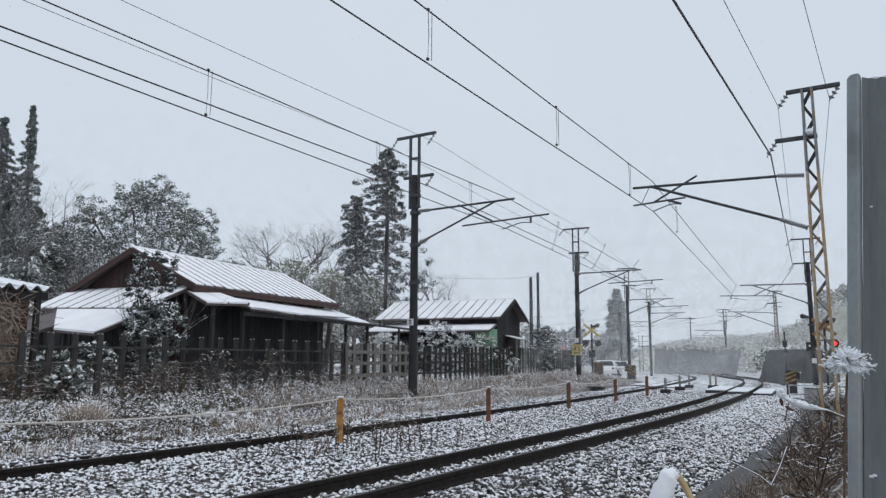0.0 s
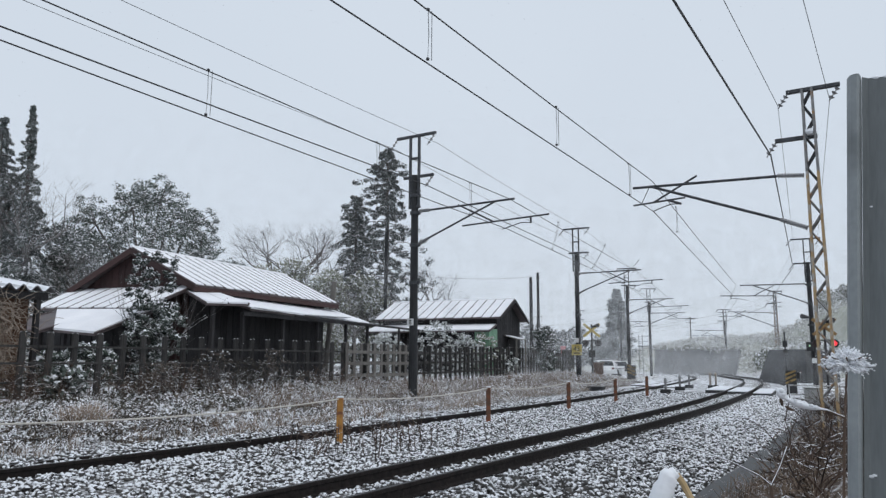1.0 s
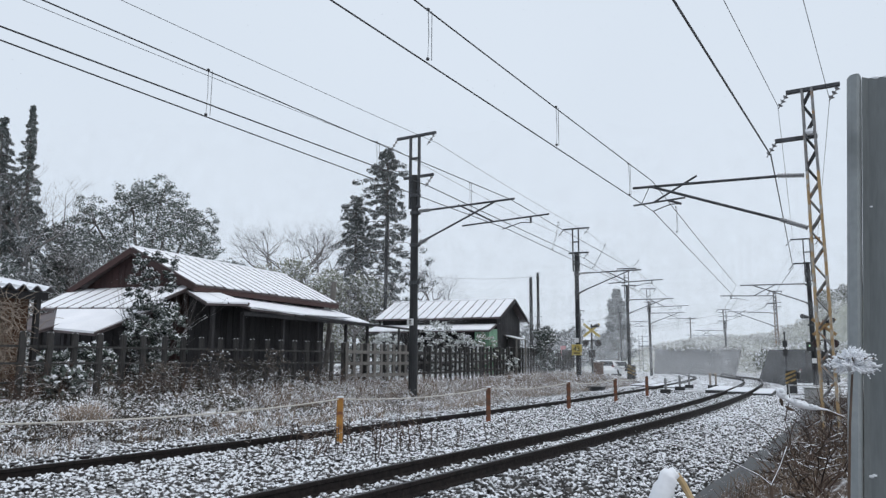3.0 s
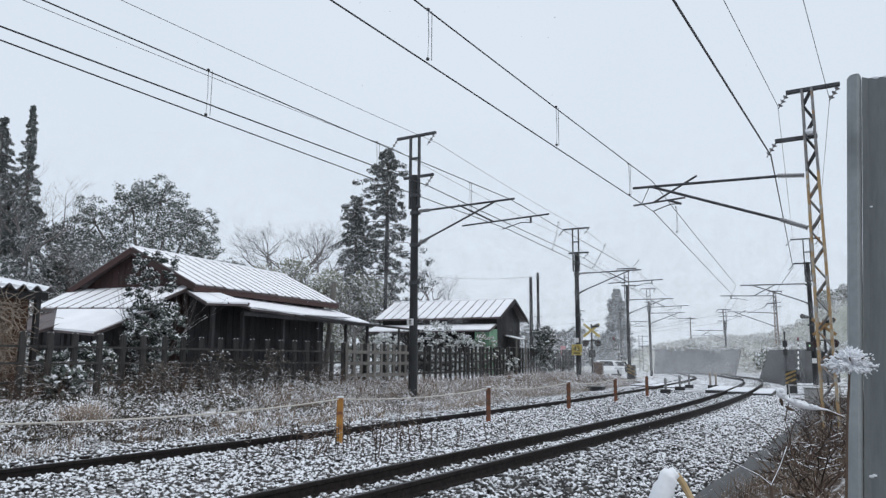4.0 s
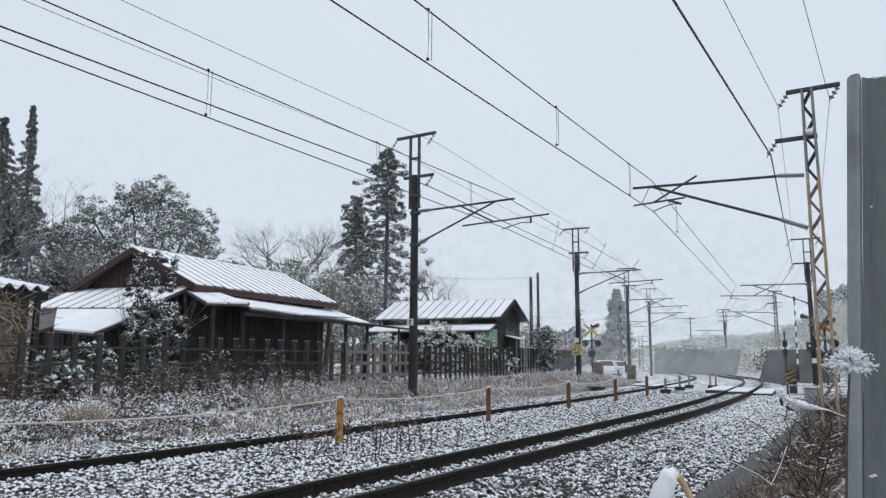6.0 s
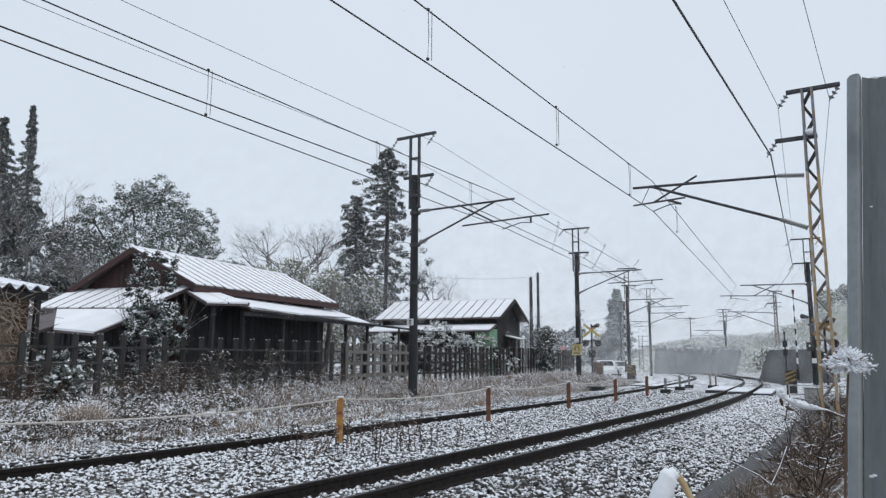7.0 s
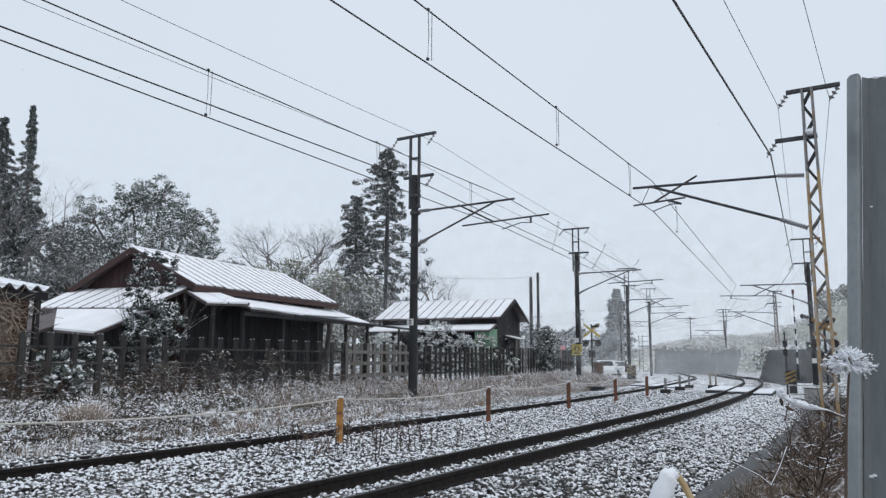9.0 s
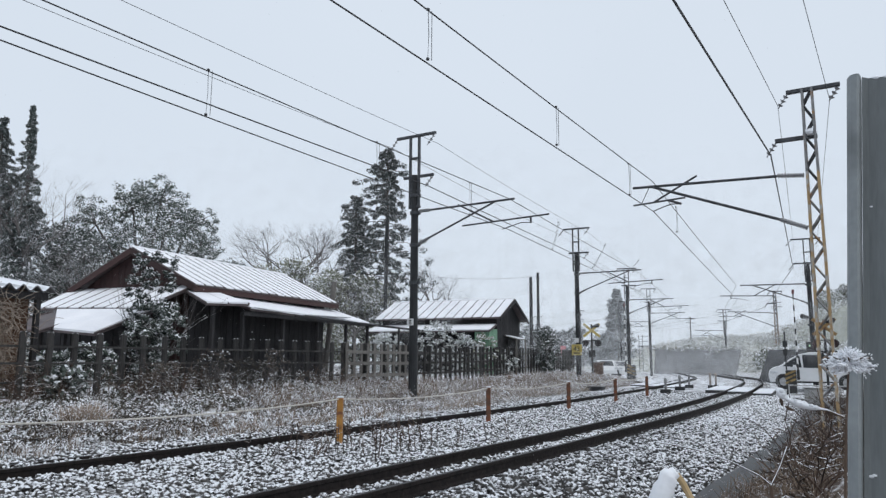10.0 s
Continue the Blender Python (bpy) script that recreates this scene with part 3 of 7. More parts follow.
def build_fence():
    fence = thing("picket_fence", "dark weathered wooden picket fence along the railway bank", "fence")
    bm = bmesh.new()
    box(bm, (-0.06, -0.06, -0.2), (0.06, 0.06, 1.38), bevel=0.025)
    post_me = part("post", bm, FENCEWOOD, fence)
    bm = bmesh.new()
    box(bm, (-0.04, -0.05, 0.02), (0.04, 0.05, 1.36), bevel=0.012)
    picket_me = part("picket", bm, FENCEWOOD, fence)
    first = {"post": post_me, "picket": picket_me}
    used = set()

    def put(kind, m):
        if kind not in used:
            used.add(kind)
            first[kind].matrix_basis = m
            return
        ob = new(kind, first[kind].data)
        ob.parent, ob.matrix_basis = fence, m
    rng = random.Random(4)
    s = -5.0
    i = 0
    while s < 37:
        v = tp(s, fence_o(s))
        z = gz(v.x, v.y)
        put("post", tm(s, fence_o(s), z, rng.uniform(-3, 3), level=True) @ Matrix.Rotation(rng.uniform(-0.03, 0.03), 4, "Y"))
        s += 1.8 if s > 12 else 0.56
    s = 13.2
    while s < 36.5:
        v = tp(s, fence_o(s) + 0.07)
        put("picket", tm(s, fence_o(s) + 0.07, gz(v.x, v.y) + rng.uniform(-0.05, 0.03), rng.uniform(-4, 4), level=True) @ Matrix.Rotation(rng.uniform(-0.05, 0.05), 4, "X"))
        s += 0.44 + rng.uniform(-0.03, 0.05)
    bm = bmesh.new()
    box(bm, (-0.02, -0.06, 0.0), (0.02, 0.06, 1.38), bevel=0.006)
    pale = None
    for k in range(11):
        a = LATTICE[0] + (LATTICE[1] - LATTICE[0]) * k / 10
        v = tp(a, fence_o(a) + 0.16)
        m = tm(a, fence_o(a) + 0.16, gz(v.x, v.y), 0, level=True)
        if pale is None:
            pale = part("lattice_upright", bm, PALEWOOD, fence, "grey weathered lattice board", m=m)
        else:
            ob = new("lattice_upright", pale.data)
            ob.parent, ob.matrix_basis = fence, m
    for h in (0.36, 0.74, 1.1):
        p0, p1 = tp(LATTICE[0], fence_o(LATTICE[0]) + 0.19), tp(LATTICE[1], fence_o(LATTICE[1]) + 0.19)
        p0.z, p1.z = gz(p0.x, p0.y) + h, gz(p1.x, p1.y) + h
        bm = bmesh.new()
        box(bm, (0, -0.015, -0.05), ((p1 - p0).length, 0.015, 0.05))
        part("lattice_rail", bm, PALEWOOD, fence, "grey weathered lattice board", m=Matrix.Translation(p0) @ (p1 - p0).to_track_quat("X", "Z").to_matrix().to_4x4())
    for h in (0.36, 0.74, 1.08):
        for a in np.arange(-5, 36, 1.8):
            p0, p1 = tp(a, fence_o(a) + 0.04), tp(a + 1.8, fence_o(a + 1.8) + 0.04)
            p0.z, p1.z = gz(p0.x, p0.y) + h, gz(p1.x, p1.y) + h
            bm = bmesh.new()
            d = p1 - p0
            thin = 0.022 if a < 9 else 0.045
            box(bm, (0, -0.018, -thin), (d.length, 0.018, thin))
            q = d.to_track_quat("X", "Z").to_matrix().to_4x4()
            part("fence_rail", bm, FENCEWOOD, fence, m=Matrix.Translation(p0) @ q)


build_fence()


# ---- houses ----
def roof_slope(house, a, b, c, d, seams, t=0.03, name="roof_slope", m=ROOFSNOW, seam_m=TIN):
    """A slope with eave a-b and ridge d-c, standing seams, a thin coat of snow between them."""
    a, b, c, d = map(Vector, (a, b, c, d))
    bm = bmesh.new()
    quad_slab(bm, [a, b, c, d], 0.06)
    slope = part(name, bm, TIN, house)
    up = (b - a).cross(d - a).normalized()
    if up.z < 0:
        up = -up
    for i in range(seams):
        p0, p1 = lerp(a, b, i / seams), lerp(a, b, (i + 1) / seams)
        r0, r1 = lerp(d, c, i / seams), lerp(d, c, (i + 1) / seams)
        g = 0.03 / (p1 - p0).length
        q = [lerp(p0, p1, g), lerp(p0, p1, 1 - g), lerp(r0, r1, 1 - g), lerp(r0, r1, g)]
        drop = lerp(q[0], q[3], 0.012 + 0.01 * (i % 3))
        q[0], q[1] = drop, lerp(q[1], q[2], 0.012 + 0.013 * ((i * 7) % 3))
        bm = bmesh.new()
        quad_slab(bm, [v + up * (t + 0.004) for v in q], t)
        part("snow_strip", bm, m, slope)
    for i in range(seams + 1):
        bm = bmesh.new()
        tube(bm, lerp(a, b, i / seams) + up * 0.02, lerp(d, c, i / seams) + up * 0.02, 0.026, sides=4)
        part("seam", bm, seam_m, slope)
    return slope


def board_wall(house, p0, p1, z0, z1, n, material, name="wall", top=None):
    """A wall of upright boards between two places; top: height at a share of the width."""
    p0, p1 = Vector((*p0, 0)), Vector((*p1, 0))
    bm = bmesh.new()
    d = (p1 - p0).normalized()
    nrm = Vector((d.y, -d.x, 0))
    quad = []
    wall_bm = bmesh.new()
    for i in range(n):
        t0, t1 = i / n, (i + 1) / n
        h0 = top(t0) if top else z1
        h1 = top(t1) if top else z1
        a, b = lerp(p0, p1, t0 + 0.04 / n), lerp(p0, p1, t1 - 0.04 / n)
        bm = bmesh.new()
        vs = [bm.verts.new(v) for v in (a + Vector((0, 0, z0)), b + Vector((0, 0, z0)), b + Vector((0, 0, h1)), a + Vector((0, 0, h0)))]
        f = bm.faces.new(vs)
        ext = bmesh.ops.extrude_face_region(bm, geom=[f])
        mv = [e for e in ext["geom"] if isinstance(e, bmesh.types.BMVert)]
        bmesh.ops.translate(bm, verts=mv, vec=nrm * 0.025)
        bmesh.ops.recalc_face_normals(bm, faces=bm.faces)
        quad.append(bm)
    h0, h1 = (top(0), top(1)) if top else (z1, z1)
    mid = top(0.5) if top else z1
    vs = [wall_bm.verts.new(p0 + Vector((0, 0, z0))), wall_bm.verts.new(p1 + Vector((0, 0, z0))), wall_bm.verts.new(p1 + Vector((0, 0, h1))),
          wall_bm.verts.new(lerp(p0, p1, 0.5) + Vector((0, 0, mid))), wall_bm.verts.new(p0 + Vector((0, 0, h0)))]
    f = wall_bm.faces.new(vs)
    ext = bmesh.ops.extrude_face_region(wall_bm, geom=[f])
    bmesh.ops.translate(wall_bm, verts=[e for e in ext["geom"] if isinstance(e, bmesh.types.BMVert)], vec=-nrm * 0.1)
    bmesh.ops.recalc_face_normals(wall_bm, faces=wall_bm.faces)
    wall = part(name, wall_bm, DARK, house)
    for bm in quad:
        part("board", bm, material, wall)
    return wall


def house_one():
    """Local x along the ridge, away from the near gable; local y towards the back; origin under the near front eave corner."""
    m = Matrix.Translation((-7.7, 22.0, 0.55)) @ Matrix.Rotation(math.atan2(8.0, 3.3), 4, "Z")
    house = thing("wooden_house", "old dark wooden house with a snowy seamed metal roof", "house", m)
    L, W, E, R = 8.7, 5.4, 3.0, 4.3
    wy0, wy1, wx0, wx1 = 0.5, W - 0.5, 0.35, L - 0.4
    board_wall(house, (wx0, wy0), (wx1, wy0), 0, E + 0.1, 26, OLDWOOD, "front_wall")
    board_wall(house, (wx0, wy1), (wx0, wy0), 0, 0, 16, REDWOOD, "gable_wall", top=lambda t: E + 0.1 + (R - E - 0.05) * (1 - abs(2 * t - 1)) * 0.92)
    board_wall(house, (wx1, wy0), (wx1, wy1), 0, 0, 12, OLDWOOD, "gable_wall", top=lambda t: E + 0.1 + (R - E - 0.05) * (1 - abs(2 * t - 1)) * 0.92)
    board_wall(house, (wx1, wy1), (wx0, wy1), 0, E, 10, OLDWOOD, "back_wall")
    roof_slope(house, (0, 0, E), (L, 0, E), (L, W / 2, R), (0, W / 2, R), 18)
    roof_slope(house, (L, W, E), (0, W, E), (0, W / 2, R), (L, W / 2, R), 18)
    bm = bmesh.new()
    tube(bm, (-0.02, W / 2, R + 0.03), (L + 0.02, W / 2, R + 0.03), 0.06, sides=8)
    part("ridge_cap", bm, ROOFSNOW, house)
    for y0, z0, y1, z1 in ((-0.02, E - 0.06, W / 2, R - 0.06), (W + 0.02, E - 0.06, W / 2, R - 0.06)):
        bm = bmesh.new()
        quad_slab(bm, [(-0.05, y0, z0 + 0.05), (0.0, y0, z0 + 0.05), (0.0, y1, z1 + 0.05), (-0.05, y1, z1 + 0.05)], 0.2)
        part("bargeboard", bm, REDWOOD, house)
    bm = bmesh.new()
    box(bm, (0, 0.0, E - 0.2), (L, 0.04, E - 0.02))
    part("fascia", bm, REDWOOD, house)
    # lean-to roofs: along the front, and round the near gable
    roof_slope(house, (1.5, -1.0, 2.32), (L + 0.9, -1.0, 2.2), (L + 0.5, 0.5, 2.72), (1.2, 0.5, 2.85), 2, 0.06, "lean_to_roof")
    roof_slope(house, (-0.6, -1.0, 2.35), (1.3, -1.1, 2.45), (1.2, 0.5, 2.95), (0.1, 0.5, 2.85), 2, 0.05, "lean_to_roof")
    roof_slope(house, (-1.7, 4.85, 2.24), (-1.7, 0.3, 2.16), (wx0, 0.3, 3.0), (wx0, 5.6, 3.02), 9, 0.03, "lean_to_roof")
    roof_slope(house, (-3.2, 2.0, 1.5), (-3.2, 0.45, 1.38), (-1.68, -0.1, 2.08), (-1.72, 3.8, 2.15), 1, 0.06, "lean_to_roof")
    roof_slope(house, (-3.5, 3.6, 1.62), (-3.5, 2.2, 1.45), (-1.9, 2.0, 1.98), (-1.9, 3.7, 2.1), 1, 0.004, "lean_to_roof", m=TIN)
    for x, y, z, ln, tilt in ((1.6, -1.2, 2.36, 1.5, 4), (4.4, -1.15, 2.3, 3.2, -2), (7.6, -1.2, 2.22, 2.2, 3)):
        bm = bmesh.new()
        box(bm, (0, -0.1, -0.02), (ln, 0.16, 0.02), bevel=0.008)
        part("loose_eave_sheet", bm, ROOFSNOW, house, m=Matrix.Translation((x, y, z)) @ Matrix.Rotation(radians(tilt * 0.5), 4, "Y") @ Matrix.Rotation(radians(tilt), 4, "X"))
    for x, y, h in ((1.2, -0.95, 2.2), (3.4, -0.95, 2.2), (5.6, -0.95, 2.15), (7.7, -0.95, 2.15), (9.5, -0.95, 2.15), (-0.1, -0.85, 2.3), (-1.5, 0.4, 2.1), (-1.5, 4.7, 2.1), (-3.0, 0.6, 1.4), (-3.0, 1.8, 1.45)):
        bm = bmesh.new()
        box(bm, (x - 0.05, y - 0.05, -0.1), (x + 0.05, y + 0.05, h))
        part("porch_post", bm, OLDWOOD, house)
    bm = bmesh.new()
    tube(bm, (3.6, -1.3, 2.2), (L + 4.6, -1.9, 2.02), 0.045, sides=6)
    part("eave_pole", bm, OLDWOOD, house)
    for x in (L + 2.2, L + 4.4):
        bm = bmesh.new()
        box(bm, (x - 0.04, -1.8, -0.1), (x + 0.04, -1.72, 2.05))
        part("porch_post", bm, OLDWOOD, house)
    bm = bmesh.new()
    box(bm, (1.0, -1.15, 2.08), (L + 1.1, -1.08, 2.2))
    part("eave_beam", bm, OLDWOOD, house)
    board_wall(house, (-1.4, 4.7), (-1.4, 0.4), 0, 2.05, 10, OLDWOOD, "lean_to_wall")
    return house


house_one()


def house_two():
    m = Matrix.Translation((2.75, 34.0, 0.5)) @ Matrix.Rotation(radians(180 - 26), 4, "Z")
    house = thing("small_house", "small dark house with a snowy metal roof, pale green side", "house", m)
    # local x runs away to the far left end, local -y goes back
    L, W, E, R = 7.0, 4.0, 2.75, 3.75
    board_wall(house, (L - 0.3, -0.35), (0.35, -0.35), 0, E, 18, OLDWOOD, "front_wall")
    board_wall(house, (0.35, -0.35), (0.35, -W + 0.4), 0, 0, 12, OLDWOOD, "gable_wall", top=lambda t: E + (R - E - 0.05) * (1 - abs(2 * t - 1)))
    board_wall(house, (L - 0.35, -W + 0.4), (L - 0.35, -0.35), 0, 0, 12, OLDWOOD, "gable_wall", top=lambda t: E + (R - E - 0.05) * (1 - abs(2 * t - 1)))
    roof_slope(house, (L, 0, E), (0, 0, E), (0, -W / 2, R), (L, -W / 2, R), 14)
    roof_slope(house, (0, -W, E), (L, -W, E), (L, -W / 2, R), (0, -W / 2, R), 14)
    bm = bmesh.new()
    tube(bm, (-0.02, -W / 2, R + 0.03), (L + 0.02, -W / 2, R + 0.03), 0.05, sides=8)
    part("ridge_cap", bm, ROOFSNOW, house)
    for y0, y1 in ((0.02, -W / 2), (-W - 0.02, -W / 2)):
        bm = bmesh.new()
        quad_slab(bm, [(-0.05, y0, E), (0.0, y0, E), (0.0, y1, R), (-0.05, y1, R)], 0.16)
        part("bargeboard", bm, OLDWOOD, house)
    roof_slope(house, (L, 0.95, 2.1), (0.15, 0.95, 2.1), (0.3, -0.3, 2.42), (L, -0.3, 2.42), 3, 0.05, "lean_to_roof")
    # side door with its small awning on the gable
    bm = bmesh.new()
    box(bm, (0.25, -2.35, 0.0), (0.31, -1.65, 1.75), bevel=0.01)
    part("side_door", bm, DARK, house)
    bm = bmesh.new()
    quad_slab(bm, [(-0.35, -2.7, 1.78), (-0.35, -1.3, 1.78), (0.3, -1.3, 1.95), (0.3, -2.7, 1.95)], 0.05)
    part("awning", bm, PALEWOOD, house, "small pale wooden awning")
    for y in (-2.65, -1.35):
        bm = bmesh.new()
        box(bm, (-0.34, y - 0.03, 0), (-0.28, y + 0.03, 1.76))
        part("awning_post", bm, PALEWOOD, house)
    board_wall(house, (1.0, 0.75), (0.3, 0.75), 0, 2.05, 5, GREENWALL, "green_wall")
    board_wall(house, (0.3, 0.75), (0.3, -0.3), 0, 2.2, 5, GREENWALL, "green_wall")
    return house


house_two()


# ---- trees ----
def leaf_cloud(name, centres, radii, per, size, material, parent, seed, flat=0.7, droop=0.0, out=0.9, slim=0.45):
    """Tufts of leaves. A tuft's leaves lie on a flattened ball, facing out of it, so that snow lies on each tuft's top."""
    rng = np.random.default_rng(seed)
    c, r = np.asarray(centres, float), np.asarray(radii, float)
    n = len(c) * per
    d = rng.normal(0, 1, (n, 3))
    d /= np.linalg.norm(d, axis=1)[:, None]
    nrm = d * out + rng.normal(0, 0.5, (n, 3)) + np.array([0, 0, 0.25])
    d *= (rng.uniform(0.05, 1, (n, 1)) ** 0.5) * np.repeat(r, per)[:, None]
    d[:, 2] *= flat
    p = np.repeat(c, per, 0) + d
    nrm /= np.linalg.norm(nrm, axis=1)[:, None]
    u = np.cross(nrm, rng.normal(0, 1, (n, 3)))
    u /= np.linalg.norm(u, axis=1)[:, None] + 1e-9
    w = np.cross(nrm, u)
    k = size * rng.uniform(0.6, 1.3, (n, 1))
    v = np.stack([p - u * k, p - w * k * slim, p + u * k - np.array([0, 0, droop]) * k, p + w * k * slim], 1).reshape(-1, 3)
    f = np.arange(n * 4).reshape(-1, 4)
    return arr_mesh(name, v, f, material, parent)


def limbs(bm, start, direction, length, r, depth, rng, tips, spread=0.6, up=0.15, split=(2, 3)):
    p, d = Vector(start), Vector(direction).normalized()
    pts, rad = [p.copy()], [r]
    for i in range(3):
        d = (d + Vector((rng.gauss(0, 0.13), rng.gauss(0, 0.13), rng.gauss(0, 0.08) + up * 0.3))).normalized()
        p = p + d * length / 3
        pts.append(p.copy())
        rad.append(max(0.004, r * (1 - 0.15 * (i + 1))))
    pipe(bm, pts, rad, sides=5 if r > 0.03 else 3)
    tips.append(p.copy())
    if depth > 0:
        for k in range(rng.randint(*split)):
            nd = (d + Vector((rng.gauss(0, spread), rng.gauss(0, spread), rng.gauss(up, spread * 0.6)))).normalized()
            limbs(bm, lerp(pts[2], pts[3], rng.random()), nd, length * rng.uniform(0.6, 0.8), rad[-1] * 0.74, depth - 1, rng, tips, spread, up, split)


def broad_tree(x, y, h, crown, seed, material=LEAF, label="", leaves=22000, z0=None, size=0.1, low=0.3, lobes=None):
    """lobes: the crown's large masses as (x, y, z, radius), in shares of the crown's half width and the tree's height."""
    rng = random.Random(seed)
    z = gz(x, y) if z0 is None else z0
    tree = thing("evergreen_tree", label or "broad dark evergreen tree dusted with snow", "tree", Matrix.Translation((x, y, z)), group="trees")
    if lobes is None:
        lobes = []
        for i in range(9):
            a, t = i * 2.4 + seed, (i + 0.5) / 9
            k = 0.62 * math.sqrt(1 - 0.75 * t) * rng.uniform(0.75, 1.1)
            lobes.append((math.cos(a) * k, math.sin(a) * k, low + (0.86 - low) * t, rng.uniform(0.32, 0.46)))
    bm = bmesh.new()
    pipe(bm, [(0, 0, -0.3), (0.1, 0, h * 0.22), (0, 0.1, h * 0.5)], [h * 0.026, h * 0.021, h * 0.015], 8)
    tufts, rs = [], []
    near = max(26, int(1150 / len(lobes)))
    for lx, ly, lz, lr in lobes:
        c, r = Vector((lx * crown, ly * crown, lz * h)), lr * crown * 1.12
        root = Vector((0, 0.05, h * min(0.48, max(0.12, lz - 0.3) * rng.uniform(0.6, 1.0))))
        mid = lerp(root, c, 0.55) + Vector((rng.gauss(0, 0.2), rng.gauss(0, 0.2), -0.15))
        pipe(bm, [root, mid, c], [h * 0.011, h * 0.008, h * 0.005], 5)
        for k in range(near):
            d = Vector((rng.gauss(0, 1), rng.gauss(0, 1), rng.gauss(0.25, 0.9))).normalized()
            q = c + Vector((d.x, d.y, d.z * 0.85)) * r * rng.uniform(0.35, 1.2)
            if k % 7 == 0:
                pipe(bm, [c, lerp(c, q, 0.5) + Vector((0, 0, rng.gauss(0, 0.1))), q], [h * 0.004, h * 0.003, 0.012], 3)
            tufts.append(q)
            rs.append(r * rng.uniform(0.12, 0.25) + 0.06)
    part("trunk", bm, BARK, tree)
    leaf_cloud("crown", tufts, rs, max(8, leaves // len(tufts)), size, material, tree, seed, flat=0.75)
    return tree


def conifer(x, y, h, crown, seed, label="", material=CEDAR, leaves=24000, power=0.8, ragged=0.35, size=0.1, low=0.08, fluff=1.0, droop=0.25, tufts=11):
    """A straight trunk with whorled boughs, each carrying hanging tufts along its outer part."""
    rng = random.Random(seed)
    tree = thing("conifer_tree", label or "tall dark ragged cedar tree dusted with snow", "tree", Matrix.Translation((x, y, gz(x, y))), group="trees")
    bm = bmesh.new()
    pipe(bm, [(0, 0, -0.3), (0.05, 0, h * 0.5), (0, 0, h * 0.99)], [h * 0.017, h * 0.011, 0.015], 8)
    cs, rs = [], []
    n = int(h * tufts)
    for i in range(n):
        t = low + (0.985 - low) * (i / n) ** 0.9
        a = i * 2.4 + rng.gauss(0, 0.4)
        wave = 1 + 0.22 * math.sin(t * 31 + seed) + 0.14 * math.sin(t * 13 + a)
        reach = crown * (1 - t) ** power * wave * rng.uniform(1 - ragged, 1 + ragged * 0.6) + 0.1
        zz = h * t
        mid = Vector((math.cos(a) * reach * 0.55, math.sin(a) * reach * 0.55, zz + reach * 0.04))
        tip = Vector((math.cos(a) * reach, math.sin(a) * reach, zz - reach * droop * rng.uniform(0.4, 1.4)))
        pipe(bm, [(0, 0, zz), mid, tip], [0.04, 0.025, 0.008], 3)
        for k in (0.35, 0.55, 0.75, 0.9, 1.0):
            if rng.random() < 0.12:
                continue
            q = lerp(lerp((0, 0, zz), mid, k), lerp(mid, tip, k), k)
            cs.append(q + Vector((rng.gauss(0, 0.1), rng.gauss(0, 0.1), rng.gauss(-0.05, 0.08))) * reach * 0.6)
            rs.append((0.13 + 0.16 * min(1, reach / max(crown, 0.5))) * rng.uniform(0.6, 1.35) * fluff)
    part("trunk", bm, BARK, tree)
    leaf_cloud("crown", cs, rs, max(6, leaves // len(cs)), size, material, tree, seed, flat=0.7, droop=0.5, slim=0.35)
    return tree


def bare_tree(x, y, h, seed, label="bare deciduous tree with frosted twigs", spread=0.55, depth=5, lean=0.0, start=0.35, first=0.2, stout=1.0):
    rng = random.Random(seed)
    tree = thing("bare_tree", label, "tree", Matrix.Translation((x, y, gz(x, y))), group="trees")
    bm = bmesh.new()
    tips = []
    pipe(bm, [(0, 0, -0.3), (0.05, 0, h * start * 0.5), (lean, 0, h * (start + 0.05))], [h * 0.018, h * 0.015, h * 0.013], 7)
    for i in range(6):
        a = i * 1.9 + seed
        limbs(bm, (lean * 0.9, 0, h * rng.uniform(start - 0.08, start + 0.04)), (math.cos(a), math.sin(a), rng.uniform(0.4, 1.5)), h * first, h * 0.0095 * stout, depth - 1, rng, tips, spread, 0.16, (2, 4))
    part("bare_crown", bm, TWIG, tree)
    return tree


# cedar for far trees: distance haze put into a paler needle colour
HAZECEDAR = mat("haze_paled_cedar_needle", (0.07, 0.085, 0.085), (0.19, 0.21, 0.21), 2, 0.7, 0, island=0.6, snow=0.5, snow_amp=0.3, snow_scale=1.2)

FROSTLEAF = mat("rimed_shrub_leaf", (0.36, 0.38, 0.36), (0.62, 0.64, 0.62), 2, 0.7, 0, island=0.8, snow=0.45, snow_amp=0.35, snow_scale=2)
# trees behind the houses
DOME = [(-0.78, 0.1, 0.6, 0.26), (-0.5, -0.2, 0.72, 0.3), (-0.95, 0.0, 0.4, 0.26), (-0.55, 0.1, 0.46, 0.36), (-0.12, -0.1, 0.82, 0.3), (0.12, 0.1, 0.87, 0.27), (-0.2, 0.1, 0.6, 0.4),
        (0.3, -0.2, 0.66, 0.34), (0.5, 0.1, 0.75, 0.24), (0.72, -0.1, 0.6, 0.25), (0.85, 0.1, 0.45, 0.24), (0.3, 0.2, 0.42, 0.4), (1.1, 0.0, 0.4, 0.2), (0.0, -0.3, 0.36, 0.4), (1.3, 0.1, 0.33, 0.2)]
conifer(-24.6, 41, 15.8, 3.0, 11, ragged=0.7, power=1.45, droop=0.35, size=0.085)
conifer(-27.3, 42.5, 15.6, 3.4, 12, ragged=0.6, power=1.0, droop=0.4)
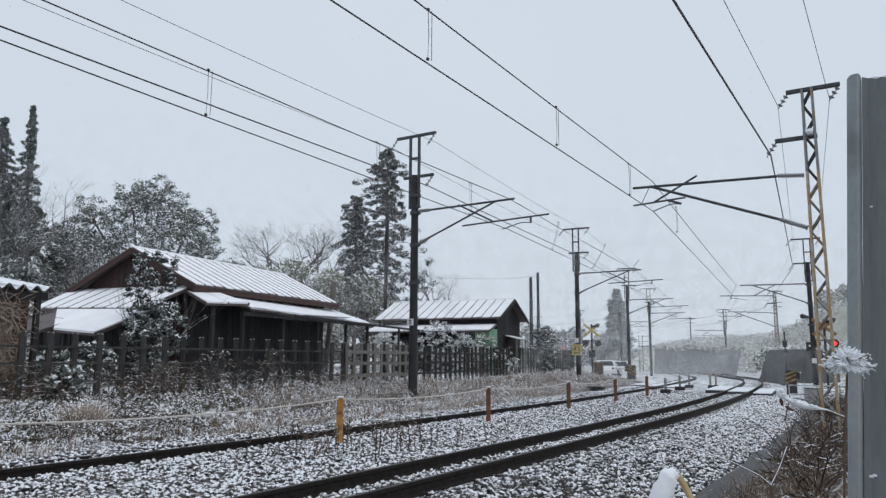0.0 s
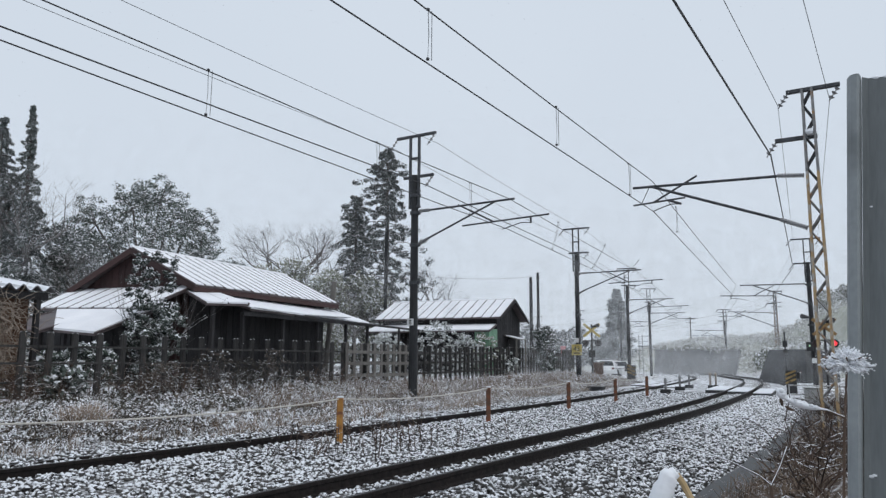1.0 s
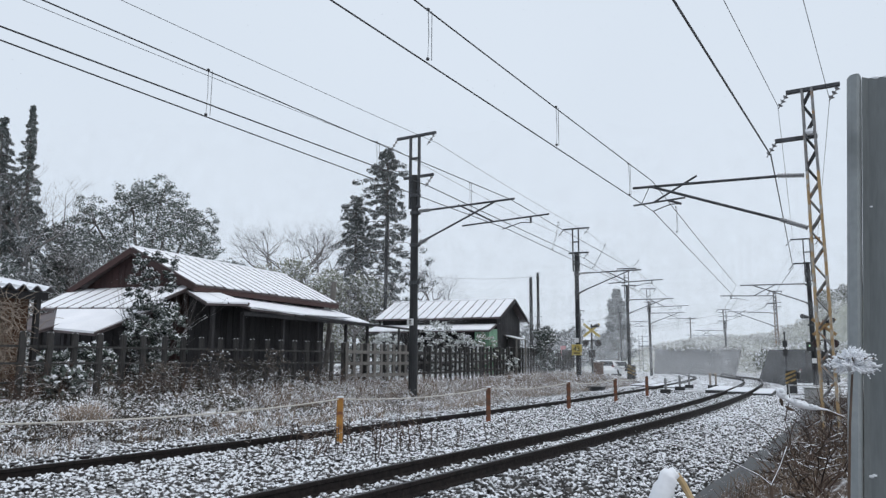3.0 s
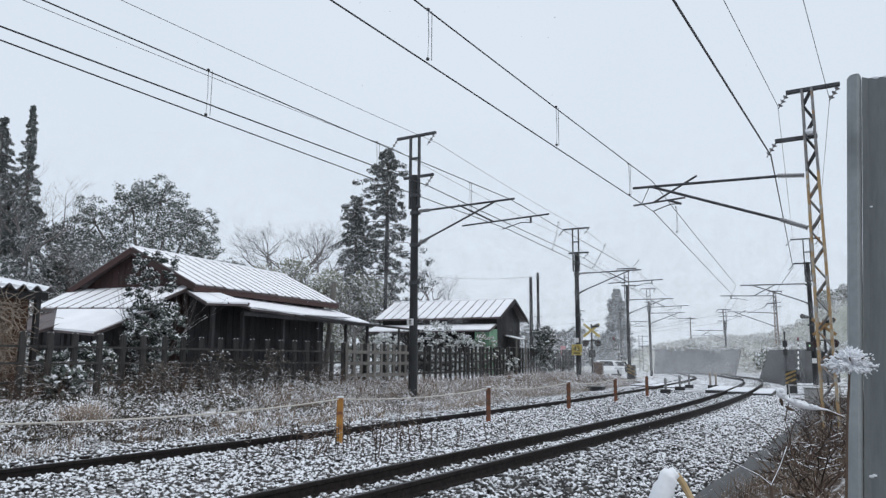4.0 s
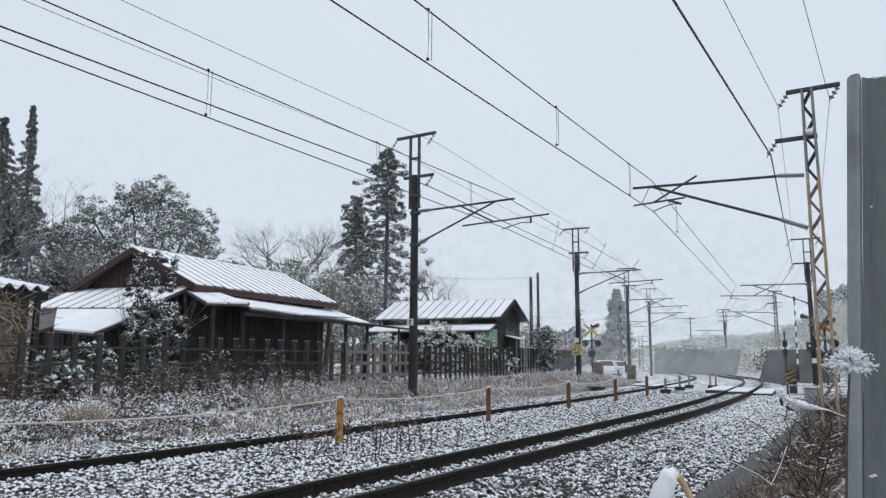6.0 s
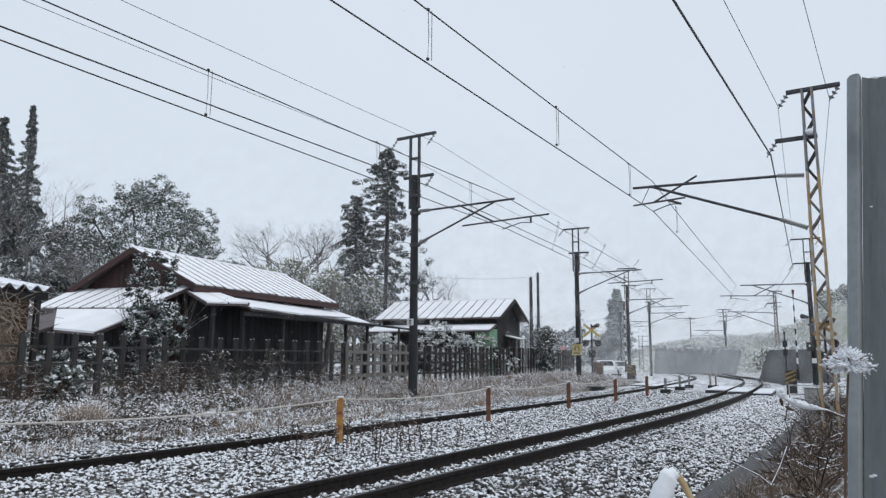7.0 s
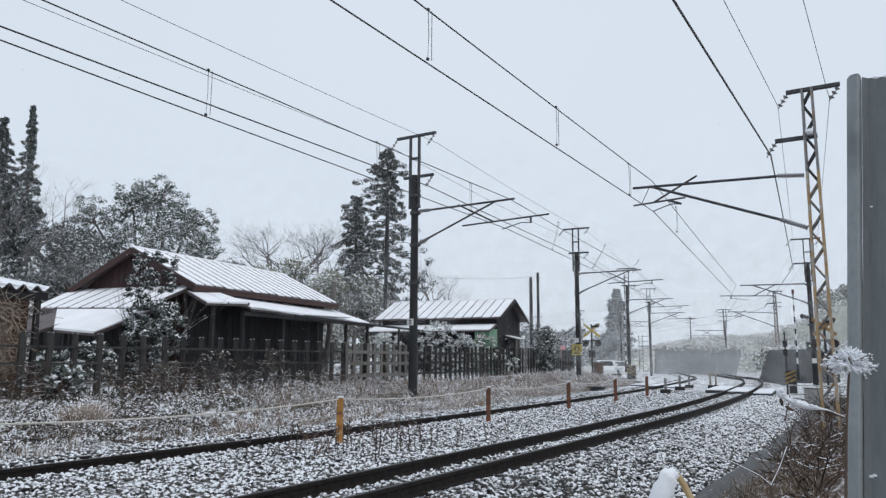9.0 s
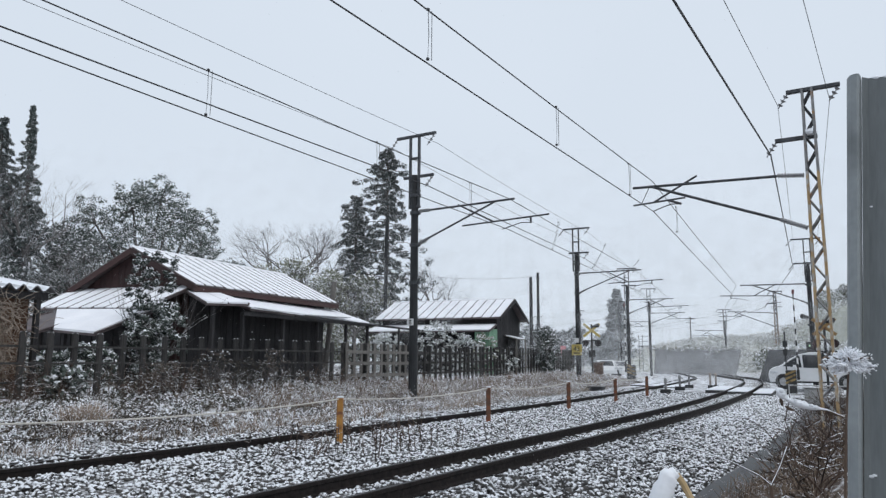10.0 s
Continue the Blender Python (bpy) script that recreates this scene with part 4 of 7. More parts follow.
conifer(-25.9, 41.6, 11.8, 2.6, 16, ragged=0.6, power=0.7, droop=0.4, leaves=18000)
conifer(-23.6, 40, 9.6, 2.4, 15, ragged=0.6, power=0.5, droop=0.45, leaves=18000)
bare_tree(-23.4, 39.4, 11.5, 33, spread=0.6, start=0.55)
bare_tree(-20.6, 40.5, 9.2, 37, spread=0.6, depth=5)
broad_tree(-20.4, 48, 13.1, 5.7, 21, leaves=62000, lobes=DOME, size=0.085)
broad_tree(-22.6, 43, 9.6, 2.3, 22, leaves=20000, low=0.25)
broad_tree(-27, 37, 8.2, 3.4, 27, CEDAR, "tall frosted thicket beside the shed", leaves=14000, low=0.1)
broad_tree(-23.5, 36.5, 6.0, 2.6, 20, CEDAR, "frosted dark thicket beside the shed", leaves=12000, low=0.1)
broad_tree(-15.6, 54, 8.4, 2.4, 23, leaves=9000)
conifer(-3.55, 44, 14.2, 2.9, 13, ragged=0.75, power=0.55, leaves=36000, droop=0.15, fluff=1.1, size=0.085)
conifer(-5.6, 45, 11.2, 2.3, 24, ragged=0.75, power=0.55, leaves=24000, droop=0.15, fluff=1.15, low=0.2, size=0.085)
bare_tree(-12.6, 60, 15.6, 31, spread=0.75, depth=6, start=0.42, first=0.2, stout=1.6)
bare_tree(-16.5, 62, 11.5, 34, spread=0.7, depth=4)
bare_tree(-0.8, 62, 11.5, 32, spread=0.7, depth=5, start=0.45, first=0.18)
bare_tree(8.5, 110, 11, 35)
bare_tree(14.5, 120, 11, 36)
bare_tree(18, 125, 9, 39)
bare_tree(11.5, 118, 8, 40)
conifer(24.5, 100, 11.4, 3.0, 14, "slender conical conifer dusted with snow", material=HAZECEDAR, ragged=0.12, power=0.75, low=0.01, leaves=30000, fluff=1.9, size=0.14)
broad_tree(-10.2, 44, 7.2, 2.6, 25, PALELEAF, "frosted pale bamboo thicket behind the house", leaves=14000, low=0.1)
broad_tree(-6.9, 41, 6.3, 2.0, 26, PALELEAF, "frosted pale bamboo thicket behind the house", leaves=14000, low=0.1)
broad_tree(-4.4, 42, 6.0, 1.7, 28, PALELEAF, "frosted pale bamboo thicket behind the house", leaves=14000, low=0.1)
broad_tree(-12.5, 52, 7.4, 2.8, 29, PALELEAF, "frosted pale thicket behind the house", leaves=14000, low=0.1)
bare_tree(-4.8, 39, 6, 38, "thin frosted shrub with bare twigs")


def shrub(x, y, h, crown, seed, material=LEAF, leaves=6000, label="leafy garden shrub dusted with snow", size=0.06, taper=0.78):
    rng = random.Random(seed)
    z = gz(x, y)
    bush = thing("shrub", label, "shrub", Matrix.Translation((x, y, z)), group="shrubs")
    bm = bmesh.new()
    tips = []
    for i in range(7):
        a = i * 0.9 + seed
        limbs(bm, (0.05 * math.cos(a), 0.05 * math.sin(a), -0.1), (math.cos(a) * 0.35, math.sin(a) * 0.35, 1), h * 0.42, 0.02, 2, rng, tips, 0.35, 0.25)
    part("shrub_frame", bm, TWIG, bush)
    cs, rs = [], []
    n = max(90, int(h * 48))
    for i in range(n):
        a, t = rng.uniform(0, 6.283), rng.random()
        rr = crown * (math.sin(math.pi * (0.12 + taper * t)) ** 0.7) * rng.random() ** 0.5
        cs.append((math.cos(a) * rr, math.sin(a) * rr, h * (0.12 + 0.85 * t)))
        rs.append(crown * rng.uniform(0.1, 0.24))
    leaf_cloud("leaves", cs, rs, leaves // n, size, material, bush, seed)
    return bush


TWIGGY = mat("dark_twiggy_leaf", (0.03, 0.026, 0.022), (0.12, 0.1, 0.085), 3, 0.9, 0, island=0.8, snow=0.85, snow_amp=0.5, snow_scale=2)
shrub(-8.12, 19.9, 3.75, 0.7, 41, CAMELLIA, leaves=12500, size=0.042, taper=0.62, label="tall leafy camellia shrub before the house, dusted with snow")
shrub(-7.85, 19.6, 2.35, 0.85, 42, CAMELLIA, leaves=10000, size=0.042)
shrub(-8.6, 17.6, 1.1, 0.7, 43, leaves=4000)
shrub(-9.4, 17.3, 0.9, 0.6, 44, leaves=3500)
for sb, ob_, hb, cb, seed_b in ((1.8, -9.1, 0.85, 0.55, 51), (3.2, -9.0, 1.15, 0.6, 52), (4.3, -9.1, 1.0, 0.55, 53), (5.4, -9.2, 1.2, 0.45, 54), (-0.35, -9.35, 0.75, 0.42, 55)):
    vb = tp(sb, ob_)
    shrub(vb.x, vb.y, hb, cb, seed_b, CAMELLIA if sb < 0 else TWIGGY, 1300, "dark leafy weed with clumps of snow at the fence" if sb < 0 else "dark twiggy bush against the fence, dusted with snow", 0.07 if sb < 0 else 0.03)
shrub(-0.2, 33.2, 2.5, 1.0, 45, FROSTLEAF, 2000, "frosted twiggy shrub behind the fence")
shrub(1.0, 33.0, 1.9, 0.9, 46, FROSTLEAF, 2000, "frosted shrub before the small house")
shrub(5.4, 38.0, 2.6, 0.75, 47, LEAF, 6000)
shrub(-2.6, 32.5, 1.9, 0.9, 48, FROSTLEAF, 2200, "frosted shrub behind the fence")
shrub(1.95, 33.3, 2.0, 0.7, 49, PALELEAF, 2600, "thin green shrub before the green wall")
shrub(3.0, 35.0, 1.2, 0.7, 50, FROSTLEAF, 2600, "frosted shrub behind the fence")


# ---- corrugated shed with a dry climber ----
def shed():
    m = Matrix.Translation((-9.0, 15.6, 0.5)) @ Matrix.Rotation(radians(62), 4, "Z")
    ob = thing("shed", "brown shed with a snowy corrugated roof", "shed", m)
    # local x along the eave, away; local y back
    v, f = [], []
    nx = 90
    for k in range(nx + 1):
        x = -4.2 + 4.4 * k / nx
        z = 0.06 * math.sin(k / nx * 4.4 * 2 * math.pi / 0.3)
        for dz in (0, -0.03):
            v.append((x, -0.5, 2.28 + z + dz))
            v.append((x, 2.4, 2.75 + z + dz))
    for k in range(nx):
        a, b = k * 4, (k + 1) * 4
        f += [(a, b, b + 1, a + 1), (a + 2, a + 3, b + 3, b + 2), (a, a + 2, b + 2, b)]
    arr_mesh("corrugated_roof", v, f, mat("corrugated_sheet", (0.06, 0.06, 0.065), (0.16, 0.16, 0.17), 5, 0.6, 0.2, snow=0.6, snow_amp=0.15), ob)
    bm = bmesh.new()
    box(bm, (-4.1, -0.4, 2.04), (0.1, -0.3, 2.2))
    part("eave_beam", bm, OLDWOOD, ob)
    board_wall(ob, (-4.1, 0.1), (-0.02, 0.1), 0, 2.3, 14, mat("brown_shed_boards", (0.07, 0.035, 0.02), (0.17, 0.09, 0.05), 5, 0.85, 0.4, stretch=(5, 5, 0.5), island=0.3), "front_wall")
    board_wall(ob, (-0.02, 0.1), (-0.02, 2.2), 0, 2.3, 8, OLDWOOD, "side_wall")
    bm = bmesh.new()
    box(bm, (-0.15, -0.4, 0), (-0.05, -0.3, 2.1))
    part("porch_post", bm, OLDWOOD, ob)


shed()


STRAW = mat("tan_dry_vine", (0.16, 0.125, 0.1), (0.42, 0.35, 0.29), 6, 0.9, 0, island=0.5)


def climber(x, y, z0, w, h, seed, n=260):
    rng = random.Random(seed)
    bm = bmesh.new()
    for i in range(n):
        p = Vector((rng.gauss(0, w * 0.4), rng.gauss(0, 0.25), rng.uniform(0, h)))
        d = Vector((rng.gauss(0, 1), rng.gauss(0, 0.5), rng.gauss(0.2, 0.7))).normalized()
        pts = [p.copy()]
        for k in range(5):
            d = (d + Vector((rng.gauss(0, 0.4), rng.gauss(0, 0.3), rng.gauss(-0.15, 0.3)))).normalized()
            p = p + d * 0.11
            pts.append(p.copy())
        pipe(bm, pts, 0.005, 3)
    tagged(part("dry_climber", bm, STRAW, m=Matrix.Translation((x, y, z0))), "tangled dry pale vine stems over the shed wall", "plant", kind="stuff")


climber(-9.5, 14.5, 0.9, 1.0, 1.55, 5, 1500)


# ---- grass and weeds on the banks ----
def blades(name, n, place, h0, h1, width, material, seed, label, lean=0.5):
    """Bent blades in three pieces each; place gives x, y, z for n of them."""
    rng = np.random.default_rng(seed)
    x, y, z = place(rng, n)
    n = len(x)
    a = rng.uniform(0, 6.283, n)
    h = rng.uniform(h0, h1, n)
    l = rng.uniform(0.2, 1.0, n) * lean * h
    dx, dy = np.cos(a), np.sin(a)
    b = rng.uniform(0, 6.283, n)
    wx, wy = np.cos(b) * width, np.sin(b) * width
    rows = []
    for t, w in ((0, 1.0), (0.45, 0.85), (0.8, 0.55)):
        cx, cy, cz = x + dx * l * t * t, y + dy * l * t * t, z - 0.03 + h * (t - 0.25 * t * t * (l / h))
        rows += [np.stack([cx - wx * w, cy - wy * w, cz], 1), np.stack([cx + wx * w, cy + wy * w, cz], 1)]
    tipz = z - 0.03 + h * (1 - 0.45 * (l / h))
    rows.append(np.stack([x + dx * l, y + dy * l, tipz], 1))
    rows.append(np.stack([x + dx * l + wx * 0.2, y + dy * l + wy * 0.2, tipz], 1))
    v = np.stack(rows, 1).reshape(-1, 3)
    q = np.array([(0, 1, 3, 2), (2, 3, 5, 4), (4, 5, 7, 6)])
    f = (np.arange(n)[:, None, None] * 8 + q[None]).reshape(-1, 4)
    ob = arr_mesh(name, v, f, material)
    return tagged(ob, label, "grass", kind="stuff")


def on_bank(s0, s1, o0, o1, clump=0.0, seed=1):
    def place(rng, n):
        if clump:
            k = max(4, n // 40)
            cs, co = rng.uniform(s0, s1, k), rng.uniform(o0, o1, k)
            i = rng.integers(0, k, n)
            s, o = cs[i] + rng.normal(0, clump, n), co[i] + rng.normal(0, clump, n)
            o = np.clip(o, min(o0, o1), max(o0, o1))
        else:
            s, o = rng.uniform(s0, s1, n), rng.uniform(o0, o1, n)
        th = np.interp(s, RUN, set_head)
        x = np.interp(s, RUN, set_x) + o * np.cos(th)
        y = np.interp(s, RUN, set_y) - o * np.sin(th)
        return x, y, ground_z(x, y)
    return place


FROSTGRASS = mat("frosted_short_grass", (0.11, 0.09, 0.072), (0.34, 0.295, 0.255), 3, 0.9, 0, island=0.9, snow=0.36, snow_amp=1.1, snow_scale=0.75)
BRUSH = mat("frosted_brush", (0.13, 0.105, 0.088), (0.4, 0.345, 0.3), 3, 0.9, 0, island=0.9, snow=0.42, snow_amp=0.9, snow_scale=0.8)
blades("bank_grass", 11000, on_bank(-7, 30, -8.6, -7.2, 0.3), 0.08, 0.26, 0.006, FROSTGRASS, 1, "frosted dry grass on the railway bank", 1.1)
blades("bank_grass", 10000, on_bank(-7, 30, -7.6, -6.3, 0.2), 0.05, 0.22, 0.006, FROSTGRASS, 16, "sparse frosted grass at the foot of the bank", 1.2)
blades("bank_grass", 16000, on_bank(6, 32, -8.6, -6.35, 0.25), 0.12, 0.46, 0.007, BRUSH, 17, "dense frosted brush on the bank", 1.0)
blades("bank_grass", 10000, on_bank(3, 30, -8.9, -6.9, 0.16), 0.3, 0.7, 0.005, DRYGRASS, 2, "tall straw-coloured dry grass tufts on the bank", 0.9)
blades("bank_grass", 6000, on_bank(-7, 14, -6.9, -5.35, 0.22), 0.07, 0.26, 0.006, FROSTGRASS, 18, "frosted grass beside the far rail", 1.2)
blades("bank_grass", 4500, on_bank(-7, 12, -6.8, -5.4, 0.12), 0.18, 0.42, 0.005, DRYGRASS, 19, "straw-coloured grass tufts beside the far rail", 1.0)
blades("bank_grass", 9000, on_bank(-7, 34, -9.9, -8.4, 0.3), 0.05, 0.16, 0.006, FROSTGRASS, 3, "short frosted grass under the fence", 1.0)
blades("bank_grass", 4000, on_bank(22, 36, -10.5, -6.2, 0.2), 0.12, 0.4, 0.007, FROSTGRASS, 4, "dry frosted grass beside the crossing", 0.8)
BROWNGRASS = mat("brown_dead_grass", (0.06, 0.042, 0.03), (0.2, 0.145, 0.105), 3, 0.9, 0, island=0.9, snow=0.95, snow_amp=0.35, snow_scale=5)
blades("verge_grass", 22000, on_bank(-4, 26, 2.95, 6.5, 0.15), 0.1, 0.42, 0.005, BROWNGRASS, 5, "brown dead grass on the verge", 1.2)


def low_snow(name, n, s0, s1, o0, o1, seed, big=1.0):
    """Small flat cushions of snow caught in the grass."""
    rng = np.random.default_rng(seed)
    x, y, z = on_bank(s0, s1, o0, o1, 0.35)(rng, n)
    r = rng.uniform(0.05, 0.22, n) * big
    ang = np.arange(6) * math.pi / 3
    jit = rng.uniform(0.6, 1.3, (n, 6))
    ring = np.stack([x[:, None] + np.cos(ang) * r[:, None] * jit, y[:, None] + np.sin(ang) * r[:, None] * jit, np.repeat(z[:, None] + rng.uniform(-0.03, 0.03, (n, 1)), 6, 1)], 2)
    top = np.stack([x, y, ring[:, 0, 2] + r * 0.22 + 0.02], 1)[:, None]
    v = np.concatenate([ring, top], 1).reshape(-1, 3)
    q = np.array([(i, (i + 1) % 6, 6) for i in range(6)])
    f = (np.arange(n)[:, None, None] * 7 + q[None]).reshape(-1, 3)
    tagged(arr_mesh(name, v, f, SNOW, smooth=True), "small cushions of snow caught in the grass", "snow", kind="stuff")


low_snow("snow_patches", 450, -7, 6, -8.2, -6.3, 8)
low_snow("snow_patches", 900, -7, 36, -12.5, -9.9, 9)
low_snow("snow_patches", 60, -2.5, 1.5, -12.0, -10.2, 10, 2.4)


def bramble(name, n, place, h, material, seed, label, r=0.006):
    """Arching bare stems with side twigs."""
    rng = random.Random(seed)
    nr = np.random.default_rng(seed)
    xs, ys, zs = place(nr, n)
    bm = bmesh.new()
    for x, y, z in zip(xs, ys, zs):
        p, d = Vector((x, y, z - 0.05)), Vector((rng.gauss(0, 0.45), rng.gauss(0, 0.45), 1)).normalized()
        L = h * rng.uniform(0.5, 1.2)
        pts, rad = [p.copy()], [r]
        for k in range(6):
            d = (d + Vector((rng.gauss(0, 0.22), rng.gauss(0, 0.22), -0.1 * k * 0.5))).normalized()
            p = p + d * L / 6
            pts.append(p.copy())
            rad.append(r * (1 - 0.12 * k))
            if k > 0 and rng.random() < 0.75:
                td = (d + Vector((rng.gauss(0, 0.8), rng.gauss(0, 0.8), rng.gauss(0.1, 0.5)))).normalized()
                pipe(bm, [p, p + td * L * 0.14, p + td * L * 0.26 + Vector((0, 0, rng.gauss(0, 0.02)))], [r * 0.6, r * 0.5, r * 0.3], 3)
        pipe(bm, pts, rad, 4)
    return tagged(part(name, bm, material), label, "plant", kind="stuff")


BRAMBLE = mat("brown_bramble_stem", (0.03, 0.02, 0.017), (0.12, 0.08, 0.06), 8, 0.85, 0.2, island=0.6, snow=0.78)
bramble("bramble_thicket", 620, on_bank(-1.5, 22, 3.4, 5.7, 0.5), 0.9, BRAMBLE, 61, "tangled brown bramble stems with specks of snow", 0.007)
bramble("bramble_thicket", 160, on_bank(1, 14, 3.2, 4.6, 0.4), 0.6, BROWNGRASS, 62, "pale dry stalks among the brambles", 0.005)
bramble("weed_thicket", 420, on_bank(-3, 8, -10.0, -8.7, 0.5), 0.9, BRAMBLE, 63, "dark frosted weed stems against the fence", 0.006)
bramble("weed_thicket", 160, on_bank(6, 30, -9.3, -7.0, 0.4), 0.6, TWIG, 64, "frosted weed stalks on the bank", 0.005)
bramble("ballast_weeds", 44, on_bank(-0.5, 5, -3.7, -2.5, 0.25), 0.5, BRAMBLE, 65, "thin dark weed stalks in the ballast", 0.008)
bramble("bramble_thicket", 40, on_bank(0, 9, 3.7, 4.8, 0.3), 0.95, BRAMBLE, 67, "thick dark bramble canes with specks of snow", 0.012)
bramble("ballast_weeds", 8, on_bank(2, 14, 2.9, 3.2, 0.25), 0.4, BRAMBLE, 66, "thin dark weed stalks beside the drain", 0.005)

def upright_stalks(n, seed):
    rng = random.Random(seed)
    bm = bmesh.new()
    for i in range(n):
        x, y = rng.gauss(-0.9, 0.75), 0
        y = 11.9 + (x + 0.9) * 0.95 + rng.gauss(0, 0.35)
        p = Vector((x, y, gz(x, y)))
        L = rng.uniform(0.2, 0.55)
        q = p + Vector((rng.gauss(0, 0.04), rng.gauss(0, 0.04), L))
        pipe(bm, [p, lerp(p, q, 0.5) + Vector((rng.gauss(0, 0.01), 0, 0)), q], [0.007, 0.006, 0.004], 4)
        for k in range(4):
            c = lerp(p, q, rng.uniform(0.4, 1.0))
            pipe(bm, [c, c + Vector((rng.gauss(0, 0.04), rng.gauss(0, 0.04), rng.uniform(0.01, 0.06)))], [0.008, 0.005], 4)
    tagged(part("ballast_weeds", bm, BRAMBLE), "upright dark dry weed stalks between the tracks", "plant", kind="stuff")


upright_stalks(46, 68)


def ground_cover(n, s0, s1, o0, o1, seed, material, label, per=230, r=(0.14, 0.4), size=0.035):
    """Low leafy weeds with snow on their tops, one uncounted spread."""
    rng = np.random.default_rng(seed)
    x, y, z = on_bank(s0, s1, o0, o1)(rng, n)
    cs = np.stack([x, y, z + 0.08], 1)
    ob = leaf_cloud("ground_cover", cs, rng.uniform(*r, n), per, size, material, None, seed, flat=0.75)
    return tagged(ob, label, "weeds", kind="stuff")


COVER = mat("dark_weed_leaf", (0.035, 0.035, 0.026), (0.13, 0.12, 0.095), 3, 0.8, 0, island=0.8, snow=0.72, snow_amp=0.35, snow_scale=3)
ground_cover(120, -4, 12, -9.9, -8.0, 31, COVER, "dark leafy weeds topped with snow below the fence")
ground_cover(150, -4, 11, -13.5, -10.0, 35, COVER, "dark weeds behind the fence", 200, (0.25, 0.5))
ground_cover(60, -4, 10, -8.2, -6.8, 32, COVER, "low weeds topped with snow on the bank", 120, (0.1, 0.28))
ground_cover(55, -5, 10, -7.0, -5.6, 36, FROSTGRASS, "low frosted weeds beside the far rail", 140, (0.08, 0.22))
SCRUB = mat("frosted_brown_scrub", (0.06, 0.05, 0.042), (0.24, 0.21, 0.185), 4, 0.9, 0, island=0.9, snow=0.45, snow_amp=1.2, snow_scale=0.75)
ground_cover(330, -6, 9, -8.9, -5.9, 38, SCRUB, "low frosted brown scrub in mounds on the bank", 130, (0.1, 0.32), 0.026)
ground_cover(150, 8, 30, -9.2, -6.6, 39, SCRUB, "low frosted brown scrub in mounds on the bank", 110, (0.12, 0.34), 0.032)
BROWNSCRUB = mat("brown_withered_scrub", (0.05, 0.04, 0.032), (0.19, 0.155, 0.125), 4, 0.9, 0, island=0.9, snow=0.75, snow_amp=0.9, snow_scale=1.0)
ground_cover(46, -3.5, 0.6, -7.7, -6.2, 41, BROWNSCRUB, "brown withered scrub at the foot of the bank", 260, (0.18, 0.42), 0.03)
ground_cover(34, 1.5, 7, -8.9, -7.6, 42, BROWNSCRUB, "brown withered scrub on the upper bank", 240, (0.15, 0.36), 0.03)
blades("straw_tuft", 1100, on_bank(-1.5, -0.9, -7.3, -6.95, 0.1), 0.3, 0.62, 0.006, DRYGRASS, 40, "drooping tuft of straw-coloured dry grass on the bank", 1.0)
ground_cover(90, 13, 36, -12.6, -10.6, 37, FROSTLEAF, "low rimed weeds behind the fence", 150, (0.15, 0.35))
ground_cover(70, 10, 32, -9.6, -7.2, 33, DRYGRASS, "dry frosted weeds on the bank", 200, (0.15, 0.4))
ground_cover(130, -1, 22, 3.1, 5.4, 34, BROWNGRASS, "brown dead weeds on the verge", 160, (0.1, 0.3))

# ---- wet path beside the ballast ----
v, f = [], []
ss = np.arange(-8, 24, 0.5)
for i, s in enumerate(ss):
    for o, z in ((2.56, -0.52), (2.56, -0.47), (3.08, -0.46), (3.08, -0.52)):
        v.append(tp(s, o + 0.03 * math.sin(s * 1.7), z))
for i in range(len(ss) - 1):
    for k in range(3):
        f.append((i * 4 + k, i * 4 + k + 1, (i + 1) * 4 + k + 1, (i + 1) * 4 + k))
tagged(arr_mesh("path", v, f, ASPHALT), "narrow wet dark asphalt strip beside the ballast", "path", kind="structure")


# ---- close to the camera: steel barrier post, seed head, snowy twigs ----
# the panel's set-back sheet: a darker grey than its edge flange
DULLSHEET = mat("dark_grey_sheet", (0.1, 0.115, 0.12), (0.2, 0.22, 0.228), 3, 0.55, 0.15, fine=50, stretch=(3, 3, 0.4), wear=((0.26, 0.28, 0.285), 0.12))


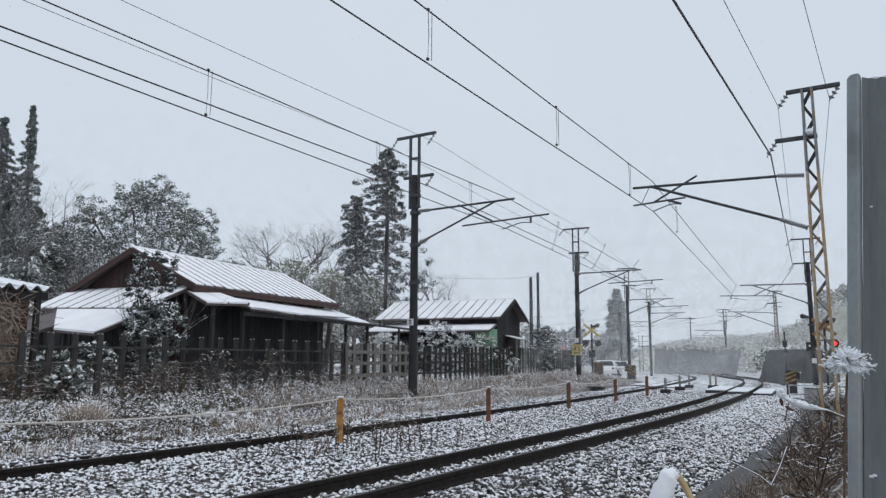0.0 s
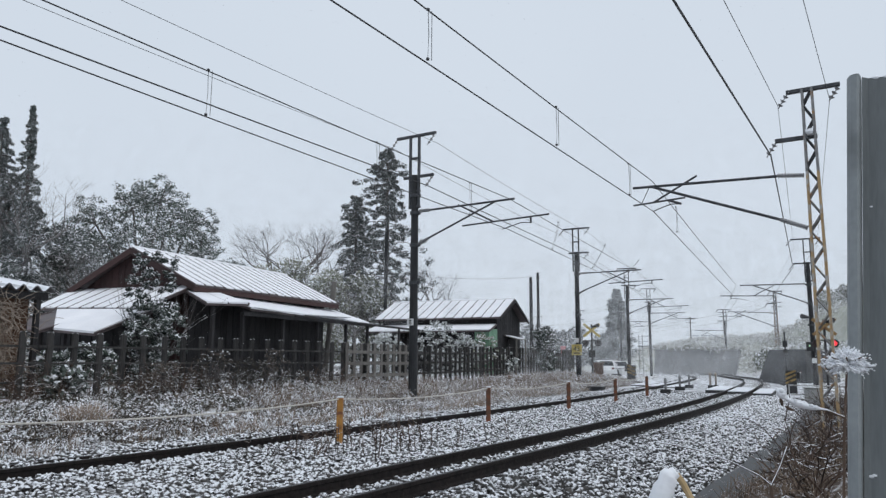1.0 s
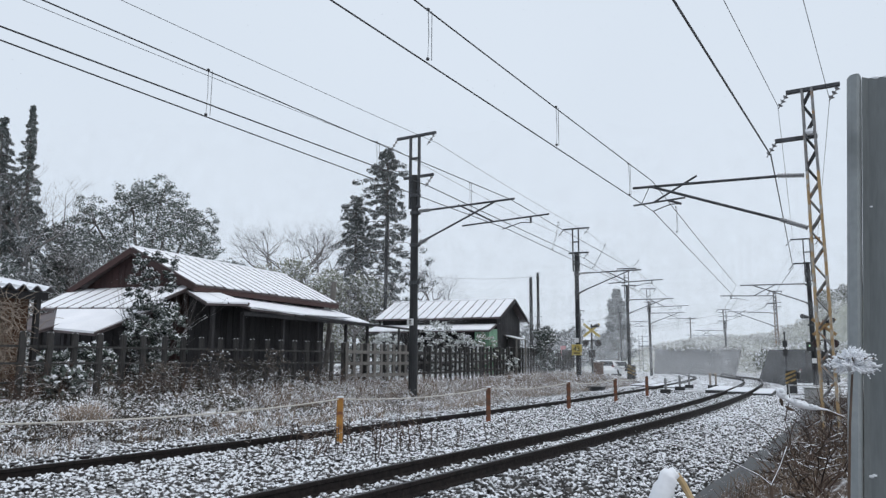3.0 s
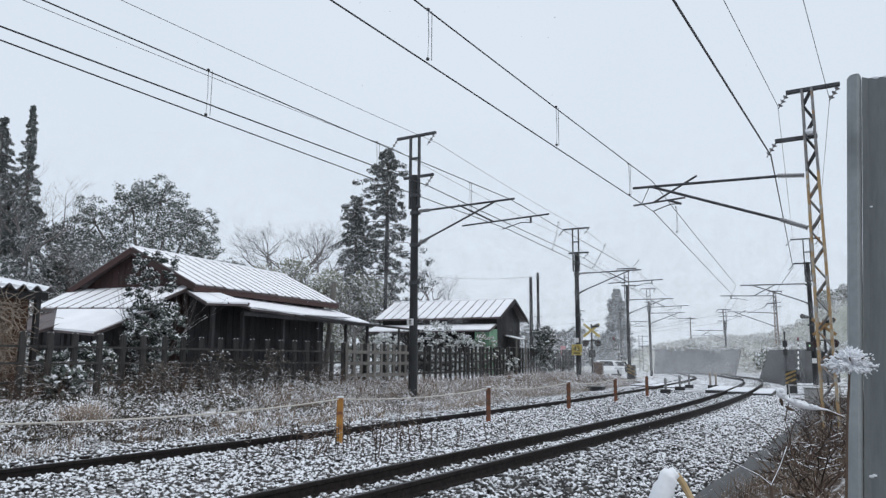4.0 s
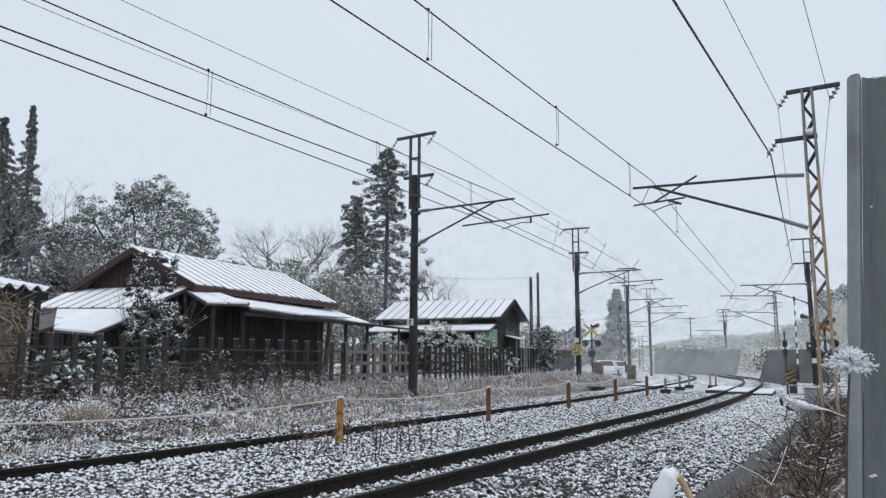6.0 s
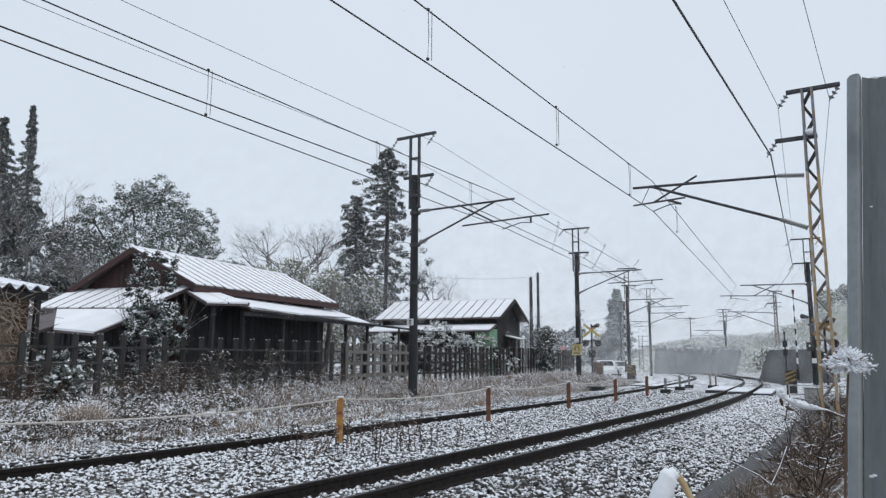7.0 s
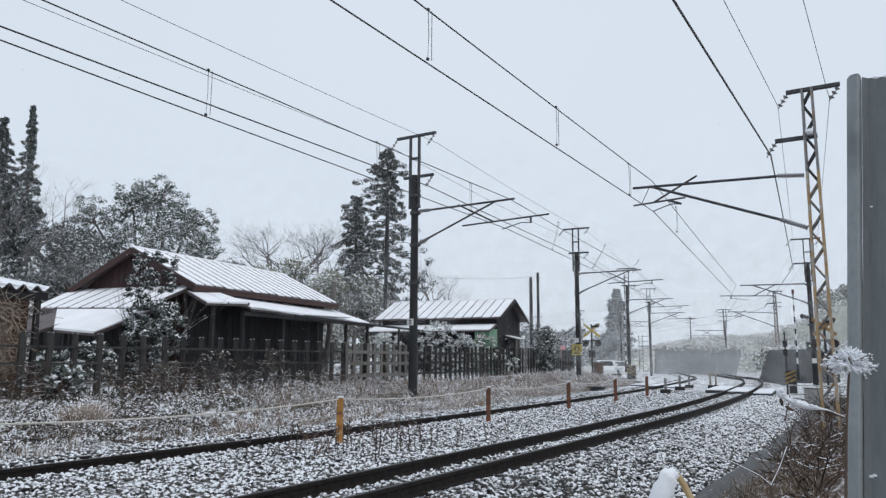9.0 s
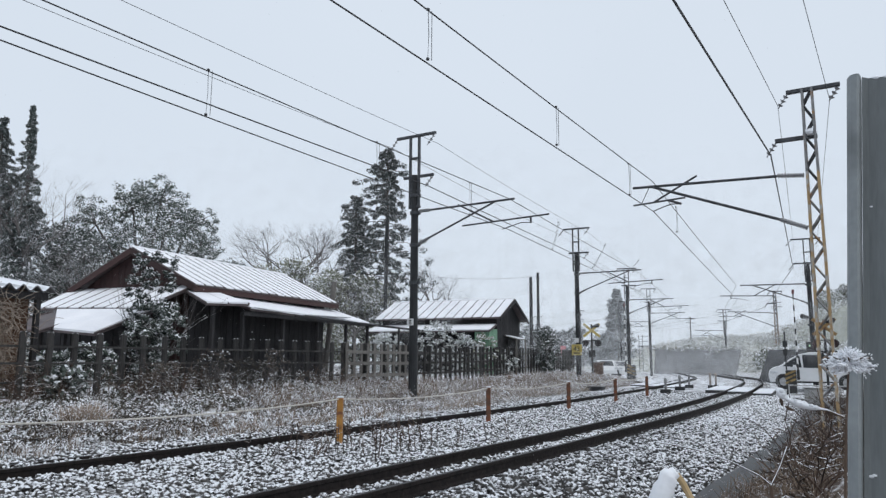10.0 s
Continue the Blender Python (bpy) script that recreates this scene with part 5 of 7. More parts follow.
def near_post():
    # leans a little; the left flange, then the set-back web
    m = Matrix.Translation((0.783, 1.5, 0.4)) @ Matrix.Rotation(radians(4.4), 4, "Y") @ Matrix.Rotation(radians(-30), 4, "Z")
    ob = thing("barrier_panel", "grey galvanised ribbed steel barrier panel, snow on its top edge", "barrier", m)
    top = 1.6
    def ribbed(name, prof, material, label):
        bm = bmesh.new()
        rows = [[bm.verts.new((x, y, z)) for x, y in prof] for z in (-0.9, 0.2, 0.8, 1.3, top)]
        n = len(prof)
        for a, b in zip(rows, rows[1:]):
            for k in range(n):
                bm.faces.new((a[k], a[(k + 1) % n], b[(k + 1) % n], b[k]))
        bm.faces.new(rows[-1])
        bmesh.ops.recalc_face_normals(bm, faces=bm.faces)
        part(name, bm, material, ob, label)
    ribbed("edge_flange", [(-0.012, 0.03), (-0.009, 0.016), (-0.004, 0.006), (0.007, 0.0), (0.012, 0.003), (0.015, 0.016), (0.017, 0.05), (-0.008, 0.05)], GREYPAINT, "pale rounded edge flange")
    ribbed("ribbed_sheet", [(0.0175, 0.024), (0.03, 0.036), (0.62, 0.036), (0.64, 0.0), (0.69, 0.0), (0.7, 0.05), (0.0175, 0.05)], DULLSHEET, "darker set-back sheet")
    rng = random.Random(3)
    bm = bmesh.new()
    for i in range(26):
        x = 0.05 + 0.55 * i / 26 + rng.uniform(-0.01, 0.01)
        bmesh.ops.create_icosphere(bm, subdivisions=2, radius=rng.uniform(0.007, 0.012), matrix=Matrix.Translation((x, 0.042, top)) @ Matrix.Diagonal((1.3, 0.8, 0.6, 1)))
    part("snow_rim", bm, SNOW, ob, "lumpy thin rim of snow")
    for x, z, r in ((0.03, 0.737, 0.0042), (0.036, 0.74, 0.0036), (0.034, 1.305, 0.0022)):
        bm = bmesh.new()
        bmesh.ops.create_icosphere(bm, subdivisions=2, radius=r, matrix=Matrix.Translation((x, 0.034, z)) @ Matrix.Diagonal((1.4, 0.6, 0.8, 1)))
        part("snow_clump", bm, SNOW, ob, "small clump of snow stuck to the sheet")
    for x, z in ((0.042, 0.55), (0.043, 0.47), (0.09, 0.64), (0.06, 0.3), (0.085, 1.2)):
        bm = bmesh.new()
        bmesh.ops.create_icosphere(bm, subdivisions=1, radius=0.0022, matrix=Matrix.Translation((x + 0.02, 0.034, z)))
        part("rust_spot", bm, BRAMBLE, ob)


near_post()
STALK = mat("brown_dry_stalk", (0.05, 0.032, 0.024), (0.14, 0.095, 0.07), 20, 0.85, 0.2)
TAN = mat("tan_dry_stem", (0.36, 0.25, 0.12), (0.56, 0.42, 0.24), 15, 0.8, 0.2)


def seed_head():
    base = Vector((0.657, 1.19, 0.1))
    ob = thing("seed_head", "dry flower head thickly coated with fluffy snow on a brown stalk", "plant", Matrix.Translation(base))
    top = Vector((0.018, 0.01, 1.263))
    bm = bmesh.new()
    pipe(bm, [(-0.03, 0, -0.5), (-0.02, 0, 0.6), (-0.014, 0.0, 1.0), (0.0, 0, 1.16), top], [0.0036, 0.003, 0.0024, 0.002, 0.0018], 6)
    part("stalk", bm, STALK, ob)
    rng = random.Random(8)
    bm = bmesh.new()
    bmesh.ops.create_icosphere(bm, subdivisions=2, radius=0.009, matrix=Matrix.Translation(top) @ Matrix.Diagonal((1, 1, 0.8, 1)))
    for i in range(190):
        a, e = i * 2.4 + rng.gauss(0, 0.15), rng.choice((-0.45, -0.15, 0.2, 0.55, 0.95, 1.3)) + rng.gauss(0, 0.12)
        d = Vector((math.cos(a) * math.cos(e) * 1.18, math.sin(a) * math.cos(e), math.sin(e) * 0.85))
        L = rng.uniform(0.02, 0.037)
        bend = Vector((rng.gauss(0, 0.003), rng.gauss(0, 0.003), -0.003))
        for k in range(8):
            t = 0.2 + 0.8 * k / 7
            c = top + d * L * t + bend * t * t
            r = 0.0027 * math.sin(math.pi * (0.2 + 0.66 * t)) * rng.uniform(0.6, 1.2)
            bmesh.ops.create_icosphere(bm, subdivisions=1, radius=r, matrix=Matrix.Translation(c + Vector((rng.gauss(0, 0.0012), rng.gauss(0, 0.0012), rng.gauss(0, 0.0012))))
                                       @ d.to_track_quat("Z", "Y").to_matrix().to_4x4() @ Matrix.Diagonal((1.0, 1.1, 1.8, 1)))
    fluff = tagged(part("snow_fluff", bm, SNOW, ob, "fluffy rime of snow on the dry head"), kind="stuff")
    for p in fluff.data.polygons:
        p.use_smooth = True
    for i in range(9):
        a = i * 0.7
        d = Vector((math.cos(a), math.sin(a), 0.3)).normalized()
        bm = bmesh.new()
        pipe(bm, [top, top + d * 0.022, top + d * 0.034], [0.0018, 0.0016, 0.001], 4)
        part("bract", bm, STALK, ob)
    return ob


head_ob = seed_head()


def snowy_twig(pts, r, label, m=STALK, snow_r=1.6, start=0.0, name="snowy_twig", lumps=None):
    pts = [Vector(p) for p in pts]
    ob = thing(name, label, "plant", Matrix.Translation(pts[0]))
    loc = [p - pts[0] for p in pts]
    bm = bmesh.new()
    pipe(bm, loc, r, 6)
    part("stem", bm, m, ob)
    rng = random.Random(len(pts))
    bm = bmesh.new()
    fine = []
    for a, b in zip(loc, loc[1:]):
        for k in range(4):
            fine.append(lerp(a, b, k / 4))
    fine.append(loc[-1])
    rr = [r * snow_r * rng.uniform(0.85, 1.15) * (lumps(i / (len(fine) - 1)) if lumps else 1) for i in range(len(fine))]
    pipe(bm, [p + Vector((0, 0, r * 0.9)) for p in fine], rr, 8)
    for i, p in enumerate(fine):
        for k in range(5 if lumps and name == "snowy_twig" else 0):
            q = p + Vector((rng.gauss(0, 0.5), rng.gauss(0, 0.4), rng.uniform(0.0, 0.9))) * rr[i] + Vector((0, 0, r * 0.9))
            bmesh.ops.create_icosphere(bm, subdivisions=2, radius=rr[i] * rng.uniform(0.35, 0.75), matrix=Matrix.Translation(q))
    load = part("snow_load", bm, SNOW, ob)
    for p in load.data.polygons:
        p.use_smooth = True
    return ob


snowy_twig([(0.656, 1.19, 1.276), (0.631, 1.19, 1.286), (0.6, 1.19, 1.291), (0.577, 1.19, 1.298), (0.56, 1.19, 1.306), (0.549, 1.19, 1.319)], 0.0016, "withered leaf twig carrying a soft roll of snow", snow_r=1.4,
           lumps=lambda t: 0.4 + 2.2 * math.exp(-((t - 0.88) / 0.1) ** 2) + 2.2 * math.exp(-((t - 0.5) / 0.2) ** 2))
bm = bmesh.new()
for c, sc, rz in (((0.57, 1.192, 1.289), (2.0, 0.5, 0.6), 25), ((0.556, 1.19, 1.3), (0.7, 0.5, 1.5), -15)):
    bmesh.ops.create_icosphere(bm, subdivisions=2, radius=0.0042, matrix=Matrix.Translation(c) @ Matrix.Rotation(radians(rz), 4, "Y") @ Matrix.Diagonal((*sc, 1)))
tagged(part("withered_leaf", bm, STALK), "curled brown withered leaf under the snow", "plant")
snowy_twig([(0.585, 1.32, -0.2), (0.582, 1.31, 0.7), (0.58, 1.3, 1.15)], 0.0025, "thin dry stem close by", snow_r=0.5)
snowy_twig([(0.58, 1.3, 1.15), (0.56, 1.3, 1.166), (0.51, 1.3, 1.19), (0.45, 1.3, 1.21), (0.41, 1.3, 1.218), (0.38, 1.3, 1.222)], 0.0009, "thin frosted twig close by", snow_r=1.05)
snowy_twig([(0.58, 1.3, 1.15), (0.597, 1.3, 1.18), (0.612, 1.3, 1.215)], 0.0009, "thin frosted twig close by", snow_r=1.0)
snowy_twig([(0.26, 1.0, -0.2), (0.275, 1.0, 0.9), (0.293, 1.0, 1.175), (0.308, 1.0, 1.207), (0.318, 1.0, 1.214)], 0.004, "bent tan grass stem with a thick snow cap", TAN, snow_r=2.0, name="bent_stem", lumps=lambda t: 0.3 if t < 0.42 else (1.75 if t < 0.85 else 1.1))
bm = bmesh.new()
pipe(bm, [(0.318, 1.0, 1.214), (0.325, 0.998, 1.205), (0.342, 0.995, 1.17), (0.36, 0.99, 1.0), (0.37, 0.99, -0.2)], 0.0045, 8)
tagged(part("bent_stem", bm, TAN), "bent tan dry grass stem", "plant")
for x, y, z in ((0.72, 1.32, 1.105), (0.43, 1.2, 1.1), (0.53, 1.25, 1.08)):
    bm = bmesh.new()
    pipe(bm, [(x, y, 0.0), (x + 0.01, y, z - 0.1), (x, y, z)], 0.003, 5)
    stub = tagged(part("dry_stalk", bm, STALK), "short dry stalk with a cap of snow", "plant", group="dry stalks")
    bm = bmesh.new()
    bmesh.ops.create_icosphere(bm, subdivisions=2, radius=0.014, matrix=Matrix.Translation((x, y, z + 0.004)) @ Matrix.Diagonal((1, 1, 0.65, 1)))
    part("snow_cap", bm, SNOW, stub)


# ---- the level crossing ----
DIRTYYELLOW = mat("dirty_yellow_stripe", (0.2, 0.13, 0.05), (0.34, 0.25, 0.11), 8, 0.8, 0.2, wear=((0.1, 0.07, 0.04), 0.3))


UNLIT = mat("unlit_red_lens", (0.012, 0.008, 0.008), (0.028, 0.013, 0.013), 5, 0.3, 0)
RUSTYELLOW = mat("rust_stained_yellow", (0.18, 0.1, 0.04), (0.36, 0.23, 0.1), 7, 0.75, 0.1, wear=((0.12, 0.06, 0.035), 0.3))


def crossing_light(s, o, base_z, face, name_label, glowing):
    """Crossbuck, lamp pair on a bar, control box and signal horn on a post; faces local -y."""
    v = tp(s, o)
    sig = thing("crossing_signal", name_label, "crossing signal", Matrix.Translation((v.x, v.y, base_z)) @ Matrix.Rotation(radians(face), 4, "Z"), group="crossing signals")
    bm = bmesh.new()
    tube(bm, (0, 0, -0.4), (0, 0, 3.35), 0.055, sides=12)
    part("post", bm, BLACK, sig)
    for a in (38, -38):
        bm = bmesh.new()
        box(bm, (-0.62, -0.02, -0.075), (0.62, 0.0, 0.075), Matrix.Translation((0, -0.07 - 0.022 * (a > 0), 2.98)) @ Matrix.Rotation(radians(a), 4, "Y"), bevel=0.006)
        blade = part("crossbuck_blade", bm, RUSTYELLOW if glowing else YELLOW, sig)
        for t in (-0.36, 0.36):
            bm = bmesh.new()
            box(bm, (t - 0.11, -0.024, -0.076), (t + 0.11, -0.0205, 0.076), Matrix.Translation((0, -0.07 - 0.022 * (a > 0), 2.98)) @ Matrix.Rotation(radians(a), 4, "Y"))
            part("faded_band", bm, RUSTYELLOW if glowing else YELLOW, blade)
    bm = bmesh.new()
    box(bm, (-0.4, -0.03, 2.33), (0.4, 0.03, 2.38))
    part("lamp_bar", bm, BLACK, sig)
    lenses = []
    for x in (-0.38, 0.38):
        bm = bmesh.new()
        tube(bm, (x, -0.06, 2.2), (x, -0.085, 2.2), 0.2, sides=20)
        board = part("lamp_board", bm, BLACK, sig)
        bm = bmesh.new()
        tube(bm, (x, 0.12, 2.2), (x, -0.09, 2.2), 0.11, sides=16)
        part("lamp_case", bm, BLACK, board)
        bm = bmesh.new()
        bmesh.ops.create_cone(bm, cap_ends=False, segments=14, radius1=0.14, radius2=0.15, depth=0.16, matrix=Matrix.Translation((x, -0.16, 2.22)) @ Matrix.Rotation(radians(90), 4, "X"))
        bmesh.ops.delete(bm, geom=[f for f in bm.faces if f.calc_center_median().z < 2.2], context="FACES")
        part("visor", bm, BLACK, board)
        # the lens turns on its upright axis: one face lit, the other dark
        bm = bmesh.new()
        tube(bm, (0, 0, 0), (0, -0.008, 0), 0.12, sides=20)
        lens = part("lens", bm, glow("lens_red", (0.9, 0.05, 0.06), 1.0) if glowing else UNLIT, sig, m=Matrix.Translation((x, -0.225 if glowing else -0.1, 2.2)))
        if glowing:
            lens.data.materials.append(UNLIT)
            for p in lens.data.polygons:
                p.material_index = 0 if p.normal.y < -0.9 else 1
        lenses.append(lens)
    bm = bmesh.new()
    box(bm, (-0.2, -0.12, 1.35), (0.2, 0.08, 1.78), bevel=0.02)
    part("control_box", bm, BLACK, sig)
    bm = bmesh.new()
    tube(bm, (0.05, -0.05, 3.2), (0.4, -0.3, 3.28), 0.05, 0.12, sides=14)
    part("signal_horn", bm, BLACK, sig)
    return lenses


crossing_light(34.5, -9.3, 0.05, -14, "railway crossing signal with yellow crossbuck and unlit lamps", False)
lenses = crossing_light(29.5, 3.15, -0.1, -28, "railway crossing signal with rust-stained crossbuck and red lamps", True)


def barrier(s, o, z, turn, label):
    """The boxed machine with a striped arm; the arm turns about local x, along local y."""
    m = tm(s, o, z, turn, level=True)
    gate = thing("crossing_barrier", label, "crossing barrier", m, group="crossing barriers")
    bm = bmesh.new()
    box(bm, (-0.22, -0.25, -0.5), (0.22, 0.2, 0.95), bevel=0.02)
    part("machine_box", bm, BLACK, gate)
    for k in range(3):
        bm = bmesh.new()
        box(bm, (-0.24, -0.29, 0.0), (0.24, -0.26, 0.09), Matrix.Translation((0, 0, 0.42 + 0.19 * k)) @ Matrix.Rotation(radians(-25), 4, "Y"))
        part("warning_stripe", bm, DIRTYYELLOW, gate)
        bm = bmesh.new()
        box(bm, (-0.24, 0.21, 0.0), (0.24, 0.24, 0.09), Matrix.Translation((0, 0, 0.42 + 0.19 * k)) @ Matrix.Rotation(radians(-25), 4, "Y"))
        part("warning_stripe", bm, DIRTYYELLOW, gate)
    bm = bmesh.new()
    box(bm, (-0.06, -0.2, -0.15), (0.06, 0.25, 0.15), bevel=0.02)
    arm = part("arm", bm, BLACK, gate)
    for k in range(13):
        bm = bmesh.new()
        y = 0.25 + k * 0.27
        tube(bm, (0, y, 0), (0, y + 0.27, 0), 0.04 - 0.001 * k, sides=10)
        part("arm_band", bm, WHITE if k % 2 else BLACK, arm)
    bm = bmesh.new()
    tube(bm, (0, 3.76, 0), (0, 3.95, 0), 0.06, sides=10)
    part("tip_lamp", bm, mat("dull_red_plastic", (0.1, 0.035, 0.04), (0.18, 0.06, 0.065), 8, 0.5, 0), arm)
    arm.location = (0.3, 0, 0.72)
    return arm


arm_right = barrier(28.0, 1.65, -0.1, 0, "striped crossing barrier arm beside the near track")
arm_left = barrier(35.2, -7.1, 0.0, 180, "striped crossing barrier arm beside the far track")


def crossing_deck():
    """Panels between and beside the rails, and the snowy road over them."""
    deck = thing("crossing_deck", "snow-covered crossing panels between the rails", "crossing deck", kind="structure")
    for o0, o1 in ((-0.46, 0.46), (0.62, 1.35), (-1.5, -0.62), (-SPACING - 0.46, -SPACING + 0.46), (-SPACING + 0.62, -SPACING + 1.4), (-SPACING - 1.4, -SPACING - 0.62)):
        for k in range(3):
            s0 = 24.2 + k * 1.7 - o0 * 1.0
            bm = bmesh.new()
            quad_slab(bm, [track_p(s0, o0, -0.05), track_p(s0, o1, -0.05), track_p(s0 + 1.64, o1, -0.05), track_p(s0 + 1.64, o0, -0.05)], 0.14)
            p = part("panel", bm, ASPHALT, deck)
            bm = bmesh.new()
            quad_slab(bm, [track_p(s0 + 0.02, o0 + 0.02, -0.02), track_p(s0 + 0.02, o1 - 0.02, -0.02), track_p(s0 + 1.62, o1 - 0.02, -0.02), track_p(s0 + 1.62, o0 + 0.02, -0.02)], 0.028)
            part("snow_layer", bm, SNOW, p)
    road = mat("slushy_road", (0.1, 0.1, 0.105), (0.3, 0.3, 0.31), 3, 0.5, 0.3, snow=0.95, snow_amp=0.4, snow_scale=1.2)
    for a, b in (((-40, -5.8), (36, 30)), ((1.4, 30), (30, 30))):
        v, f = [], []
        oo = np.linspace(a[0] if a[0] < 0 else a[0], a[1], 14)
        for o in oo:
            sc = 29.2 - max(min(o, 6), -8) * 1.2
            for ds in (-2.6, 2.6):
                th = float(np.interp(29, RUN, set_head))
                q = tp(sc + ds, max(min(o, 6), -8))
                extra = o - max(min(o, 6), -8)
                q = q + Vector((math.cos(th), -math.sin(th), 0)) * extra
                q.z = (gz(q.x, q.y) + 0.05)
                v.append(q)
        for i in range(len(oo) - 1):
            f.append((i * 2, (i + 1) * 2, (i + 1) * 2 + 1, i * 2 + 1))
        tagged(arr_mesh("road", v, f, road), "slushy narrow road leading to the railway crossing", "road", kind="structure")


crossing_deck()


# ---- cars ----
GLASS = mat("tinted_car_glass", (0.012, 0.014, 0.016), (0.03, 0.032, 0.036), 3, 0.08, 0)
CARWHITE = mat("white_car_paint", (0.66, 0.67, 0.68), (0.78, 0.79, 0.8), 2, 0.3, 0)
TYRE = mat("black_rubber", (0.015, 0.015, 0.015), (0.03, 0.03, 0.03), 10, 0.8, 0.1)
RIM = mat("grey_wheel_rim", (0.3, 0.3, 0.31), (0.5, 0.5, 0.51), 8, 0.4, 0.1, metal=0.7)
LAMPGLASS = mat("clear_headlamp", (0.5, 0.52, 0.55), (0.75, 0.77, 0.8), 5, 0.1, 0)


def car(m, label, outline, half, glass, wheels, r=0.33):
    """outline: side view (x forward, z) of the body; glass: side windows as lists of corners; wheels: their x."""
    ob = thing("car", label, "car", m, group="cars")
    bm = bmesh.new()
    rows = []
    for y, k in ((-half, 0.0), (-half * 0.88, 1.0), (half * 0.88, 1.0), (half, 0.0)):
        rows.append([bm.verts.new((x * (1 if k else 0.985), y * (1 - 0.06 * z), z - (0.03 if not k and z > 0.5 else 0))) for x, z in outline])
    n = len(outline)
    for a, b in zip(rows, rows[1:]):
        for k in range(n):
            bm.faces.new((a[k], a[(k + 1) % n], b[(k + 1) % n], b[k]))
    bm.faces.new(rows[0])
    bm.faces.new(rows[-1])
    bmesh.ops.recalc_face_normals(bm, faces=bm.faces)
    body = part("body", bm, CARWHITE, ob)
    for side in (-1, 1):
        for q in glass:
            bm = bmesh.new()
            vs = []
            for d in (0.03, -0.012):
                vs.append([bm.verts.new((x, side * (half * (1 - 0.06 * z) - d), z)) for x, z in q])
            bm.faces.new(vs[1])
            for k in range(len(q)):
                bm.faces.new((vs[0][k], vs[0][(k + 1) % len(q)], vs[1][(k + 1) % len(q)], vs[1][k]))
            bmesh.ops.recalc_face_normals(bm, faces=bm.faces)
            part("side_window", bm, GLASS, body)
        bm = bmesh.new()
        box(bm, (wheels[1] + 0.4, side * half - 0.02, 0.3), (wheels[0] - 0.4, side * half + 0.02, 0.36))
        part("sill", bm, BLACK, body)
        bm = bmesh.new()
        box(bm, (outline[0][0] - 0.42, side * (half - 0.12) - 0.1, 0.72), (outline[0][0] - 0.02, side * (half - 0.12) + 0.1, 0.86), bevel=0.03)
        part("headlight", bm, LAMPGLASS, body)
        bm = bmesh.new()
        box(bm, (0.98, side * (half + 0.02) - 0.1, 1.0), (1.12, side * (half + 0.02) + 0.1, 1.16), bevel=0.03)
        part("mirror", bm, CARWHITE, body)
    spun = []
    for x in wheels:
        for side in (-1, 1):
            bm = bmesh.new()
            tube(bm, (x, side * (half - 0.22), r), (x, side * (half + 0.006), r), r + 0.06, sides=24)
            part("wheel_arch", bm, BLACK, body)
            w = new("wheel")
            w.parent, w.location = ob, (x, side * (half - 0.08), r)
            bm = bmesh.new()
            tube(bm, (0, -0.1, 0), (0, 0.1, 0), r, sides=24)
            part("tyre", bm, TYRE, w)
            bm = bmesh.new()
            tube(bm, (0, -0.108, 0), (0, 0.108, 0), r * 0.62, sides=16)
            for k in range(5):
                box(bm, (-0.02, -0.112, 0), (0.02, 0.112, r * 0.6), Matrix.Rotation(k * 1.2566, 4, "Y"))
            part("rim", bm, RIM, w)
            spun.append(w)
    return ob, spun


VAN = [(2.26, 0.3), (2.33, 0.62), (2.27, 0.9), (2.1, 1.03), (1.78, 1.12), (1.3, 1.46), (0.9, 1.69), (0.4, 1.8), (-1.6, 1.8), (-2.1, 1.74), (-2.26, 1.2), (-2.3, 0.75), (-2.3, 0.3)]
VANGLASS = [[(1.62, 1.1), (1.18, 1.44), (0.82, 1.64), (0.74, 1.04)], [(0.66, 1.03), (0.7, 1.67), (-0.5, 1.69), (-0.5, 1.02)], [(-0.56, 1.02), (-0.56, 1.69), (-1.95, 1.64), (-2.08, 1.05)]]
ROAD_DIR = Vector((-0.82, 0.57, 0)).normalized()
van_turn = math.degrees(math.atan2(ROAD_DIR.y, ROAD_DIR.x))
van_end = Vector((17.25, 37.8, -0.1)) - ROAD_DIR * 2.3
minivan, van_wheels = car(Matrix.Translation(van_end) @ Matrix.Rotation(radians(van_turn), 4, "Z"), "white minivan with dark side windows driving over the crossing", VAN, 0.85, VANGLASS, (1.6, -1.24))
bm = bmesh.new()
quad_slab(bm, [(1.7, -0.66, 1.19), (1.7, 0.66, 1.19), (0.98, 0.6, 1.665), (0.98, -0.6, 1.665)], 0.02)
part("windscreen", bm, GLASS, minivan)
bm = bmesh.new()
box(bm, (-0.9, -0.55, 1.8), (0.4, -0.45, 1.86))
box(bm, (-0.9, 0.45, 1.8), (0.4, 0.55, 1.86))
part("roof_rack", bm, BLACK, minivan)
SEDAN = [(2.1, 0.3), (2.12, 0.6), (1.9, 0.82), (0.95, 0.95), (0.35, 1.38), (-0.9, 1.45), (-1.7, 1.15), (-2.1, 0.95), (-2.15, 0.4), (-2.1, 0.3)]
SEDANGLASS = [[(0.8, 0.98), (0.3, 1.32), (-0.15, 1.36), (-0.15, 0.98)], [(-0.25, 0.98), (-0.25, 1.36), (-0.85, 1.36), (-1.45, 1.02)]]
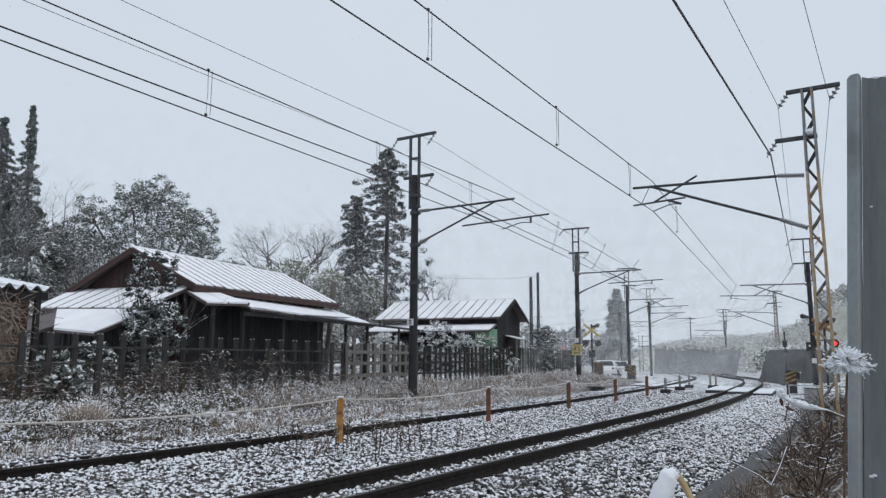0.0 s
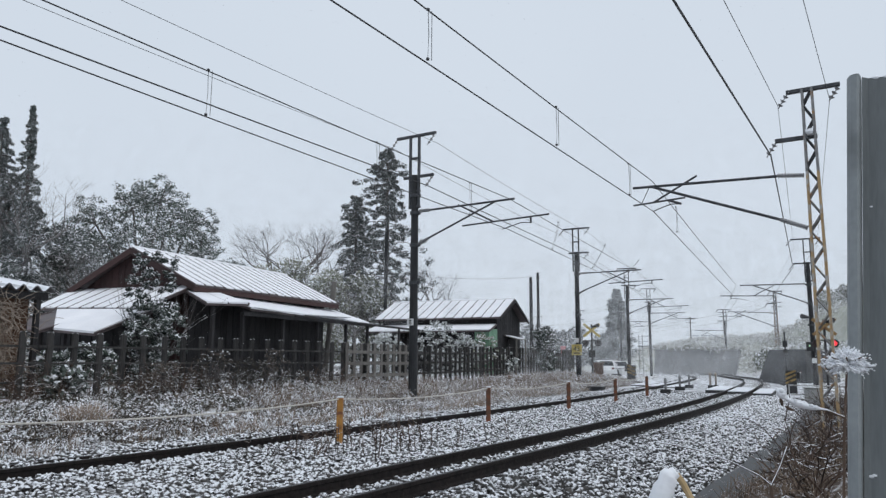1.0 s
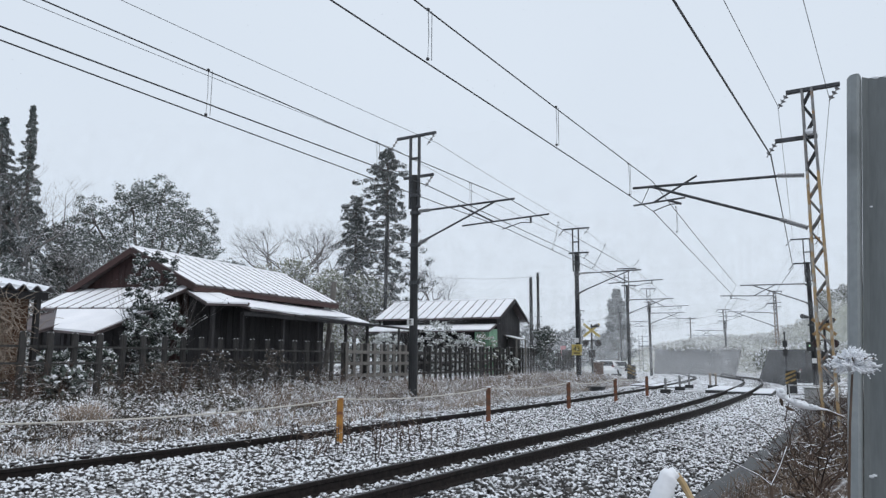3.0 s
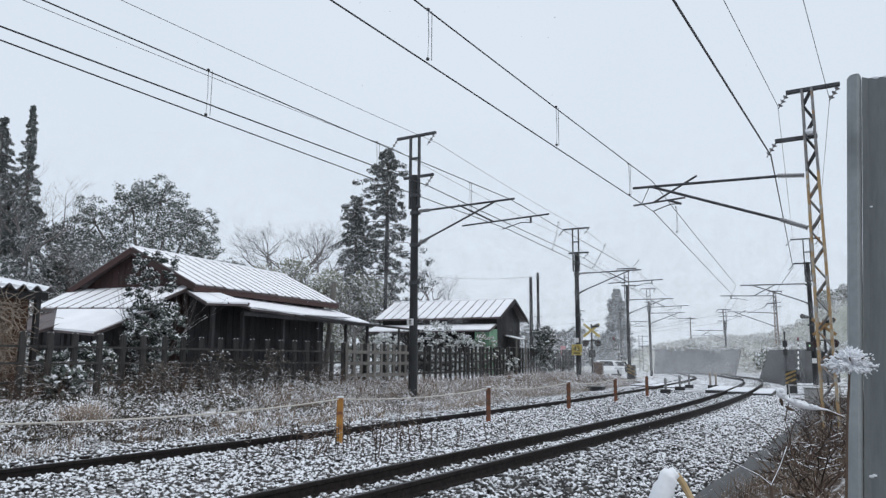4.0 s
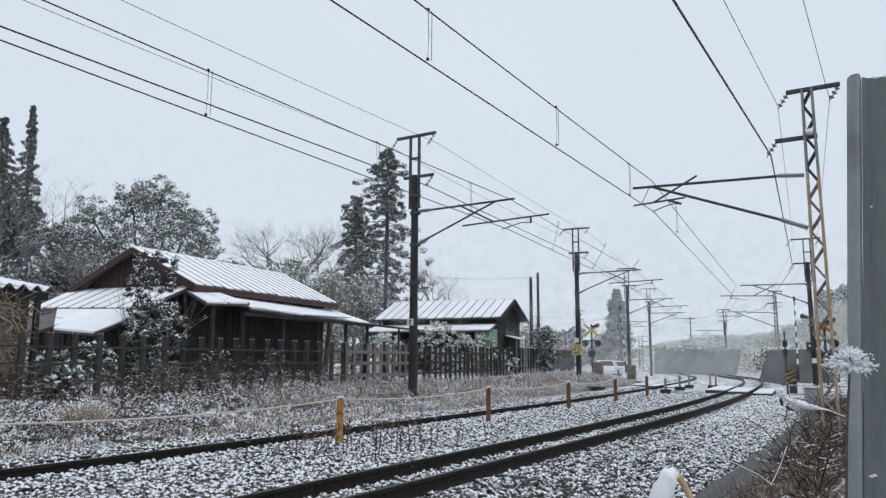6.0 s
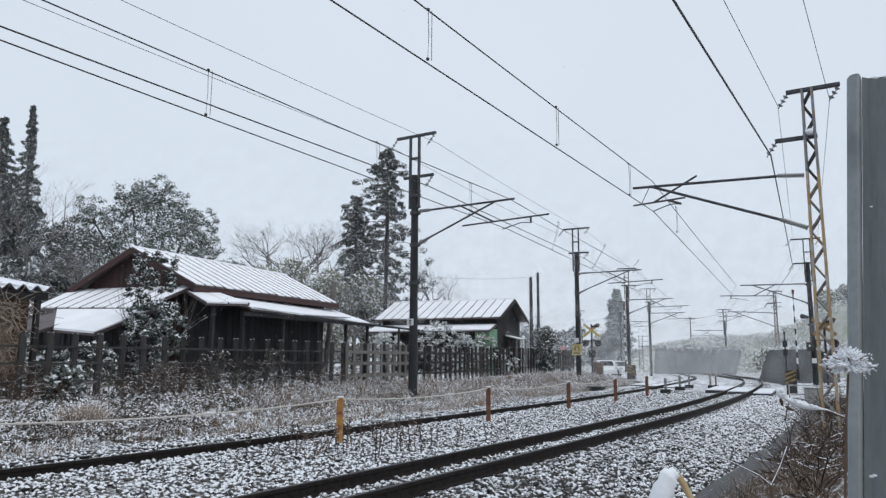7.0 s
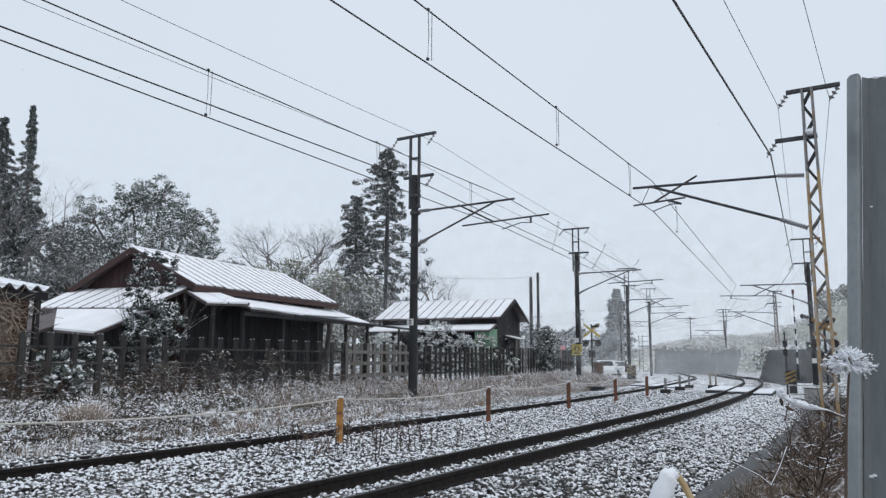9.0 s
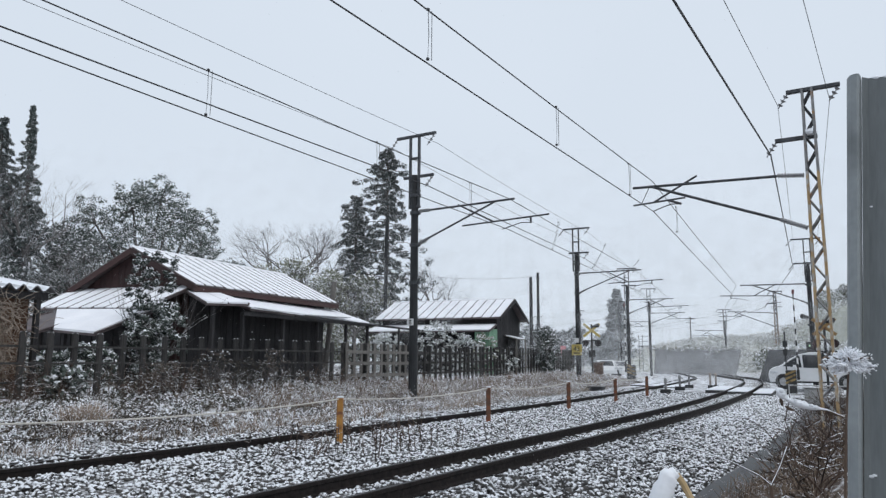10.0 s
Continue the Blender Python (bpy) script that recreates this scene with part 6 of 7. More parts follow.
for x, y, turn, lab in ((14.5, 64.0, -98, "white small car waiting at the crossing"), (16.6, 68.0, -76, "white saloon car parked beyond the crossing")):
    c2, _ = car(Matrix.Translation((x, y, gz(x, y) + 0.02)) @ Matrix.Rotation(radians(turn), 4, "Z"), lab, SEDAN, 0.8, SEDANGLASS, (1.3, -1.3), 0.3)
    bm = bmesh.new()
    quad_slab(bm, [(0.92, -0.62, 1.0), (0.92, 0.62, 1.0), (0.4, 0.55, 1.375), (0.4, -0.55, 1.375)], 0.02)
    part("windscreen", bm, GLASS, c2)

# ---- lineside things ----
CAB = mat("grey_cabinet_paint", (0.3, 0.3, 0.3), (0.42, 0.42, 0.41), 6, 0.7, 0.2, snow=0.8, wear=((0.2, 0.18, 0.15), 0.1))


RUSTBOX = mat("rust_brown_steel", (0.07, 0.045, 0.035), (0.17, 0.11, 0.085), 6, 0.8, 0.2, snow=0.8, wear=((0.2, 0.17, 0.15), 0.2))


def cabinet(s, o, w, d, h, label, m=CAB):
    v = tp(s, o)
    z = gz(v.x, v.y)
    ob = thing("lineside_cabinet", label, "equipment box", tm(s, o, z, 0, level=True), group="lineside cabinets")
    bm = bmesh.new()
    box(bm, (-w / 2, -d / 2, -0.2), (w / 2, d / 2, h), bevel=0.015)
    part("body", bm, m, ob)
    bm = bmesh.new()
    box(bm, (-w / 2 - 0.04, -d / 2 - 0.04, h), (w / 2 + 0.04, d / 2 + 0.04, h + 0.05), bevel=0.01)
    part("lid", bm, m, ob)
    bm = bmesh.new()
    box(bm, (-w / 2 + 0.05, -d / 2 - 0.012, 0.08), (w / 2 - 0.05, -d / 2 - 0.002, h - 0.06))
    part("door", bm, m, ob)


cabinet(20.5, 2.75, 0.6, 0.5, 0.85, "grey concrete equipment box beside the track")
cabinet(33, -8.6, 0.5, 0.4, 0.85, "rust-brown steel equipment box beside the crossing signal", RUSTBOX)
cabinet(23, -6.2, 0.9, 0.5, 0.15, "low dark concrete box beside the far track", ASPHALT)


def hand_rail(s, o, n, label):
    ob = thing("pipe_railing", label, "railing", tm(s, o, gz(*tp(s, o).xy), 0, level=True), group="railings")
    for z in (0.35, 0.7):
        bm = bmesh.new()
        tube(bm, (0, 0, z), (n * 0.9, 0, z), 0.025)
        part("bar", bm, CAB, ob)
    for k in range(n + 1):
        bm = bmesh.new()
        tube(bm, (k * 0.9, 0, -0.1), (k * 0.9, 0, 0.75), 0.025)
        part("upright", bm, CAB, ob)


hand_rail(23.5, 1.75, 3, "grey pipe railing beside the crossing")


def marker(s, o, h, m, base_w, label):
    v = tp(s, o, -0.1)
    ob = thing("track_marker", label, "marker post", tm(s, o, v.z, 0, level=True), group="track markers")
    bm = bmesh.new()
    tube(bm, (0, 0, 0.05), (0, 0, h), 0.05, sides=10)
    tube(bm, (0, 0, h), (0, 0, h + 0.12), 0.075, 0.04, sides=10)
    part("post", bm, m, ob)
    bm = bmesh.new()
    box(bm, (-base_w * 0.75, -0.1, -0.05), (base_w * 0.75, 0.1, 0.11), bevel=0.01)
    part("base", bm, BLACK, ob)


marker(21.5, -2.7, 0.45, INSUL, 0.26, "short grey track marker on a dark base")
marker(24.2, -2.65, 0.48, INSUL, 0.28, "short grey track marker on a dark base")
marker(28.8, -3.0, 0.52, INSUL, 0.26, "short grey track marker on a dark base")
marker(30.5, -2.2, 0.62, PALERUST, 0.16, "pale rust-stained track marker post between the tracks")
marker(31.2, -2.0, 0.62, PALERUST, 0.16, "pale rust-stained track marker post between the tracks")


def sign_plate(pole):
    bm = bmesh.new()
    box(bm, (-0.3, -0.2, 1.5), (0.24, -0.18, 2.05), bevel=0.004)
    plate = part("yellow_plate", bm, YELLOW, pole, "yellow plate with black figures")
    cu = bpy.data.curves.new("figures", "FONT")
    cu.body, cu.size, cu.extrude, cu.align_x = "43", 0.36, 0.002, "CENTER"
    t = new("figures", cu)
    cu.materials.append(BLACK)
    t.parent = plate
    t.matrix_basis = Matrix.Translation((-0.03, -0.205, 1.71)) @ Matrix.Rotation(radians(90), 4, "X")
    bm = bmesh.new()
    for k in range(5):
        box(bm, (-0.2 + 0.07 * k, -0.206, 1.56), (-0.155 + 0.07 * k, -0.201, 1.64))
    part("plate_bars", bm, BLACK, plate)
    bm = bmesh.new()
    box(bm, (-0.1, -0.17, 2.15), (0.08, -0.155, 2.38))
    part("number_plate", bm, WHITE, pole, "small white plate")


sign_plate(pole_b)


def pole_signal(pole):
    """A small signal with a green light, and a speaker, on the pole's shaft."""
    bm = bmesh.new()
    box(bm, (0.0, 0.12, 2.22), (0.34, 0.4, 2.7), bevel=0.03)
    case = part("signal_case", bm, BLACK, pole, "small dark signal case with a green light")
    bm = bmesh.new()
    tube(bm, (0.18, 0.4, 2.5), (0.18, 0.45, 2.5), 0.05, sides=14)
    part("green_light", bm, glow("lit_green_lens", (0.5, 0.75, 0.5), 0.12), case)
    bm = bmesh.new()
    tube(bm, (0.1, 0.1, 4.0), (0.45, 0.4, 4.05), 0.06, 0.13, sides=14)
    part("speaker", bm, BLACK, pole)
    bm = bmesh.new()
    box(bm, (-0.11, 0.13, 1.6), (0.11, 0.15, 1.85))
    part("number_plate", bm, WHITE, pole, "small white plate")


pole_signal(pole_r)


def signal_post(s, o, h, label):
    v = tp(s, o)
    z = gz(v.x, v.y)
    ob = thing("signal_post", label, "signal post", Matrix.Translation((v.x, v.y, z)) @ Matrix.Rotation(radians(-26), 4, "Z"))
    bm = bmesh.new()
    tube(bm, (0, 0, -0.2), (0, 0, h), 0.035, sides=10)
    part("post", bm, STEEL, ob)
    for k in (0.75, 0.35):
        bm = bmesh.new()
        box(bm, (-0.1, -0.12, h - k - 0.3), (0.1, 0.06, h - k), bevel=0.015)
        part("lamp_case", bm, BLACK, ob)
    bm = bmesh.new()
    tube(bm, (0, 0, h), (0, 0, h + 0.08), 0.07, 0.02, sides=10)
    part("cap", bm, BLACK, ob)


signal_post(28.6, 1.45, 2.9, "thin steel post with two black lamp cases")


def mast_platform(pole):
    """The ladder and small railed platform on the mast beyond the crossing."""
    for x in (-1.1, -0.75):
        bm = bmesh.new()
        tube(bm, (x, 0, 0), (x, 0, 3.6), 0.03, sides=6)
        part("ladder_rail", bm, STEEL, pole)
    for k in range(9):
        bm = bmesh.new()
        tube(bm, (-1.1, 0, 0.3 + k * 0.36), (-0.75, 0, 0.3 + k * 0.36), 0.018, sides=6)
        part("rung", bm, STEEL, pole)
    bm = bmesh.new()
    box(bm, (-1.2, -0.4, 2.5), (0.1, 0.4, 2.58))
    part("platform", bm, STEEL, pole)
    bm = bmesh.new()
    for z in (3.0, 3.5):
        tube(bm, (-1.2, -0.4, z), (0.0, -0.4, z), 0.02, sides=6)
    part("guard_rail", bm, STEEL, pole)


mast_platform(far_poles[0])


def utility_pole(x, y, h, r, label, arm=False):
    ob = thing("utility_pole", label, "utility pole", Matrix.Translation((x, y, gz(x, y))), group="utility poles")
    bm = bmesh.new()
    tube(bm, (0, 0, -0.3), (0, 0, h), r, r * 0.75, sides=10)
    part("shaft", bm, POLE, ob)
    bm = bmesh.new()
    box(bm, (-0.5 if arm else -0.16, -0.05, h - 0.5), (0.5 if arm else 0.16, 0.05, h - 0.42))
    part("crossarm", bm, STEEL, ob)


utility_pole(7.45, 60, 8.3, 0.17, "tall bare utility pole behind the small house")
utility_pole(8.05, 60, 8.7, 0.14, "tall bare utility pole behind the small house")
utility_pole(-3.1, 38.5, 8.6, 0.11, "thin wooden utility pole among the trees")
bm = bmesh.new()
tube(bm, (-5.05, 31, 0.4), (-4.75, 31, 4.6), 0.12, sides=8)
tagged(part("leaning_post", bm, PALEWOOD), "pale leaning wooden post behind the house", "post")

bm = bmesh.new()
tube(bm, (11.75, 70, 0), (11.75, 70, 2.2), 0.04, sides=6)
red_sign = tagged(part("red_sign", bm, STEEL), "small faded red board on a post beyond the fence", "sign")
bm = bmesh.new()
box(bm, (11.5, 69.9, 1.5), (12.0, 69.94, 2.5))
part("board", bm, mat("faded_red_board", (0.5, 0.16, 0.18), (0.62, 0.24, 0.26), 4, 0.7, 0), red_sign)

wire("service_wire", [Vector((-3.1, 38.5, 5.9)), Vector((8.05, 60, 8.2))], 0.01, "thin service wire between the utility poles", sag=0.3)

# ---- beyond the crossing: retaining walls, hedge, embankment ----
# far wall: base colour lightened to carry the distance haze
WALL = mat("haze_paled_wet_concrete", (0.15, 0.153, 0.158), (0.27, 0.273, 0.278), 1.5, 0.7, 0.4, stretch=(1, 1, 0.4), snow=0.75)
FROSTSCRUB = mat("pale_rimed_scrub", (0.4, 0.41, 0.37), (0.68, 0.68, 0.65), 2, 0.9, 0, island=0.7, snow=0.4)
BANK = mat("snowy_grass_bank", (0.22, 0.23, 0.17), (0.5, 0.51, 0.45), 1.2, 0.95, 0.3, fine=9, snow=1.05, snow_amp=0.5, snow_scale=1.2)


# near wall: the same concrete without that haze, in a darker base colour
NEARWALL = mat("dark_concrete_wall", (0.04, 0.041, 0.043), (0.095, 0.097, 0.1), 1.5, 0.7, 0.4, stretch=(1, 1, 0.4), snow=0.75)


def block_wall(name, pts, h, t, label, slope=0.0):
    bm = bmesh.new()
    for (a, b) in zip(pts, pts[1:]):
        a, b = Vector((*a, 0)), Vector((*b, 0))
        d = (b - a).normalized()
        n = Vector((-d.y, d.x, 0)) * t
        z0 = -0.6
        lo = [bm.verts.new(p + Vector((0, 0, z0))) for p in (a, b, b + n, a + n)]
        hi = [bm.verts.new(p + Vector((0, 0, h))) for p in (a + d * slope, b, b + n, a + n + d * slope)]
        bm.faces.new(hi)
        for k in range(4):
            bm.faces.new((lo[k], lo[(k + 1) % 4], hi[(k + 1) % 4], hi[k]))
        slope = 0
    bmesh.ops.recalc_face_normals(bm, faces=bm.faces)
    tagged(part(name, bm, NEARWALL), label, "retaining wall", kind="structure")


block_wall("retaining_wall_near", [(22.6, 52.0), (22.0, 46.5), (22.5, 44.6)], 1.95, 2.5, "dark concrete retaining wall beside the crossing", slope=3.0)

def far_wall():
    """A long low concrete wall with sloping ends."""
    m = Matrix.Translation((28.2, 80.2, -0.4)) @ Matrix.Rotation(math.atan2(-4.0, 7.5), 4, "Z")
    bm = bmesh.new()
    box(bm, (-4.6, 0.0, 0), (4.0, 1.6, 2.75))
    for v in bm.verts:
        if v.co.x > 3.5 and v.co.z > 2:
            v.co.x += 0.7
        if v.co.x < -4 and v.co.z > 2:
            v.co.x += 0.25
    tagged(part("retaining_wall_far", bm, WALL, m=m), "long dark concrete retaining wall beyond the tracks", "retaining wall", kind="structure")


far_wall()


def bank_z(X, Y):
    az = X / Y
    base = np.interp(az, [0.22, 0.28, 0.37, 0.43, 0.47, 0.52, 0.6, 0.9], [0, 2.6, 4.2, 4.4, 4.8, 6.5, 8.5, 9.5])
    rise = np.clip((Y - 84 + (az > 0.45) * (az - 0.45) * 170) / 18, 0, 1)
    rise = rise * rise * (3 - 2 * rise)
    return -0.7 + (base + 0.5) * rise, rise


def embankment():
    """The snowy slope behind the tracks, rising to the right."""
    xs, ys = np.linspace(18, 95, 110), np.linspace(62, 150, 90)
    X, Y = np.meshgrid(xs, ys)
    Z, rise = bank_z(X, Y)
    rng = np.random.default_rng(2)
    Z = Z + rng.normal(0, 0.1, X.shape) * rise
    v = np.stack([X.ravel(), Y.ravel(), Z.ravel()], 1)
    w, h = len(xs), len(ys)
    i = (np.arange(h - 1)[:, None] * w + np.arange(w - 1)).ravel()
    f = np.stack([i, i + 1, i + 1 + w, i + w], 1)
    tagged(arr_mesh("embankment", v, f, BANK, smooth=True), "pale snowy grass embankment beyond the crossing", "embankment", kind="structure")
    rng = np.random.default_rng(12)

    def place(r, n):
        x, y = r.uniform(26, 70, n), r.uniform(84, 112, n)
        z = bank_z(x, y)[0]
        ok = (x / y < 0.62) & (z > 0.2)
        return x[ok], y[ok], z[ok]
    blades("bank_scrub", 16000, place, 0.3, 1.0, 0.03, FROSTSCRUB, 14, "pale frosted scrub on the embankment", 0.8)


embankment()


def bank_bushes(n, seed, spots, material, r, label):
    """Low rimed bushes in an uncounted spread; spots gives their feet."""
    rng = np.random.default_rng(seed)
    c = spots(rng, n)
    k = 7
    cs = (c[:, None] + rng.normal(0, 1, (len(c), k, 3)) * np.array([r, r, r * 0.35])).reshape(-1, 3)
    cs[:, 2] = np.maximum(cs[:, 2], np.repeat(c[:, 2], k)) + 0.1
    tagged(leaf_cloud("bank_bushes", cs, rng.uniform(0.25, 0.6, len(cs)) * r, 16, 0.13, material, None, seed, flat=0.75), label, "bushes", kind="stuff")


def on_slope(x0, x1, y0, y1):
    def spots(rng, n):
        x, y = rng.uniform(x0, x1, n), rng.uniform(y0, y1, n)
        z = bank_z(x, y)[0]
        ok = z > -0.3
        return np.stack([x, y, z], 1)[ok]
    return spots


BROWNBUSH = mat("rimed_brown_bush", (0.24, 0.24, 0.19), (0.46, 0.46, 0.4), 2, 0.9, 0, island=0.7, snow=0.45, snow_amp=0.35, snow_scale=2)
bank_bushes(260, 141, on_slope(30, 60, 82, 108), FROSTSCRUB, 0.7, "low rimed bushes spread over the embankment")
bank_bushes(260, 142, on_slope(33, 60, 78, 104), BROWNBUSH, 0.6, "brownish rimed bushes spread over the embankment")
WALL_AT = Matrix.Translation((28.2, 80.2, -0.4)) @ Matrix.Rotation(math.atan2(-4.0, 7.5), 4, "Z")


def along_wall(rng, n):
    x, y = rng.uniform(-4.6, 4.6, n), rng.uniform(0.1, 2.2, n)
    return np.array([WALL_AT @ Vector((a, b, 2.62 + 0.25 * math.sin(a * 2.1) * math.sin(a * 0.7))) for a, b in zip(x, y)])


bank_bushes(70, 143, along_wall, BROWNBUSH, 0.4, "rimed growth hanging over the wall's top edge")


def near_wall_top(rng, n):
    t = rng.uniform(0, 1, n)
    return np.stack([23.4 + rng.uniform(-0.2, 2.0, n), 42 + 8.5 * t, np.full(n, 1.95)], 1)


bank_bushes(60, 144, near_wall_top, FROSTSCRUB, 0.4, "rimed growth on top of the near retaining wall")
rail_top = thing("pipe_railing", "pale pipe railing on top of the retaining wall", "railing", Matrix.Translation((22.35, 51.5, 1.95)) @ Matrix.Rotation(math.atan2(-5.5, 0.3), 4, "Z"), group="railings")
for k in range(7):
    bm = bmesh.new()
    tube(bm, (0.2 + k * 0.9, 0.9, -0.1), (0.2 + k * 0.9, 0.9, 0.85), 0.025, sides=6)
    part("upright", bm, CAB, rail_top)
for z in (0.42, 0.83):
    bm = bmesh.new()
    tube(bm, (0.1, 0.9, z), (5.7, 0.9, z), 0.022, sides=6)
    part("bar", bm, CAB, rail_top)
for x, y, h, sd in ((10, 112, 6, 171), (15.5, 118, 7, 172), (19, 122, 6, 173), (6, 108, 5, 174), (23, 128, 7, 175), (29, 132, 6, 176)):
    broad_tree(x, y, h, 3.4, sd, HAZECEDAR, "trees beyond the crossing, paled for haze and dusted with snow", leaves=8000, size=0.2, low=0.05)
for x, y, h, sd in ((49.5, 92, 3.2, 71), (52, 95, 3.8, 72), (55, 97, 4.2, 73), (58, 99, 4.5, 75)):
    broad_tree(x, y, h, 1.7, sd, PALELEAF, "frosted tree on the embankment", leaves=6000, z0=float(bank_z(np.array([x]), np.array([y]))[0][0]) - 0.2, size=0.14, low=0.1)
for x, y, sd in ((28.5, 62, 81), (30.5, 58, 82), (31.5, 66, 83), (33, 54, 84)):
    shrub(x, y, 2.6, 1.6, sd, PALELEAF, 5000, "frosted pale shrub on the slope", 0.1)


def pylon(x, y, z, h):
    ob = thing("far_pylon", "thin faraway wooden wire pole on the embankment", "utility pole", Matrix.Translation((x, y, z)), group="far poles")
    bm = bmesh.new()
    tube(bm, (0, 0, -1), (0, 0, h), 0.12, 0.09, sides=6)
    part("shaft", bm, TWIG, ob)
    for k in (0.4, 1.1):
        bm = bmesh.new()
        box(bm, (-0.8, -0.05, h - k), (0.8, 0.05, h - k + 0.1))
        part("crossarm", bm, TWIG, ob)


pylon(48, 122, 4, 5.5)
pylon(52.5, 112, 4, 6.5)
pylon(43, 124, 4, 4.5)


# ---- falling snow: flakes that drift down together in a few loose sheets; distance haze as added translucent wisps ----
def snowfall(seed, n, near, far, size):
    rng = np.random.default_rng(seed)
    d = near + (far - near) * rng.uniform(0, 1, n) ** 0.6
    az = rng.uniform(-0.75, 0.75, n)
    p = np.stack([d * az, d, rng.uniform(-0.5, 18, n) * np.maximum(0.35, d / far) + rng.uniform(0, 9, n)], 1)
    r = size * rng.uniform(0.5, 1.3, n)
    tri = rng.normal(0, 1, (n, 3, 3))
    tri /= np.linalg.norm(tri, axis=2)[:, :, None]
    oct_v = np.concatenate([tri, -tri], 1) * r[:, None, None] + p[:, None]
    q = np.array([(0, 1, 2), (0, 2, 4), (0, 4, 5), (0, 5, 1), (3, 2, 1), (3, 4, 2), (3, 5, 4), (3, 1, 5)])
    f = (np.arange(n)[:, None, None] * 6 + q[None]).reshape(-1, 3)
    ob = arr_mesh("snow_and_haze", oct_v.reshape(-1, 3), f, SNOW, smooth=True)
    return tagged(ob, "loose snowflakes drifting down through the air", "snow", kind="stuff")


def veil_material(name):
    """Pale see-through haze that hides a small share of what is behind it, thinning towards each wisp's rim."""
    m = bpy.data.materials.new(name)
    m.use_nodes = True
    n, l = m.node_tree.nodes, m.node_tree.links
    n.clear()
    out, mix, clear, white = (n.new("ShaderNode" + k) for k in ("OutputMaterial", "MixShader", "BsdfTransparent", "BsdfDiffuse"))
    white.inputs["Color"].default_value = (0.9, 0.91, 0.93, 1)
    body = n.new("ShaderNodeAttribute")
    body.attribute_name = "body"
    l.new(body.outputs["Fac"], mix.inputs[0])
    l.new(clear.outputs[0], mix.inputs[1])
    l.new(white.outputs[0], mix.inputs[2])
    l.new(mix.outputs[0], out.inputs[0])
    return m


# stand-in for haze, not solid snow
HAZE = veil_material("distance_haze")


def haze_wisps(seed, y0, y1, gap, top, cover, sides=8):
    """Distance haze put in as soft drifting translucent wisps from y0 to y1, larger far off, thinner higher up."""
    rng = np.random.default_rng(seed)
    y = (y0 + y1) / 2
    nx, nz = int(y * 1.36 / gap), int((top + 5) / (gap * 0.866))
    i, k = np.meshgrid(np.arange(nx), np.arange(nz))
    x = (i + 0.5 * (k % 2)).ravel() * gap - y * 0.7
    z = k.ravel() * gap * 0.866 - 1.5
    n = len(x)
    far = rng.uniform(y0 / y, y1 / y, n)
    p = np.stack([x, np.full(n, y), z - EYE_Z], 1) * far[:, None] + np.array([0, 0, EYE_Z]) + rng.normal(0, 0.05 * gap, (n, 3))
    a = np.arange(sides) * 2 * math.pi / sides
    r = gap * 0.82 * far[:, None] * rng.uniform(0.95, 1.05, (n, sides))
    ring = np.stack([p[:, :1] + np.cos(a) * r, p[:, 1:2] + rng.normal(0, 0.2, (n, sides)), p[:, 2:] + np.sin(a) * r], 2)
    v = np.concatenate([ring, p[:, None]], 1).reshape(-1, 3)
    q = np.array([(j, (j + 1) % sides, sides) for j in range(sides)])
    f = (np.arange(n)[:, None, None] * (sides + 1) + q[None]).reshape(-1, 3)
    ob = arr_mesh("snow_and_haze", v, f, HAZE)
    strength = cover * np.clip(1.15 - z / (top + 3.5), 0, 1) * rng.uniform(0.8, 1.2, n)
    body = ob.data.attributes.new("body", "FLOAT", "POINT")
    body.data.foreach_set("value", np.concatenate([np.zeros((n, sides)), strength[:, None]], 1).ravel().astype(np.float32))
    return tagged(ob, "pale translucent wisps standing in for distance haze", "snow", kind="stuff")


# the last two sheets are haze wisps, spaced as the camera sees them
drifting_sheets = [(snowfall(91, 700, 3, 12, 0.0035), 0.5, -10.5), (snowfall(92, 2600, 8, 30, 0.006), -0.6, -9.5), (snowfall(93, 5000, 20, 70, 0.011), 0.9, -9.0),
               (haze_wisps(94, 33, 42, 0.9, 12, 0.14), 0.8, -2.0), (haze_wisps(95, 64, 78, 1.8, 15, 0.27), 1.2, -2.0)]


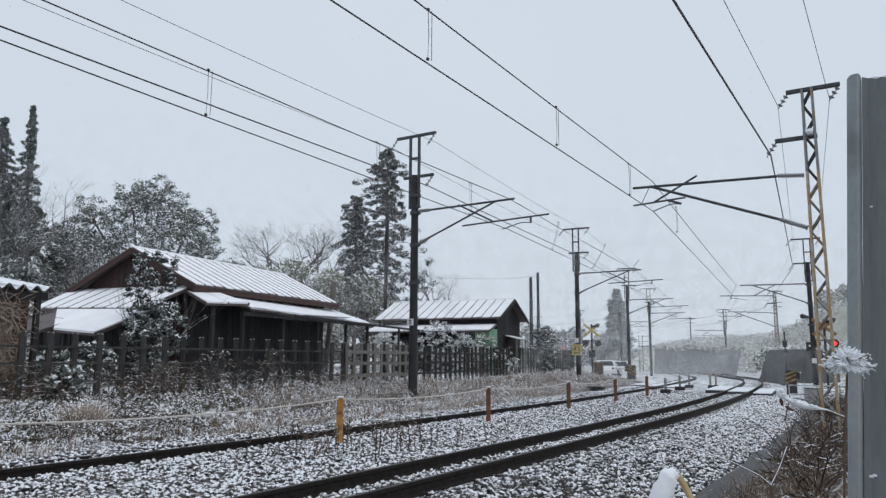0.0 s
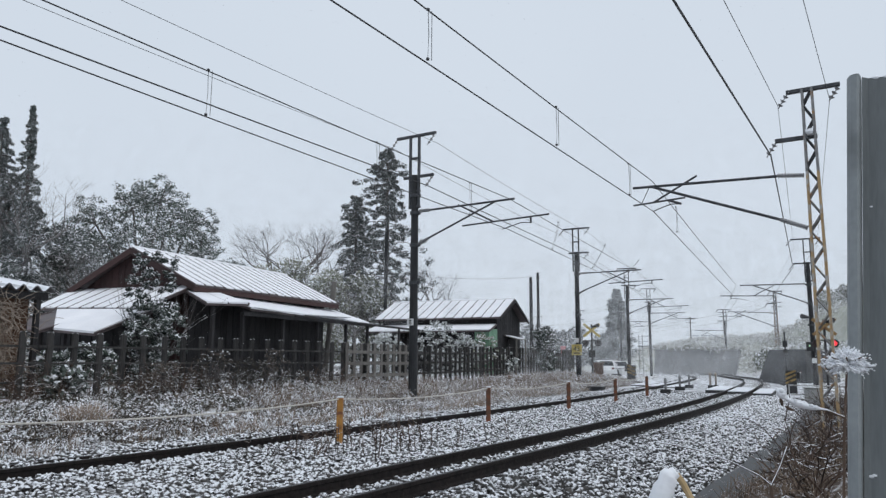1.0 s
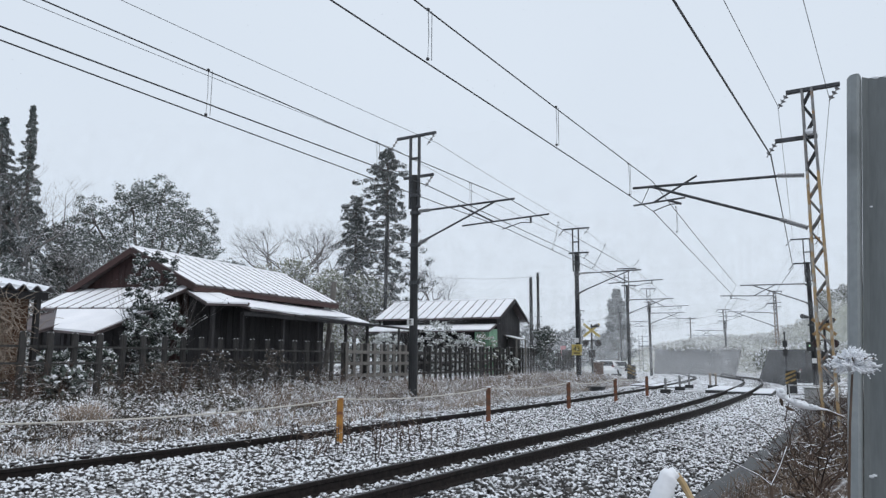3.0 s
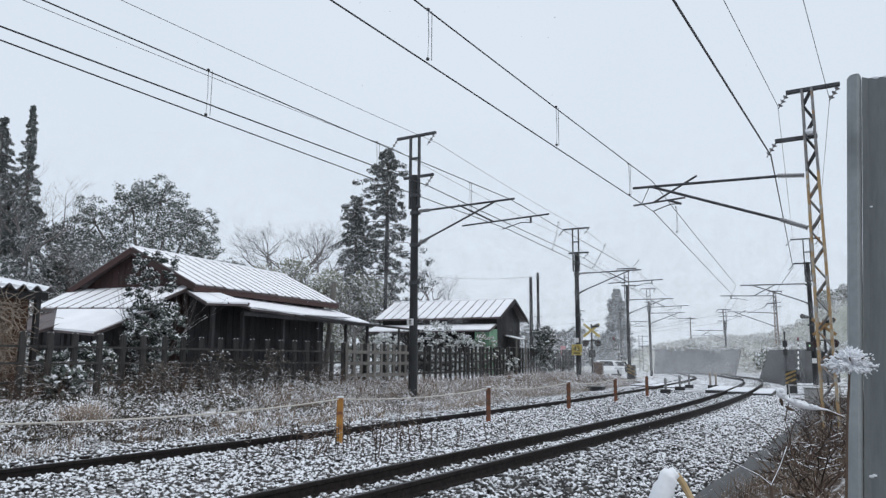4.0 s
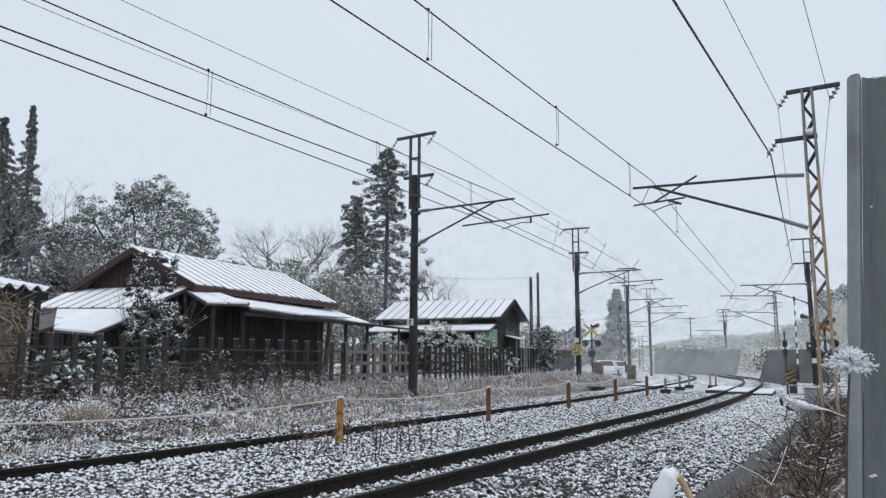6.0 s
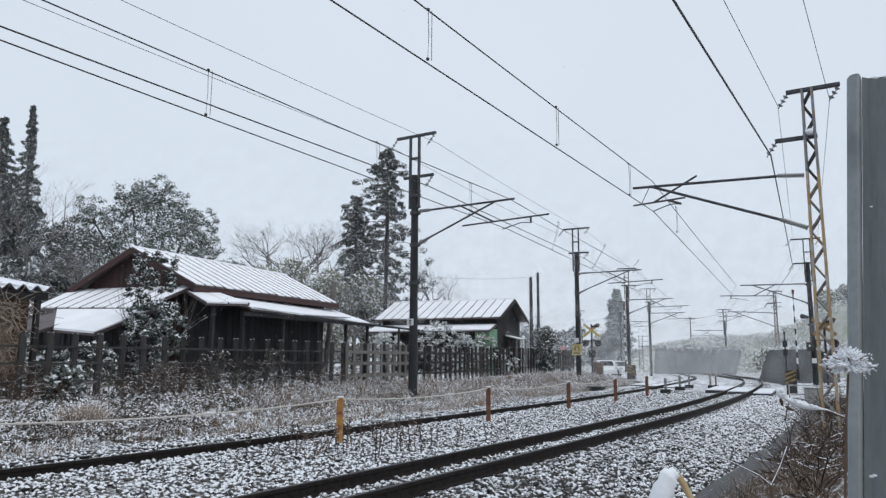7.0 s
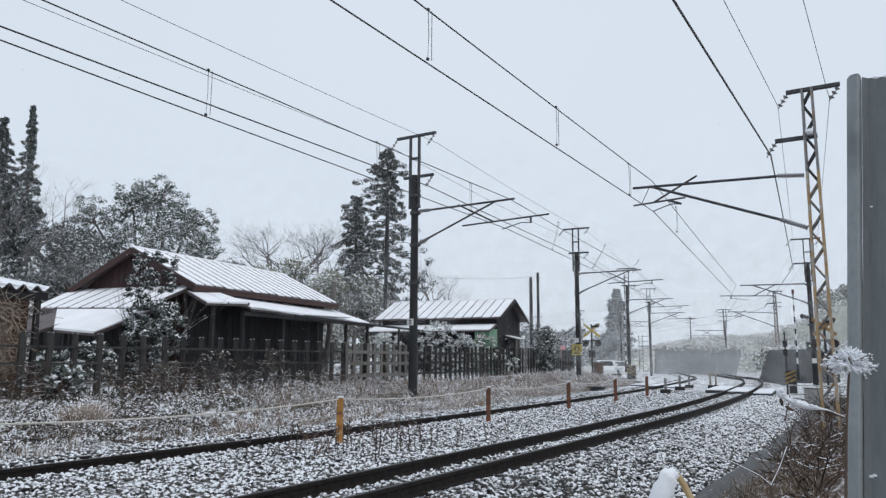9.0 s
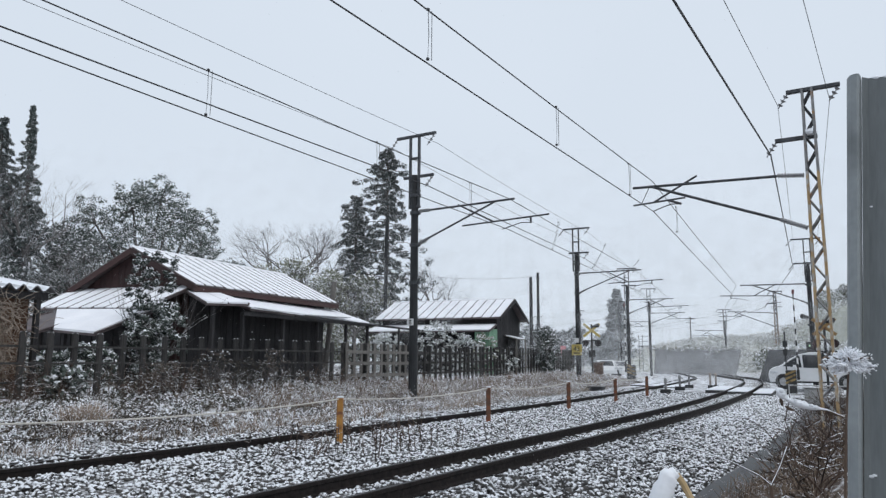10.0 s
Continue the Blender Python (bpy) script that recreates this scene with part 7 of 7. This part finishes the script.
# ---- what moves ----
def motions():
    angles = [(0, 1), (2.8, 1), (3.2, 7), (3.8, 22), (4.1, 29), (4.5, 37), (5.0, 48), (5.5, 57), (6.0, 70), (6.5, 82), (6.9, 89), (7.2, 90), (10, 90)]
    for arm in (arm_right, arm_left):
        walk(arm, [(t, pose(*arm.location, a, 0, 0)) for t, a in angles])
    # the van comes up to the crossing and drives on to it
    way = [(0, 34.0), (4.0, 21.0), (7.0, 10.5), (8.5, 5.2), (9.2, 2.75), (9.4, 2.1), (9.6, 1.4), (9.8, 0.7), (10.0, 0.0)]
    turn = Matrix.Rotation(radians(van_turn), 4, "Z")
    walk(minivan, [(t, Matrix.Translation(van_end - ROAD_DIR * d) @ turn) for t, d in way])
    for w in van_wheels:
        rows = []
        for i in range(0, 301):
            t = i / 30
            d = float(np.interp(t, [k for k, _ in way], [k for _, k in way]))
            rows.append((t, pose(*w.location, 0, math.degrees(-d / 0.33) % 360, 0)))
        walk(w, rows)
    # the lamps blink by turns, then stay dark
    lit = ((0.0, 1), (0.13, 1), (0.2, 0), (0.63, 0), (0.7, 1), (1.27, 1), (1.34, 0), (1.9, 0), (1.97, 0), (10, 0)), ((0.0, 0), (0.13, 0), (0.2, 1), (0.63, 1), (0.7, 0), (1.27, 0), (1.34, 1), (1.9, 1), (1.97, 0), (10, 0))
    for lens, states in zip(lenses[::-1], lit):
        rows, last = [], None
        for t, on in states:
            a = 0 if on else 180
            if last is not None and a != last[1]:
                for k in (1, 2):
                    rows.append((last[0] + (t - last[0]) * k / 3, pose(*lens.location, 0, 0, last[1] + (a - last[1]) * k / 3)))
            rows.append((t, pose(*lens.location, 0, 0, a)))
            last = (t, a)
        walk(lens, rows)
    # the seed head sways in the wind
    sway = [(0, 0), (0.6, 0.4), (1.2, -0.2), (1.8, 0.7), (2.4, 0.1), (3.2, 0.5), (4.0, 0.2), (4.8, -0.1), (5.1, 0.9), (5.5, 0.8), (6.0, 0.2), (6.8, 0.1), (7.6, 0), (8.4, -0.2), (9.2, 0.2), (10, 0.1)]
    at = head_ob.location.copy()
    walk(head_ob, [(t, pose(*at, 0, a * 0.9, 0)) for t, a in sway])
    for ob, dx, dz in drifting_sheets:
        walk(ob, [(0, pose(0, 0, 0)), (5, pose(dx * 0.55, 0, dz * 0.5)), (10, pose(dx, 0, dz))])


motions()
